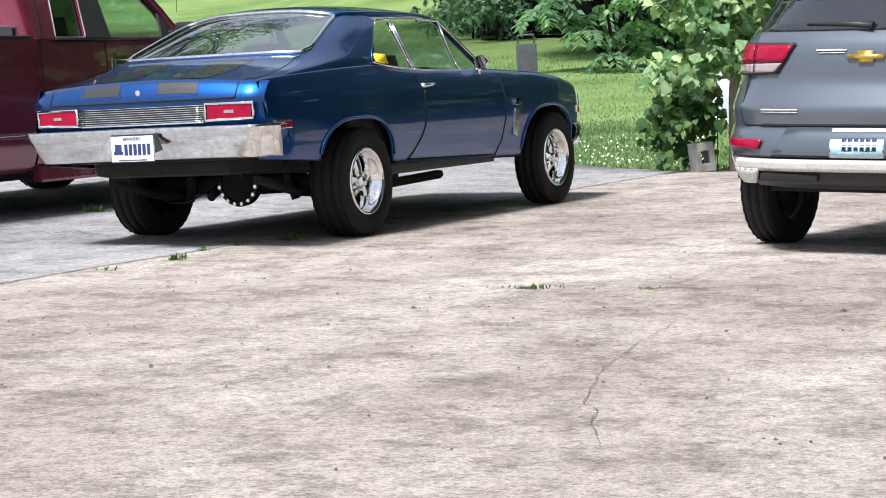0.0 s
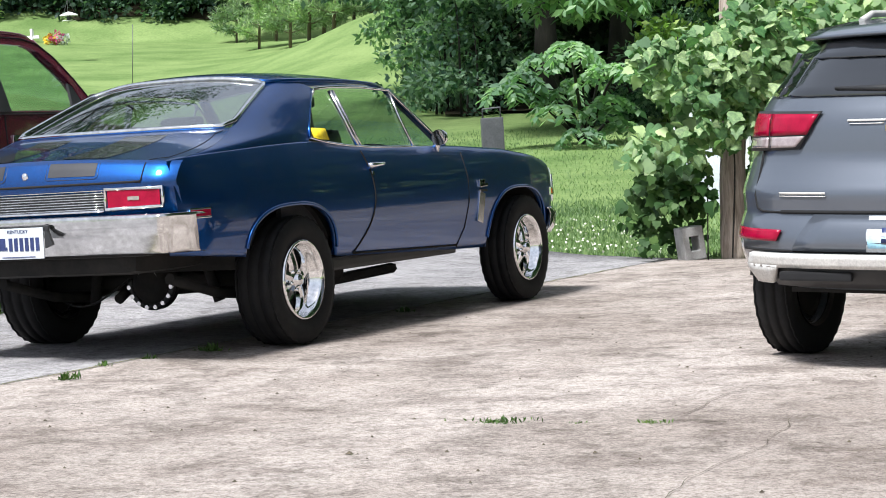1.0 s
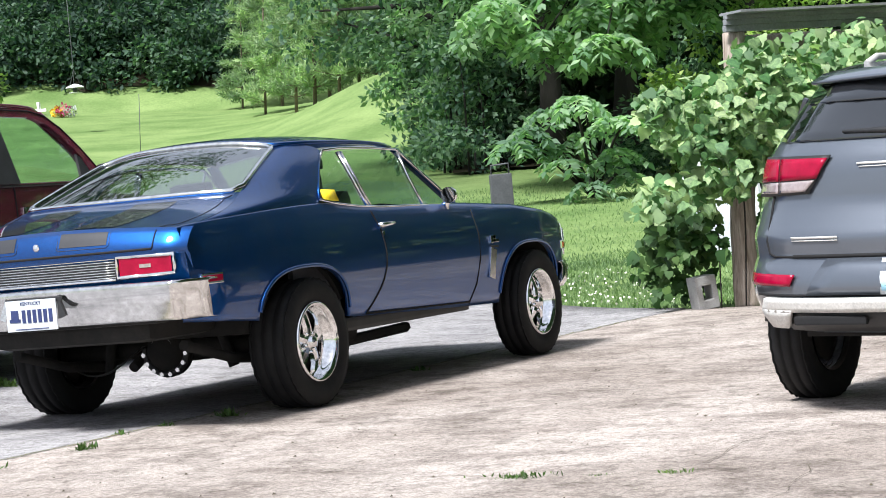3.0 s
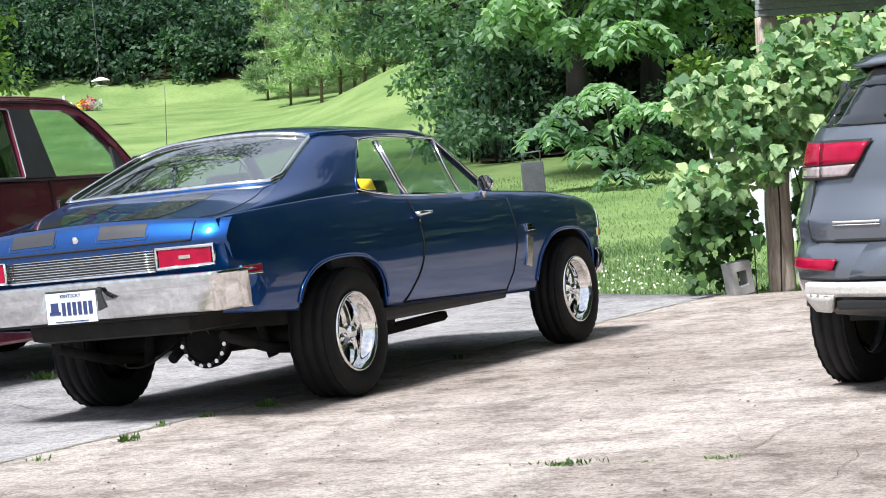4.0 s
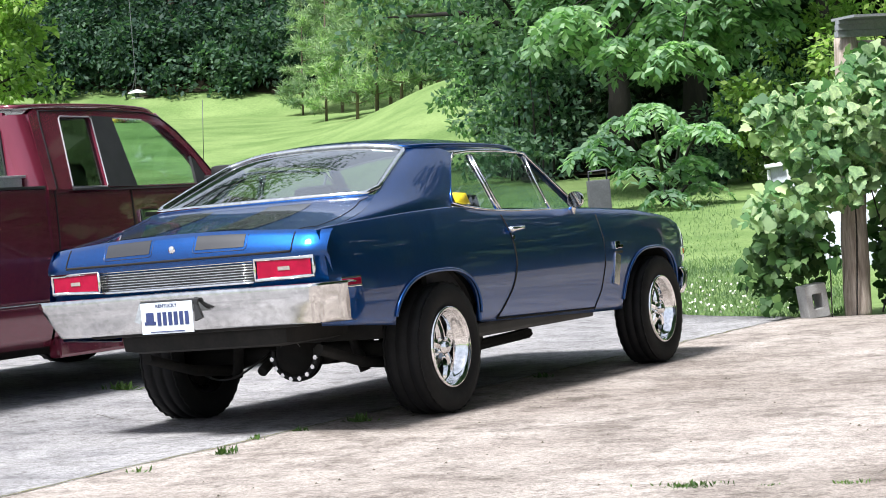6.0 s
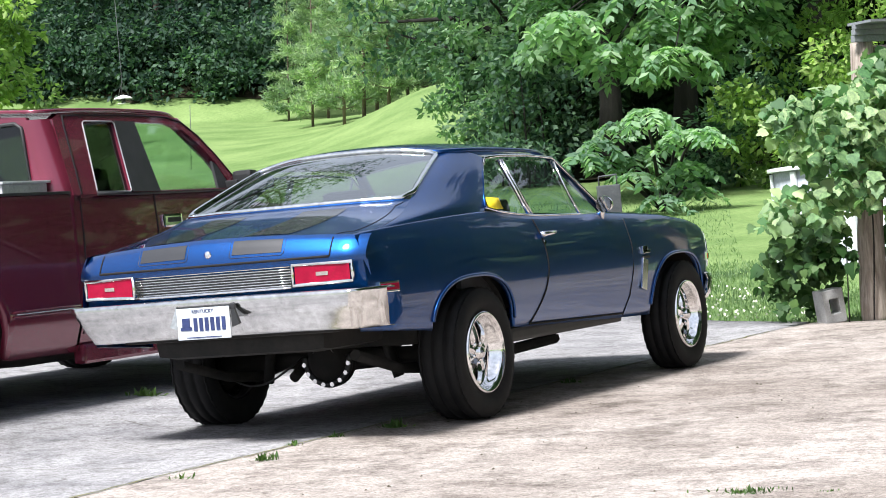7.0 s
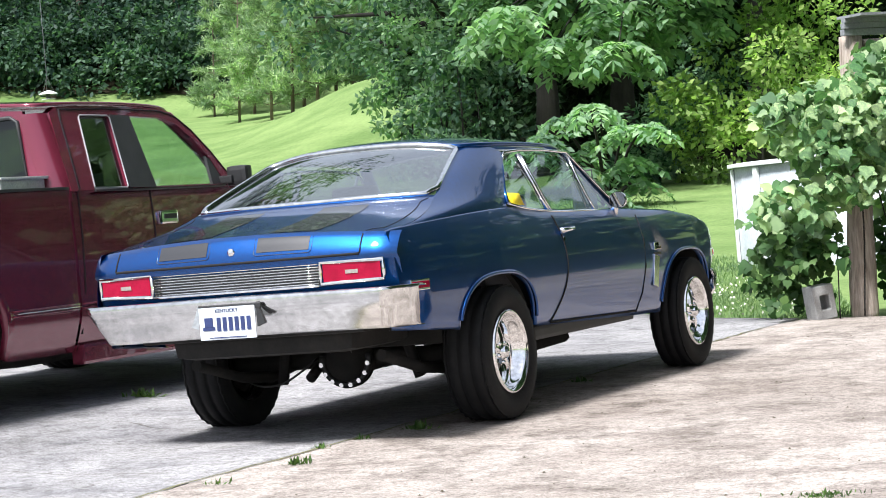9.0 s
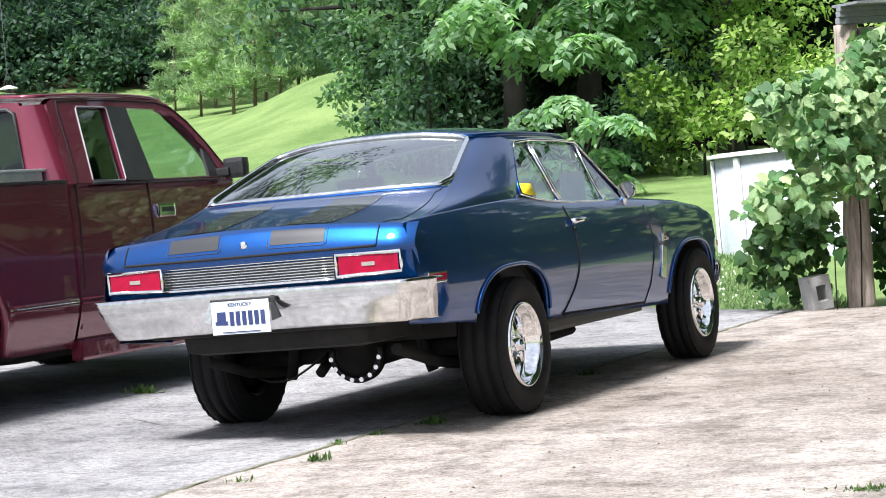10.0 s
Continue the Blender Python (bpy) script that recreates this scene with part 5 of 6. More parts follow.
# lettering stands as plain bright bars
for x0, x1, z, h in ((-0.60, -0.36, 0.795, 0.010), (-0.60, -0.36, 0.782, 0.004), (-0.29, -0.11, 1.108, 0.009), (-0.28, -0.12, 1.094, 0.004)):
    suv_patch("badge_bar", [(x0, z - h / 2), (x1, z - h / 2), (x1, z + h / 2), (x0, z + h / 2)], 0.003, M_SILVER, suv, "", 8, 2, 0.003)
em = suv_patch("emblem", [(-0.105, 1.06), (0.105, 1.06), (0.105, 1.085), (-0.105, 1.085)], 0.010, M_GOLD, suv, "plain gold emblem with chrome edge", 3, 3, 0.006)
suv_patch("emblem_bar", [(-0.045, 1.04), (0.045, 1.04), (0.045, 1.105), (-0.045, 1.105)], 0.010, M_GOLD, em, "", 3, 3, 0.005)
wp = part("wiper", bmesh.new(), M_BLACK, suv, "black rear wiper")
bm = bmesh.new()
tube_bm(bm, [suv_pt(0.02, 1.235, 0.03), suv_pt(-0.12, 1.245, 0.03), suv_pt(-0.38, 1.25, 0.025)], [0.022, 0.016, 0.008], 6)
bm.to_mesh(wp.data)
bm.free()
box("parking_sensor", suv_pt(-0.46, 0.565, 0.002), (0.016, 0.01, 0.016), M_SEAM, suv)


# ---- plants ----
rng = np.random.default_rng(7)
LEAN = Vector((0.062, 0.034, 1.0))  # the way trunks stand on this sloping ground
M_BARK = surface("bark", (0.010, 0.009, 0.008), (0.03, 0.026, 0.022), 0.95, 0, 5, 40, bump=0.02, stretch=(1, 1, 0.2))
M_PINEBARK = surface("pine_bark", (0.10, 0.075, 0.055), (0.20, 0.16, 0.12), 0.95, 0, 5, 40, bump=0.02, stretch=(1, 1, 0.2))
M_WOODS = leafy("woods_leaf", (0.024, 0.062, 0.040), (0.145, 0.235, 0.135), 0.5, 0.12)
M_OAK = leafy("dark_tree_leaf", (0.040, 0.105, 0.062), (0.33, 0.47, 0.30), 0.5, 0.5)
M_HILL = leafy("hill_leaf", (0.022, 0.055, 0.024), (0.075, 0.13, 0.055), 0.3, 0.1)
M_WALNUT = leafy("walnut_leaf", (0.17, 0.30, 0.16), (0.46, 0.60, 0.36), 0.55, 0.6)
M_SHRUB = leafy("shrub_leaf", (0.18, 0.30, 0.07), (0.54, 0.65, 0.21), 0.52, 0.5)
M_NEEDLE = leafy("pine_needle", (0.19, 0.29, 0.15), (0.54, 0.64, 0.36), 0.5, 0.3)
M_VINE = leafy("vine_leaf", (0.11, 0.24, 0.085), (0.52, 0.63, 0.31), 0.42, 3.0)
# the same leaf in darker tones: shade painted in low on the vine
M_VINESHADE = leafy("vine_leaf_shaded", (0.03, 0.08, 0.02), (0.12, 0.2, 0.06), 0.35, 3.0)


def unit(v):
    return v / np.maximum(np.linalg.norm(v, axis=-1, keepdims=True), 1e-9)


def leaf_mesh(name, at, along, size, width, material, parent=None, label="", droop=0.0, up=0.6):
    """Many folded leaves: at (N,3) stalk ends, along (N,3) directions, size (N,) lengths."""
    n = len(at)
    along = unit(along)
    ref = unit(rng.normal(size=(n, 3)) * 0.7 + np.array((0, 0, up)))
    side = unit(np.cross(along, ref))
    nrm = np.cross(side, along)
    L, W = size[:, None], (size * width)[:, None]
    v = np.empty((n, 4, 3))
    v[:, 0] = at
    v[:, 1] = at + along * L * 0.45 + side * W * 0.5 + nrm * W * 0.12
    v[:, 2] = at + along * L - nrm * L * droop
    v[:, 3] = at + along * L * 0.45 - side * W * 0.5 + nrm * W * 0.12
    me = bpy.data.meshes.new(name)
    me.vertices.add(n * 4)
    me.vertices.foreach_set("co", v.ravel())
    me.loops.add(n * 4)
    me.loops.foreach_set("vertex_index", np.arange(n * 4, dtype=np.int32))
    me.polygons.add(n)
    me.polygons.foreach_set("loop_start", np.arange(0, n * 4, 4, dtype=np.int32))
    me.polygons.foreach_set("loop_total", np.full(n, 4, dtype=np.int32))
    me.materials.append(material)
    me.update(calc_edges=True)
    ob = new(name, me)
    if parent:
        ob.parent = parent
    return tagged(ob, label)


def clump_points(centers, radii, per, flat=0.7):
    """Leaf places and directions on the outside of uneven clumps."""
    c = np.repeat(np.asarray(centers, float), per, 0)
    r = np.repeat(np.asarray(radii, float), per)
    d = unit(rng.normal(size=(len(c), 3)))
    d[:, 2] = d[:, 2] * flat + 0.12
    rad = r * (0.45 + 0.6 * rng.random(len(c)) ** 0.6)
    p = c + d * rad[:, None]
    way = d * 0.8 + rng.normal(size=d.shape) * 0.5 + np.array((0, 0, -0.25))
    return p, way


def limbs(bm, base, height, r0, n, spread, start=0.3, lean=None):
    """A tapered trunk with limbs; returns the ends of the limbs."""
    lean = lean or LEAN
    base = Vector(base)
    wob = [Vector((rng.normal() * 0.02 * height * k / 6, rng.normal() * 0.02 * height * k / 6, 0)) for k in range(7)]
    pts = [base + lean * height * k / 6 + wob[k] - Vector((0, 0, 0.3 if k == 0 else 0)) for k in range(7)]
    tube_bm(bm, pts, [r0 * (1.25 if k == 0 else 1 - 0.13 * k) for k in range(7)], 9)
    ends = []
    for i in range(n):
        f = lerp(start, 0.97, (i + 0.5) / n)
        k = min(int(f * 6), 5)
        p = pts[k].lerp(pts[k + 1], f * 6 - k)
        a = i * 2.4 + rng.random()
        ln = spread * (0.55 + 0.6 * rng.random()) * (1.15 - 0.5 * f)
        tip = p + Vector((math.cos(a) * ln, math.sin(a) * ln, ln * (0.15 + 0.45 * rng.random())))
        mid = p.lerp(tip, 0.5) + Vector((0, 0, ln * 0.10))
        tube_bm(bm, [p, mid, tip], [r0 * 0.38 * (1.1 - f * 0.6), r0 * 0.22, r0 * 0.06], 6)
        ends += [mid, tip, mid.lerp(tip, 0.5)]
    return ends


def broad_tree(at, height, spread, r0, n, per, leaf, material, label, clump=0.8, start=0.3, width=0.55, category="tree"):
    t = thing("tree", label, category)
    bm = bmesh.new()
    ends = limbs(bm, at, height, r0, n, spread, start)
    part("trunk", bm, M_BARK, t, "dark grey bark")
    cs, rs = [], []
    for e in ends:
        for _ in range(2):
            cs.append(np.array(e) + rng.normal(size=3) * clump * 0.6)
            rs.append(clump * (0.6 + 0.7 * rng.random()))
    p, w = clump_points(cs, rs, per)
    leaf_mesh("crown", p, w, leaf * (0.6 + 0.7 * rng.random(len(p))), width, material, t)
    return t


def pine(at, height, spread, label):
    t = thing("pine_tree", label, "tree", group="young pines on the bank")
    bm = bmesh.new()
    base = Vector(at)
    tube_bm(bm, [base - Vector((0, 0, 0.3)), base + LEAN * height * 0.5, base + LEAN * height], [height * 0.009, height * 0.006, 0.01], 7)
    P, Wd = [], []
    levels = int(height / 0.55)
    for k in range(levels):
        f = 0.07 + 0.93 * k / levels
        o = base + LEAN * height * f
        ln = spread * (1.05 - f) ** 0.75 * (0.75 + 0.5 * rng.random())
        if f < 0.25:
            ln *= 0.7
        for b in range(5):
            if rng.random() < 0.28:
                continue
            a = 2 * math.pi * b / 5 + k * 1.3 + rng.normal() * 0.25
            l2 = ln * (0.7 + 0.5 * rng.random())
            tip = o + Vector((math.cos(a) * l2, math.sin(a) * l2, l2 * (0.22 + 0.1 * rng.normal())))
            tube_bm(bm, [o, tip], [0.025, 0.006], 4)
            m = max(16, int(l2 * 95))
            s = 0.25 + 0.75 * rng.random(m)
            q = np.array(o)[None] * (1 - s[:, None]) + np.array(tip)[None] * s[:, None]
            q += rng.normal(size=q.shape) * np.array((0.10, 0.10, 0.05))
            P.append(q)
            w = np.tile(np.array(tip - o) / max(l2, 0.1), (m, 1)) * 0.8 + rng.normal(size=q.shape) * 0.6 + np.array((0, 0, 0.35))
            Wd.append(w)
    part("trunk", bm, M_PINEBARK, t, "thin brown trunk")
    P, Wd = np.concatenate(P), np.concatenate(Wd)
    P, Wd = np.concatenate([P, P + rng.normal(size=P.shape) * 0.08]), np.concatenate([Wd, Wd + rng.normal(size=P.shape) * 0.7])
    leaf_mesh("needles", P, Wd, 0.34 * (0.6 + 0.7 * rng.random(len(P))), 0.12, M_NEEDLE, t)
    return t


def frond_bush(name, label, heads, frond, leaf, material, trunk_from, category):
    """Compound leaves: a drooping stalk with paired leaflets, in whorls at the heads."""
    t = thing(name, label, category)
    P, Wd = [], []
    bm = bmesh.new()
    for hd_, cnt in heads:
        hd_ = Vector(hd_)
        tube_bm(bm, [Vector(trunk_from), Vector(trunk_from).lerp(hd_, 0.6) + Vector((0, 0, 0.2)), hd_], [0.05, 0.03, 0.012], 5)
        for k in range(cnt):
            a = 2 * math.pi * k / cnt + rng.random()
            ln = frond * (0.7 + 0.5 * rng.random())
            out = Vector((math.cos(a), math.sin(a), 0))
            pr = rng.random() * 0.35 + 0.1
            pts = [hd_ + out * ln * s + Vector((0, 0, ln * (pr * s - (0.25 + pr) * s * s * 1.5))) for s in np.linspace(0, 1, 8)]
            for i in range(1, 8):
                d = (pts[i] - pts[i - 1]).normalized()
                sd = Vector((-d.y, d.x, 0)).normalized()
                for s in (1, -1):
                    P.append(tuple(pts[i]))
                    Wd.append(tuple(sd * s * 0.9 + d * 0.5 + Vector((0, 0, -0.28))))
            P.append(tuple(pts[-1]))
            Wd.append(tuple(pts[-1] - pts[-2]))
    tagged(part("branchwork", bm, M_BARK, t), kind="stuff")
    P, Wd = np.array(P), np.array(Wd)
    leaf_mesh("leaves", P, Wd + rng.normal(size=P.shape) * 0.12, leaf * (0.75 + 0.5 * rng.random(len(P))), 0.46, material, t, up=1.1)
    return t


def side_at(px, d):
    """Across-axis offset of a bearing, in thousandths of the half field."""
    return (px - 784) / 3960 * d


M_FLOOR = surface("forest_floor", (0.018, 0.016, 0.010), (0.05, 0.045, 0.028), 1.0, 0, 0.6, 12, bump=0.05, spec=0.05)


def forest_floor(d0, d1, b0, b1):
    """A dark brown ground sheet under the trees, lying on the lawn's slope."""
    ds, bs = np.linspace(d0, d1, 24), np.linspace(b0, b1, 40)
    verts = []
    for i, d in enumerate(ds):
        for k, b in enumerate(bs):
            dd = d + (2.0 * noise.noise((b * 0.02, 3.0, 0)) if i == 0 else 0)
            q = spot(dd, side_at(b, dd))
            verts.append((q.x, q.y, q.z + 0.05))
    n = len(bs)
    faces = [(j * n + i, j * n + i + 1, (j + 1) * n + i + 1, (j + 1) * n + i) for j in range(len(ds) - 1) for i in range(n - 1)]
    tagged(raw("ground", verts, faces, M_FLOOR, smooth=True), "dark brown ground under the trees", "forest floor", kind="structure")


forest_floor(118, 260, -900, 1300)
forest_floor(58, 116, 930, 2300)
# far woods round the lawn: trunks and one mass of leaves
cs, rs = [], []
for _ in range(1500):
    d = 120 + 32 * rng.random() ** 1.4
    b = rng.uniform(-700, 1250)
    p = spot(d, side_at(b, d))
    z = p.z + 16 * rng.random() ** 1.15 + 0.3
    if noise.noise((b * 0.012, d * 0.05, z * 0.28)) < -0.16:
        continue
    cs.append((p.x, p.y, z))
    rs.append(0.7 + 1.3 * rng.random())
for _ in range(1700):
    d = 117.5 + 17 * rng.random() ** 1.3
    b = rng.uniform(-700, 1250)
    p = spot(d, side_at(b, d))
    cs.append((p.x, p.y, p.z + 0.2 + 3.2 * rng.random() ** 1.5))
    rs.append(0.6 + 0.8 * rng.random())
p_, w_ = clump_points(cs, rs, 135, 0.75)
tagged(leaf_mesh("far_woods", p_, w_, 0.32 * (0.6 + 0.8 * rng.random(len(p_))), 0.6, M_WOODS), "dense green summer woods at the edge of the lawn", "woods", kind="stuff")
# wooded hill rising behind the far woods, added so the deck reflects dark trees
cs, rs = [], []
for _ in range(1500):
    d = 136 + 74 * rng.random()
    b = rng.uniform(-1100, 1900)
    p = spot(d, side_at(b, d))
    cs.append((p.x, p.y, p.z + 3 + 18 * rng.random()))
    rs.append(2.0 + 2.2 * rng.random())
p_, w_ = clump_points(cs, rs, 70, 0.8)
tagged(leaf_mesh("hill_woods", p_, w_, 1.15 * (0.6 + 0.8 * rng.random(len(p_))), 0.65, M_HILL), "tall dark green woods added on the hill for reflections", "woods", kind="stuff")
bm = bmesh.new()
for b in np.linspace(-650, 1200, 60):
    b += rng.normal() * 14
    d = 122 + 22 * rng.random()
    o = spot(d, side_at(b, d))
    h = 14 + 8 * rng.random()
    tube_bm(bm, [o - Vector((0, 0, 0.5)), o + LEAN * h * 0.5 + Vector((rng.normal() * 0.3, 0, 0)), o + LEAN * h], [0.12 + 0.22 * rng.random() ** 2, 0.12, 0.05], 6)
tagged(part("woods_trunks", bm, M_PINEBARK), "thin dark trunks standing in the far woods", "tree trunks", kind="stuff")
# hillside woods to the right, added out of view to darken the car's reflections
cs, rs = [], []
for _ in range(2600):
    a = rng.uniform(0.14, 1.9)
    d = 17 + 18 * rng.random()
    x, y = 4 + math.sin(a) * d, -4 + math.cos(a) * d
    cs.append((x, y, max(ground_z(x, y), -0.3) + 36 * rng.random()))
    rs.append(1.0 + 1.4 * rng.random())
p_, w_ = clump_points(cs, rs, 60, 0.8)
tagged(leaf_mesh("side_woods", p_, w_, 0.6 * (0.6 + 0.8 * rng.random(len(p_))), 0.65, M_HILL), "unseen dark woods added beside the yard for reflections", "woods", kind="stuff")
# deep woods behind the near trees, their shade painted in with darker leaves
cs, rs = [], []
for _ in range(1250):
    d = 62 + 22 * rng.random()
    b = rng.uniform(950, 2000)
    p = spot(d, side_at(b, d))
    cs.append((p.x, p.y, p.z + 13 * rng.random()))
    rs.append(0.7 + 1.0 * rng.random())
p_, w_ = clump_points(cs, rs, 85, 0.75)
tagged(leaf_mesh("near_woods", p_, w_, 0.34 * (0.6 + 0.8 * rng.random(len(p_))), 0.6, M_HILL), "deep woods behind the near trees, leaves darkened for shade", "woods", kind="stuff")
# high canopy added mostly above view, to keep the deep woods in shade
cs, rs = [], []
for _ in range(900):
    d = 53 + 12 * rng.random()
    b = rng.uniform(1000, 2100)
    p = spot(d, side_at(b, d))
    cs.append((p.x, p.y, 8.2 + 0.09 * side_at(b, d) + 10 * rng.random()))
    rs.append(0.8 + 1.0 * rng.random())
p_, w_ = clump_points(cs, rs, 85, 0.75)
tagged(leaf_mesh("near_canopy", p_, w_, 0.34 * (0.6 + 0.8 * rng.random(len(p_))), 0.6, M_OAK), "high leafy canopy added to shade the woods below", "woods", kind="stuff")

# big forked tree in the woods, the near tree at the edge and the young pines
broad_tree(spot(123, side_at(372, 123)), 19, 4.5, 0.42, 12, 40, 0.45, M_WOODS, "tall dark forked tree at the edge of the woods", 1.2, 0.45)
broad_tree(spot(66, side_at(-60, 66)), 11, 3.4, 0.25, 16, 110, 0.26, M_SHRUB, "leafy light green tree at the side of the lawn", 0.75, 0.25)
# the second tree below is added out of view, to reflect in the rear glass
broad_tree(spot(44, side_at(-300, 44)), 29, 9, 0.5, 22, 42, 0.40, M_HILL, "unseen tall tree with a broad high crown added beside the lawn", 1.5, 0.6)
for b, d, h, s in ((600, 104, 7.6, 1.7), (560, 113, 6.6, 1.5), (655, 100, 9.0, 1.9), (690, 93, 9.5, 1.9), (735, 92, 9.0, 1.8), (770, 96, 8.2, 1.7), (715, 104, 10.5, 2.1), (630, 112, 10.0, 2.1), (800, 100, 9.5, 2.0)):
    pine(spot(d, side_at(b, d)), h, s, "young light green pine with thin trunk on the grassy bank")

# the dark near trees, their low skirts and the walnut boughs
broad_tree(spot(62, side_at(985, 62)), 13, 5.0, 0.34, 22, 120, 0.24, M_OAK, "large dense dark green tree beside the lawn", 0.95, 0.1)
broad_tree(spot(59, side_at(1110, 59)), 12, 4.5, 0.34, 18, 110, 0.24, M_OAK, "large shady tree with dark foliage", 0.95, 0.35)
broad_tree(spot(60, side_at(1240, 60)), 13, 5.0, 0.36, 20, 110, 0.24, M_OAK, "large shady tree with dark foliage", 1.0, 0.35)
broad_tree(spot(56, side_at(1480, 56)), 12, 4.5, 0.34, 20, 110, 0.24, M_OAK, "large shady tree with dark foliage", 1.0, 0.3)


def shrub_mass(name, label, items, per, leaf, material):
    """Shrubs along the wood's edge: (bearing, distance, height above the lawn, radius)."""
    t = thing(name, label, "shrub")
    cs_, rs_ = [], []
    bm_ = bmesh.new()
    for b, d, h, r in items:
        o = spot(d, side_at(b, d))
        c = np.array((o.x, o.y, o.z + h))
        tube_bm(bm_, [o - Vector((0, 0, 0.1)), o.lerp(Vector(c), 0.6) + Vector((0.05, 0, 0)), Vector(c)], [0.04, 0.025, 0.01], 5)
        for _ in range(7):
            cs_.append(c + rng.normal(size=3) * r * np.array((0.55, 0.55, 0.45)))
            rs_.append(r * (0.3 + 0.35 * rng.random()))
    tagged(part("branchwork", bm_, M_BARK, t), kind="stuff")
    p__, w__ = clump_points(cs_, rs_, per)
    ok = p__[:, 2] > np.array([ground_z(a, b) for a, b in p__[:, :2]]) - 0.03
    p__, w__ = p__[ok], w__[ok]
    leaf_mesh("leaves", p__, w__, leaf * (0.6 + 0.7 * rng.random(len(p__))), 0.55, material, t)
    return t


shrub_mass("shrub", "dark green bushy undergrowth at the foot of the trees", [(895, 62, 0.9, 1.3), (935, 60, 1.0, 1.5), (970, 58, 0.9, 1.3), (915, 64, 2.6, 1.5), (960, 62, 3.2, 1.6), (990, 58, 2.4, 1.2), (930, 66, 4.6, 1.6), (980, 64, 5.0, 1.7), (1020, 60, 1.2, 1.2), (1010, 62, 3.6, 1.4)], 110, 0.20, M_OAK)
shrub_mass("shrub", "pale green leafy saplings in front of the dark trees", [(880, 66, 2.8, 0.9), (905, 62, 3.8, 1.0), (862, 68, 2.2, 0.8), (925, 60, 2.4, 1.0), (895, 64, 5.2, 1.0), (880, 66, 0.9, 0.8), (945, 60, 4.6, 1.1), (915, 60, 1.0, 0.9), (960, 58, 3.4, 1.0), (935, 60, 6.3, 1.1)], 90, 0.22, M_WALNUT)
shrub_mass("shrub", "bright yellow-green bushes behind the pool", [(1420, 48, 1.2, 1.0), (1470, 47, 1.6, 1.2), (1530, 46, 1.9, 1.3), (1590, 46, 1.6, 1.3), (1650, 46, 2.0, 1.4), (1500, 49, 2.9, 1.0), (1570, 48, 3.2, 1.1), (1380, 49, 0.7, 0.8), (1720, 46, 1.8, 1.4)], 120, 0.17, M_SHRUB)
shrub_mass("shrub", "green undergrowth in the shade at the edge of the lawn", [(1290, 50, 0.6, 0.8), (1330, 50, 0.8, 0.9), (1345, 51, 1.6, 0.9), (1400, 51, 1.9, 1.0), (1240, 50, 0.4, 0.6), (1440, 51, 2.6, 0.9)], 110, 0.16, M_OAK)

# bush with drooping compound leaves, and boughs hanging over it
heads = []
for b, y, c in ((1045, 1.55, 8), (1075, 1.75, 9), (1110, 1.95, 9), (1150, 2.1, 10), (1185, 2.25, 10), (1220, 2.05, 9), (1250, 1.85, 8), (1090, 1.25, 8), (1140, 1.45, 9), (1180, 1.55, 9), (1225, 1.35, 8), (1165, 0.65, 7), (1210, 0.75, 7), (1255, 0.55, 6), (1130, 0.95, 6)):
    o = spot(43.5 + rng.normal() * 0.6, side_at(b, 43.5))
    heads.append(((o.x, o.y, o.z + y * 0.86 - 0.05 + rng.normal() * 0.1), c))
o = spot(44, side_at(1185, 44))
frond_bush("bush", "light green bush with drooping compound leaves on the lawn edge", heads, 0.52, 0.22, M_WALNUT, (o.x, o.y, o.z - 0.05), "bush")
heads = []
for _ in range(84):
    b = rng.uniform(1000, 1560)
    lo = ip(b, [1040, 1090, 1150, 1230, 1300, 1380, 1450, 1520], [4.0, 3.9, 3.4, 3.2, 3.6, 3.7, 4.4, 5.0])
    d = 48 + rng.normal() * 1.2
    o = spot(d, side_at(b, d), 0)
    heads.append(((o.x, o.y, lo + 0.45 + 2.6 * rng.random() ** 1.3 + (b - 784) / 3960 * d * 0.0857), 8))
o = spot(50, side_at(1290, 50))
frond_bush("tree", "walnut tree with light green boughs hanging over the shade", heads, 0.80, 0.29, M_WALNUT, (o.x, o.y, o.z + 5.5), "tree")
heads = []
for _ in range(30):
    b = rng.uniform(960, 1110)
    d = 48 + rng.normal()
    o = spot(d, side_at(b, d), 0)
    heads.append(((o.x, o.y, 5.3 + 1.8 * rng.random() + (b - 784) / 3960 * d * 0.0857), 7))
o = spot(52, side_at(1010, 52))
frond_bush("tree", "tree with pale compound leaves reaching over the lawn", heads, 0.6, 0.22, M_WALNUT, (o.x, o.y, o.z + 6), "tree")

# ---- lawn grass ----
P, H = [], []
for d0, d1, dens, h in ((18.0, 22, 800, 0.055), (22, 30, 330, 0.065), (30, 50, 110, 0.06)):
    area = 0.5 * (d1 * d1 - d0 * d0) * (1050 / 3960)
    n = int(area * dens)
    d = np.sqrt(d0 * d0 + (d1 * d1 - d0 * d0) * rng.random(n))
    b = rng.uniform(430 if d0 < 30 else 60, 1480 if d0 < 30 else 1300, n)
    for dd, bb in zip(d, b):
        q = BASE + AHEAD * dd + ACROSS * side_at(bb, dd)
        if q.y > far_y(q.x) + 0.02:
            P.append((q.x, q.y, ground_z(q.x, q.y) - 0.03))
            H.append(h)
P, H = np.array(P), np.array(H)
W = rng.normal(size=P.shape) * 0.45 + np.array((0, 0, 1.0))
tagged(leaf_mesh("lawn_grass", P, W, H * (0.6 + 0.8 * rng.random(len(P))), 0.16, M_BLADE, up=0.0), "short uneven green lawn grass", "grass", kind="stuff")
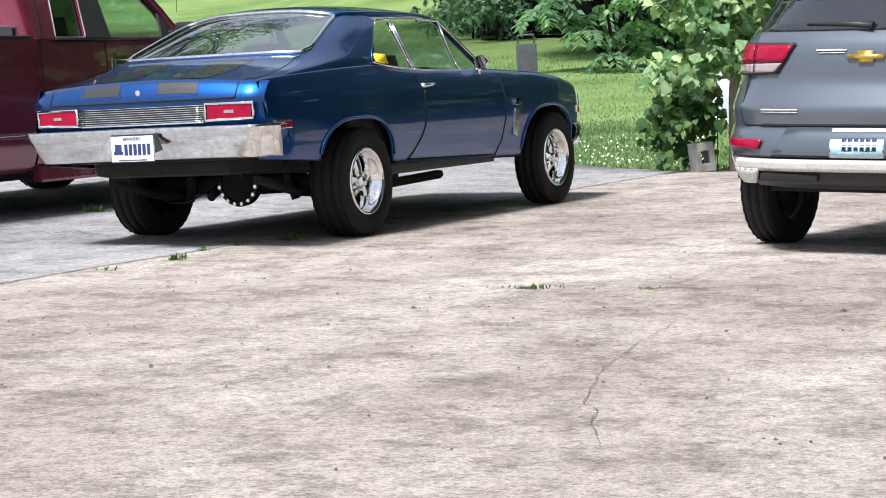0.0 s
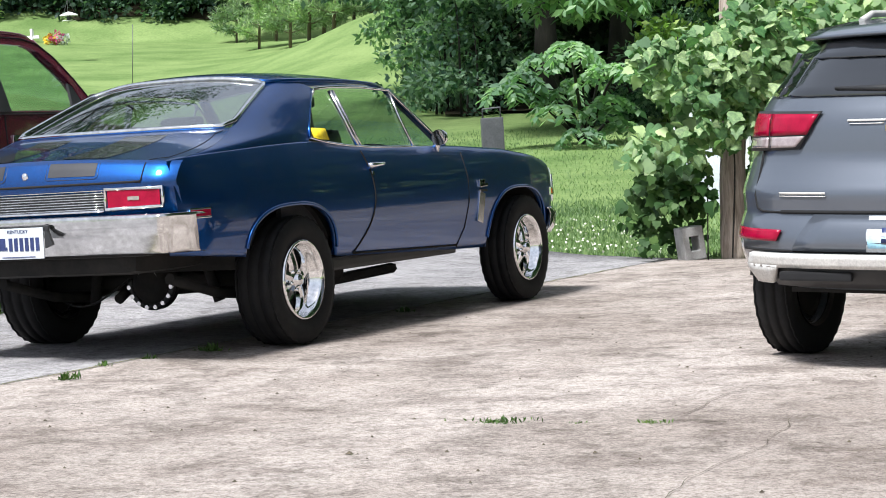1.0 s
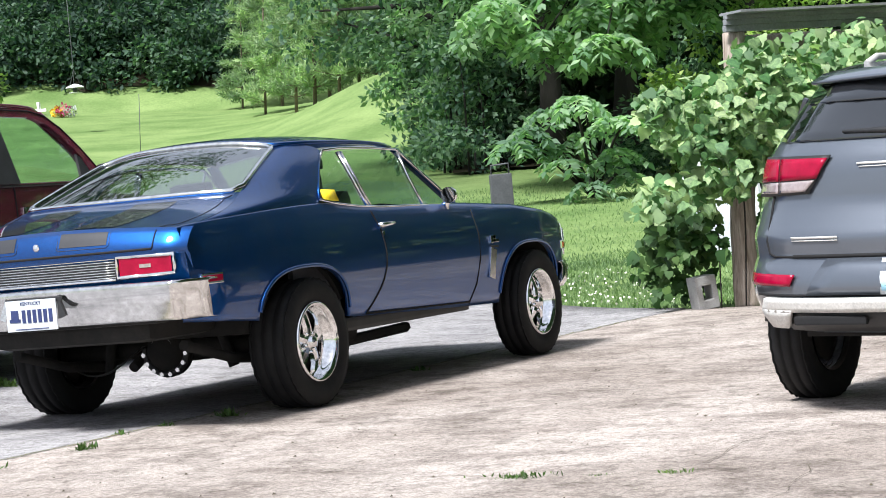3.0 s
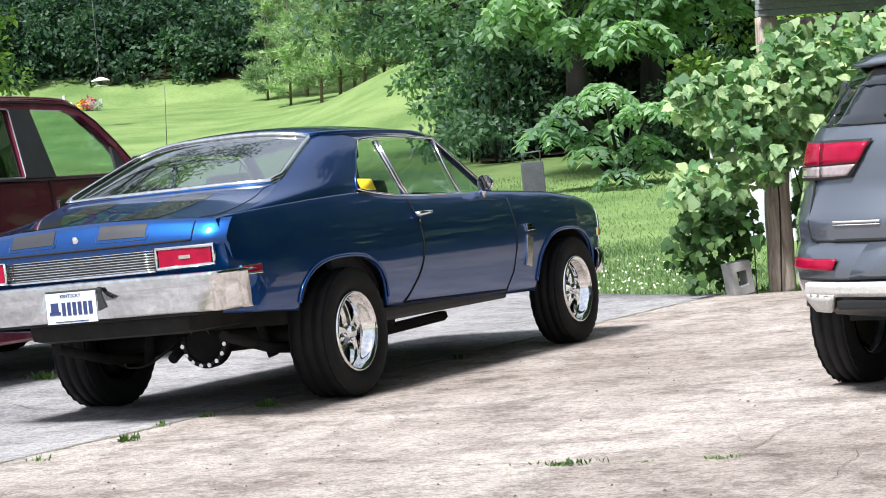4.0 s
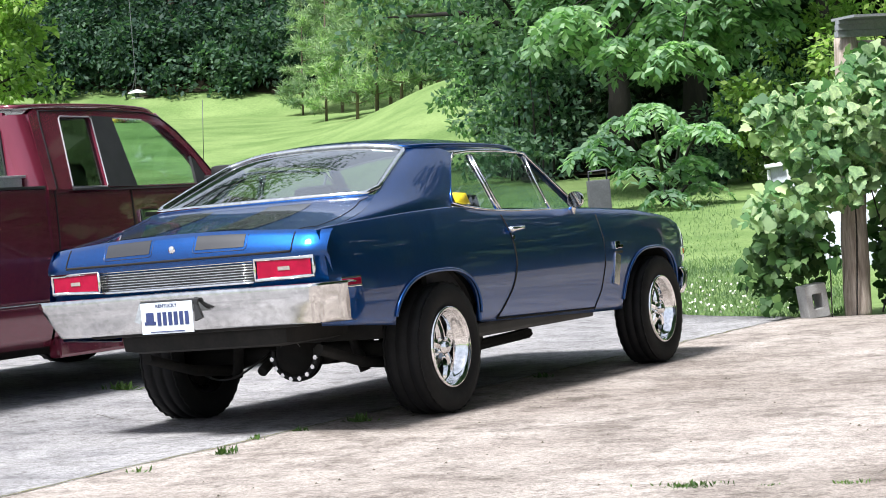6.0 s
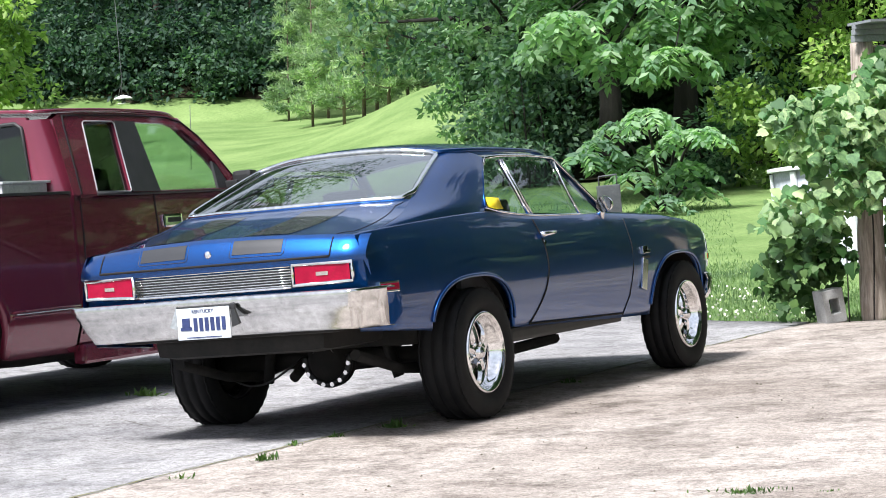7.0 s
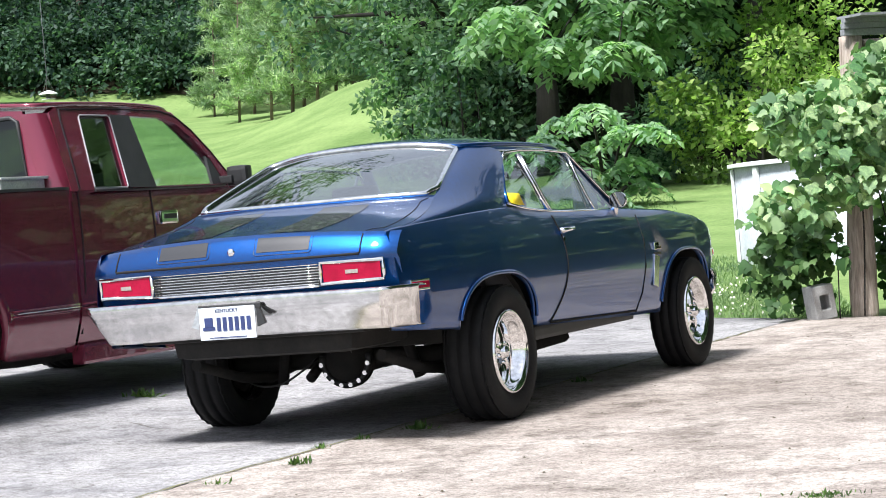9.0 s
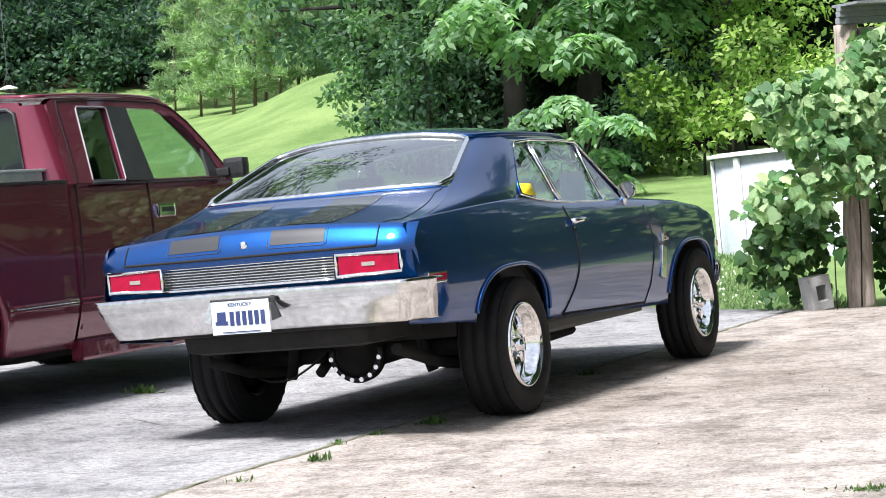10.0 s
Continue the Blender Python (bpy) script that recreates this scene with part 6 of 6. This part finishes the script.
M_CLOVER = surface("clover_flower", (0.7, 0.68, 0.6), (0.85, 0.83, 0.75), 0.8)
n = 420
d = 18.4 + 6 * rng.random(n) ** 1.5
b = rng.uniform(950, 1420, n)
P = []
for dd, bb in zip(d, b):
    q = BASE + AHEAD * dd + ACROSS * side_at(bb, dd)
    if q.y > far_y(q.x) + 0.05:
        P.append((q.x, q.y, ground_z(q.x, q.y) + 0.015))
P = np.array(P)
tagged(leaf_mesh("clover_flowers", P, rng.normal(size=P.shape) + np.array((0, 0, 0.8)), np.full(len(P), 0.028), 0.9, M_CLOVER), "small white clover flowers in the lawn", "flowers", kind="stuff")


def weed(x, y, spread, n, h, label):
    z = drop(x) - 0.004
    p = np.stack([x + rng.normal(size=n) * spread, y + rng.normal(size=n) * spread * 0.45, np.full(n, z)], 1)
    w = rng.normal(size=p.shape) * 0.55 + np.array((0, 0, 0.8))
    ob = leaf_mesh("weed", p, w, 0.6 * h * (0.5 + rng.random(n)), 0.3, M_WEED, up=0.0)
    return tagged(ob, label, "weed", "weeds in the driveway joints", "stuff")


for x, y, s, n, h in ((0.545, -1.64, 0.055, 34, 0.06), (0.50, -0.36, 0.06, 44, 0.07), (0.40, -0.75, 0.03, 14, 0.05), (0.36, -1.1, 0.03, 14, 0.05), (0.50, -2.25, 0.05, 20, 0.04), (3.15, -2.48, 0.085, 70, 0.035), (3.72, -2.35, 0.05, 26, 0.03), (3.45, -2.42, 0.04, 14, 0.02), (-2.06, 1.12, 0.07, 46, 0.085), (0.42, 0.6, 0.05, 22, 0.05), (0.44, 1.9, 0.05, 22, 0.05)):
    weed(x, y, s * 0.7, int(n * 1.6), h, "small green weed growing from a driveway joint")

# ---- cracks in the slabs ----
def crack(pts, width, label="thin dark crack in the concrete", material=M_CRACK, lift=0.0025):
    c = smooth_curve([(x, y, 0) for x, y in pts], 40 + 8 * len(pts))
    verts, faces = [], []
    for i, (x, y, _) in enumerate(c):
        t = c[min(i + 1, len(c) - 1)] - c[max(i - 1, 0)]
        nx, ny = -t[1], t[0]
        k = math.hypot(nx, ny)
        x += 0.03 * noise.noise((x * 5, y * 5, 1))
        y += 0.03 * noise.noise((x * 5, y * 5, 7))
        w = width * (0.35 + 0.9 * abs(noise.noise((x * 7, y * 7, 3)))) * min(1, i / 6, (len(c) - 1 - i) / 6)
        z = drop(x) + lift
        verts += [(x + nx / k * w, y + ny / k * w, z), (x - nx / k * w, y - ny / k * w, z)]
        if i:
            faces.append((2 * i - 2, 2 * i - 1, 2 * i + 1, 2 * i))
    tagged(raw("crack", verts, faces, material), label, "crack", kind="structure")


crack([(5.2, -6.3), (4.75, -5.4), (4.53, -4.73), (4.35, -3.84), (4.30, -3.25), (4.28, -2.6), (4.15, -2.0)], 0.003)
crack([(2.3, -2.75), (2.75, -2.5), (3.15, -2.46), (3.6, -2.38), (3.76, -2.1), (3.70, -1.5), (3.75, -0.9)], 0.004)
crack([(3.2, -6.6), (3.4, -5.7), (3.75, -5.0), (4.0, -4.6), (4.5, -4.5)], 0.004)
crack([(-2.6, -0.3), (-2.1, -0.2), (-1.5, 0.0), (-1.1, -0.2), (-0.5, -0.15)], 0.004)
crack([(-2.2, -1.9), (-1.0, -1.8), (-0.4, -1.9), (0.1, -1.85)], 0.004)
crack([(-1.6, 0.5), (-1.1, 0.75), (-0.7, 0.7)], 0.004)
crack([(1.2, 2.2), (2.0, 2.9), (2.6, 3.0), (3.3, 3.6)], 0.004)

M_MOSS = surface("joint_moss", (0.09, 0.10, 0.03), (0.22, 0.20, 0.09), 0.95, 0, 9, 70, bump=0.004)
crack([(joint_x(y), y) for y in np.arange(-6.0, 6.4, 0.5)], 0.016, "dirt and moss in the joint between the slabs", M_MOSS, 0.004)

# ---- arbor post, roof edge and vine ----
M_LOG = surface("weathered_log", (0.20, 0.155, 0.12), (0.48, 0.41, 0.35), 0.9, 0, 34, 110, bump=0.01, stretch=(1, 1, 0.07))
M_FASCIA = surface("grey_painted_metal", (0.22, 0.23, 0.24), (0.30, 0.31, 0.32), 0.5, 0.3, 4, 50)
M_BLOCK = surface("concrete_block", (0.30, 0.295, 0.285), (0.44, 0.43, 0.42), 0.95, 0, 9, 90, bump=0.004)
RUN = Vector((0.59, 0.81, 0.0))
PX, PY = 0.85, 6.76
arbor = thing("arbor", "rough log arbor with a grey metal roof edge over a vine", "arbor")
bm = bmesh.new()
pts = [(lerp(PX, PX + 0.02, k / 8), lerp(PY, PY + 0.19, k / 8), lerp(-0.05, 2.16, k / 8)) for k in np.linspace(0, 8, 33)]
tube_bm(bm, pts, [lerp(0.108, 0.09, k / 32) for k in range(33)], 22)
for v in bm.verts:
    v.co.x += 0.014 * noise.noise(Vector((v.co.x * 14, v.co.y * 14, v.co.z * 4)))
    v.co.y += 0.014 * noise.noise(Vector((v.co.x * 14 + 5, v.co.y * 14, v.co.z * 4)))
part("post", bm, M_LOG, arbor, "weathered debarked log post")
top = Vector((PX + 0.02, PY + 0.19, 2.16))
for k in (1, 2):
    q = top + RUN * 2.6 * k
    strip("post", [(q.x - 0.02, q.y - 0.19, ground_z(q.x, q.y) - 0.1), tuple(q)], 0.10, M_LOG, arbor, sides=12)
bm = bmesh.new()
tube_bm(bm, [top + RUN * 0.08 + Vector((0, 0, -0.075)), top + RUN * 2.0 + Vector((0, 0, -0.07)), top + RUN * 5.6 + Vector((0, 0, -0.07))], [0.055, 0.058, 0.055], 10)
part("beam", bm, M_LOG, arbor, "rough log beam")
ang = math.atan2(RUN.y, RUN.x)
rot = Matrix.Rotation(ang, 3, "Z")
for dz, hh, out in ((0.028, 0.05, 0.0), (0.078, 0.045, 0.012), (0.118, 0.035, 0.024)):
    c = top + RUN * 2.65 + Vector((0, 0, dz)) + Vector((RUN.y, -RUN.x, 0)) * (0.08 + out)
    box("roof_edge", tuple(c), (5.6, 0.05, hh), M_FASCIA, arbor, "grey ribbed metal roof edge", 0.006, rot)
c = top + RUN * 2.65 + Vector((-RUN.y, RUN.x, 0)) * -0.18 + Vector((0, 0, 0.145))
box("roof_sheet", tuple(c), (5.6, 0.30, 0.02), M_FASCIA, arbor, "", 0.0, rot)


def vine_leaf_mesh():
    out = [(0, 0), (0.18, -0.10), (0.42, -0.06), (0.50, 0.18), (0.40, 0.38), (0.43, 0.55), (0.22, 0.62), (0.10, 0.85), (0, 1.0)]
    verts, n = [], len(out)
    for x, y in out:
        verts.append((x, y, -0.25 * x * x - 0.18 * (y - 0.3) ** 2 + 0.10 * x))
    mid = [(0, y, -0.18 * (y - 0.3) ** 2) for _, y in out]
    verts += mid
    verts += [(-x, y, z) for x, y, z in verts[:n]]
    faces = []
    for i in range(n - 1):
        faces.append((i, i + 1, n + i + 1, n + i))
        faces.append((n + i, n + i + 1, 2 * n + i + 1, 2 * n + i))
    return verts, faces


LV, LF = vine_leaf_mesh()
vine = thing("vine", "grape vine with broad pale green leaves climbing the arbor", "vine")
U, A = Vector((0.894, 0.448, 0.0)), Vector((-0.448, 0.894, 0.0))
blobs = [(-0.35, -0.25, 1.52, 0.42, 0.36, 0.30, 150), (0.10, -0.30, 1.60, 0.42, 0.34, 0.36, 170), (0.55, -0.1, 1.75, 0.5, 0.36, 0.36, 200), (1.15, 0.2, 1.85, 0.6, 0.4, 0.34, 220), (1.9, 0.7, 1.9, 0.7, 0.4, 0.4, 180), (-0.15, -0.28, 1.15, 0.38, 0.32, 0.3, 120), (0.45, -0.1, 1.20, 0.40, 0.32, 0.36, 120), (1.0, 0.25, 1.2, 0.5, 0.35, 0.5, 140), (-0.50, -0.15, 0.85, 0.35, 0.30, 0.28, 60), (-0.35, -0.10, 0.45, 0.36, 0.28, 0.3, 90), (0.42, 0.0, 0.55, 0.32, 0.28, 0.4, 90), (0.95, 0.3, 0.5, 0.5, 0.3, 0.4, 100), (-0.30, -0.12, 0.12, 0.42, 0.22, 0.14, 110), (0.4, 0.1, 0.12, 0.4, 0.25, 0.14, 60), (-0.45, 0.36, 0.36, 0.42, 0.18, 0.32, 150), (-0.55, 0.25, 0.8, 0.32, 0.25, 0.25, 80), (0.5, 0.35, 0.4, 0.3, 0.2, 0.35, 90), (-0.62, -0.2, 1.62, 0.2, 0.2, 0.14, 26), (0.15, -0.25, 2.0, 0.2, 0.18, 0.1, 10), (0.62, -0.12, 0.9, 0.32, 0.28, 0.34, 110), (0.9, 0.1, 1.45, 0.4, 0.3, 0.3, 120), (0.66, -0.05, 0.4, 0.3, 0.25, 0.34, 100), (1.2, 0.3, 0.9, 0.4, 0.3, 0.5, 120), (0.2, 0.5, 0.85, 0.5, 0.15, 0.75, 190)]
spots = []
for la, ah, z, ru, ra, rz, n in blobs:
    for _ in range(int(n * 2.0)):
        d = unit(rng.normal(size=3)) * (0.5 + 0.6 * rng.random())
        p = Vector((PX, PY, 0)) + U * (la + d[0] * ru) + A * (ah + d[1] * ra) + Vector((0, 0, max(0.05, z + d[2] * rz)))
        p.x += 0.06 * p.z * 0.3
        la_, ah_ = (p - Vector((PX, PY, 0))).dot(U), (p - Vector((PX, PY, 0))).dot(A)
        if p.z < 0.85 and -0.17 < la_ < 0.22 or p.z < 0.42 and -0.60 < la_ < -0.12 and ah_ < 0.18:
            continue
        spots.append((p, d))
near = sorted(range(len(spots)), key=lambda i: (spots[i][0] - Vector((PX, PY, 0))).dot(A))
first = set(near[:290])
leaf_me = bpy.data.meshes.new("leaf")
leaf_me.from_pydata(LV, [], LF)
leaf_me.materials.append(M_VINE)
leaf_me.polygons.foreach_set("use_smooth", [True] * len(leaf_me.polygons))
rest_v, rest_f, low_v, low_f = [], [], [], []
for i, (p, d) in enumerate(spots):
    s = rng.uniform(0.06, 0.13) * (0.75 if p.z < 0.4 else 1.0)
    face = Vector((-A.x * 0.9 + rng.normal() * 0.65, -A.y * 0.9 + rng.normal() * 0.65, 0.6 + rng.normal() * 0.55)).normalized()
    tip = Vector((rng.normal() * 0.6, rng.normal() * 0.6, -1.0))
    tip = (tip - face * tip.dot(face)).normalized()
    right = tip.cross(face)
    m = Matrix((right, tip, face)).transposed().to_4x4()
    m = Matrix.Translation(p) @ m @ Matrix.Diagonal((s, s, s, 1))
    if i in first:
        ob = new("leaf", leaf_me)
        ob.parent = vine
        ob.matrix_basis = m
    else:
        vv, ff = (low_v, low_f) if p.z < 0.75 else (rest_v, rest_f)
        k = len(vv)
        vv += [tuple(m @ Vector(q)) for q in LV]
        ff += [tuple(k + a for a in f) for f in LF]
o = raw("foliage", rest_v, rest_f, M_VINE, vine, "inner vine leaves", smooth=True)
o["kind"] = "stuff"
o = raw("lower_foliage", low_v, low_f, M_VINESHADE, vine, "lower vine leaves with shade painted in", smooth=True)
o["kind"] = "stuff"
for k in range(8):
    a = Vector((PX, PY, 0)) + U * rng.uniform(-0.4, 0.8) + A * rng.uniform(-0.2, 0.2)
    b = a + U * rng.uniform(-0.4, 0.5) + A * rng.uniform(-0.2, 0.1) + Vector((0, 0, rng.uniform(1.2, 1.9)))
    mid = a.lerp(b, 0.5) + U * rng.normal() * 0.2
    strip("stem", smooth_curve([tuple(a), tuple(mid), tuple(b)], 10), 0.005 + 0.004 * rng.random(), M_BARK, vine)

# concrete block by the post
bm = bmesh.new()
w, dd, h = 0.18, 0.18, 0.265
rows = []
for y in (-dd / 2, dd / 2):
    o = [(-w / 2, y, 0), (w / 2, y, 0), (w / 2, y, h), (-w / 2, y, h)]
    i_ = [(-w / 2 + 0.055, y, 0.075), (w / 2 - 0.045, y, 0.075), (w / 2 - 0.045, y, h - 0.075), (-w / 2 + 0.055, y, h - 0.075)]
    rows.append(([bm.verts.new(q) for q in o], [bm.verts.new(q) for q in i_]))
for (o, i_) in rows:
    for k in range(4):
        bm.faces.new((o[k], o[(k + 1) % 4], i_[(k + 1) % 4], i_[k]))
for k in range(4):
    bm.faces.new((rows[0][0][k], rows[0][0][(k + 1) % 4], rows[1][0][(k + 1) % 4], rows[1][0][k]))
    bm.faces.new((rows[0][1][k], rows[0][1][(k + 1) % 4], rows[1][1][(k + 1) % 4], rows[1][1][k]))
bmesh.ops.recalc_face_normals(bm, faces=bm.faces[:])
bmesh.ops.bevel(bm, geom=bm.edges[:], offset=0.006, segments=1, affect="EDGES")
blk = part("concrete_block", bm, M_BLOCK)
blk.matrix_basis = pose(0.56, 6.60, drop(0.56) - 0.004, 0, -6, 42)
tagged(blk, "grey hollow concrete block standing beside the log post", "concrete block")

# round white pool
M_POOL = surface("white_pool_wall", (0.36, 0.39, 0.42), (0.48, 0.51, 0.53), 0.5, 0, 3, 30)
M_POOLTRIM = surface("pool_trim", (0.55, 0.56, 0.58), (0.66, 0.67, 0.68), 0.4, 0, 5, 50)
M_WATER = surface("pool_water", (0.05, 0.16, 0.2), (0.08, 0.2, 0.25), 0.06, 0, 3, 20)
pc = Vector((-0.92, 17.87, 0.0))
pz = ground_z(-2.5, 16.5) - 0.05
pool = thing("pool", "round white above-ground pool standing on the lawn", "pool", pose(pc.x, pc.y, pz, 0, 0, 0))
NP, RP, HP = 16, 2.7, 1.28
bm = bmesh.new()
rows = [[(r * math.cos(a), r * math.sin(a), z) for r, z in ((RP, -0.2), (RP, HP), (RP - 0.03, HP), (RP - 0.03, HP - 0.25))] for a in np.linspace(0, 2 * math.pi, 97)]
grid_bm(bm, rows)
part("wall", bm, M_POOL, pool, "white ribbed pool wall")
bm = bmesh.new()
rows = [[(r * math.cos(a), r * math.sin(a), z) for r, z in ((RP + 0.07, HP - 0.03), (RP + 0.075, HP + 0.015), (RP - 0.02, HP + 0.025), (RP - 0.10, HP + 0.01), (RP - 0.10, HP - 0.03), (RP + 0.07, HP - 0.03))] for a in np.linspace(0, 2 * math.pi, 65)]
grid_bm(bm, rows)
part("top_rail", bm, M_POOLTRIM, pool, "pale top rail")
for k in range(NP):
    a = 2 * math.pi * k / NP
    box("upright", ((RP + 0.025) * math.cos(a), (RP + 0.025) * math.sin(a), HP / 2 - 0.05), (0.04, 0.11, HP), M_POOLTRIM, pool, "", 0.01, Matrix.Rotation(a, 3, "Z"))
bm = bmesh.new()
bmesh.ops.create_circle(bm, cap_ends=True, radius=RP - 0.03, segments=48)
bmesh.ops.translate(bm, vec=(0, 0, HP - 0.18), verts=bm.verts[:])
part("water", bm, M_WATER, pool)

# grey pedestal with a bail on the lawn
M_PED = surface("grey_green_metal", (0.06, 0.065, 0.068), (0.10, 0.105, 0.11), 0.6, 0.2, 6, 60)
qx, qy = -2.40, 9.265
qz = ground_z(qx, qy)
ped = thing("pedestal", "dark grey metal box pedestal with wire bail on the lawn", "pedestal")
box("housing", (qx, qy, qz + 0.56), (0.21, 0.20, 1.16), M_PED, ped, "", 0.012, Matrix.Rotation(0.5, 3, "Z"))
s = Vector((0.879, 0.4765, 0)) * 0.085
zt = qz + 1.13
strip("bail", [(qx - s.x, qy - s.y, zt), (qx - s.x, qy - s.y, zt + 0.095), (qx + s.x, qy + s.y, zt + 0.105), (qx + s.x, qy + s.y, zt)], 0.009, M_PED, ped)

# bird feeder hanging at the edge of the woods
fx = spot(100, side_at(271, 100), 0)
feed = thing("bird_feeder", "white-roofed bird feeder hanging on wires before the woods", "feeder", pose(fx.x, fx.y, 0))
M_FEED = surface("feeder_white", (0.55, 0.56, 0.55), (0.7, 0.7, 0.68), 0.6)
bm = bmesh.new()
zr = 8.1
spin = [(-0.05, 0.42), (0.0, 0.40), (0.10, 0.16), (0.14, 0.0)]
rows = [[(r * math.cos(a), r * math.sin(a), zr + u) for u, r in spin] for a in np.linspace(0, 2 * math.pi, 17)]
grid_bm(bm, rows)
part("roof", bm, M_FEED, feed, "white shallow roof")
strip("tube", [(0, 0, zr - 0.25), (0, 0, zr + 0.05)], 0.10, M_PED, feed, sides=10)
strip("tray", [(0, 0, zr - 0.28), (0, 0, zr - 0.25)], 0.30, M_FEED, feed, sides=14)
for a in (0.3, 2.4, 4.5):
    strip("wire", [(0.3 * math.cos(a), 0.3 * math.sin(a), zr + 0.02), (0, 0, zr + 0.75), (0, 0, zr + 5.0)], 0.014, M_PED, feed, sides=4)

# white cross and cut flowers at the edge of the woods, and a slim pole
M_WHITE = surface("white_paint", (0.72, 0.72, 0.72), (0.82, 0.82, 0.82), 0.6)
M_PETAL = leafy("petals", (0.55, 0.05, 0.16), (0.75, 0.16, 0.28), 0.3, 2.0)
M_PETALY = leafy("yellow_petals", (0.7, 0.4, 0.03), (0.85, 0.6, 0.08), 0.3, 2.0)
M_PETALW = leafy("white_petals", (0.6, 0.6, 0.6), (0.82, 0.82, 0.8), 0.3, 2.0)
o = spot(112, side_at(203, 112))
cross = thing("cross", "white wooden cross standing among flowers by the woods", "cross")
box("upright", (o.x, o.y, o.z + 0.36), (0.13, 0.13, 0.8), M_WHITE, cross, "", 0.01)
box("arm", (o.x, o.y, o.z + 0.34), (0.72, 0.12, 0.15), M_WHITE, cross, "", 0.01, Matrix.Rotation(0.5, 3, "Z"))
for b, mt, nm, r in ((246, M_PETAL, "bunch of pink flowers beside the white cross", 0.36), (234, M_PETALY, "bunch of yellow flowers beside the white cross", 0.26), (258, M_PETALW, "bunch of white flowers beside the white cross", 0.28)):
    o = spot(111.5, side_at(b, 111.5))
    p_, w_ = clump_points([(o.x, o.y, o.z + r * 0.9)], [r], 90, 0.8)
    tagged(leaf_mesh("flowers", p_, w_, np.full(len(p_), 0.16), 0.8, mt), nm, "flowers", kind="stuff")
o = spot(84, side_at(376, 84))
pole = strip("pole", [tuple(o - Vector((0, 0, 0.2))), tuple(o + LEAN * 2.4)], 0.014, M_PED, None)
tagged(pole, "slim dark pole standing in the lawn", "pole")

# grit and small stones scattered on the drive
verts, faces = [], []
for _ in range(260):
    x, y = rng.uniform(0.6, 6.5), rng.uniform(-7.5, 5.0)
    r = rng.uniform(0.003, 0.009) * (1.8 if rng.random() < 0.08 else 1.0)
    k = len(verts)
    z = drop(x)
    for a in range(5):
        q = 2 * math.pi * a / 5 + rng.random() * 0.6
        verts.append((x + math.cos(q) * r * rng.uniform(0.7, 1.4), y + math.sin(q) * r * rng.uniform(0.7, 1.4), z - 0.001))
    verts.append((x, y, z + r * 0.8))
    faces += [(k + a, k + (a + 1) % 5, k + 5) for a in range(5)]
tagged(raw("grit", verts, faces, M_CRACK), "dark grit and small stones on the concrete", "grit", kind="stuff")
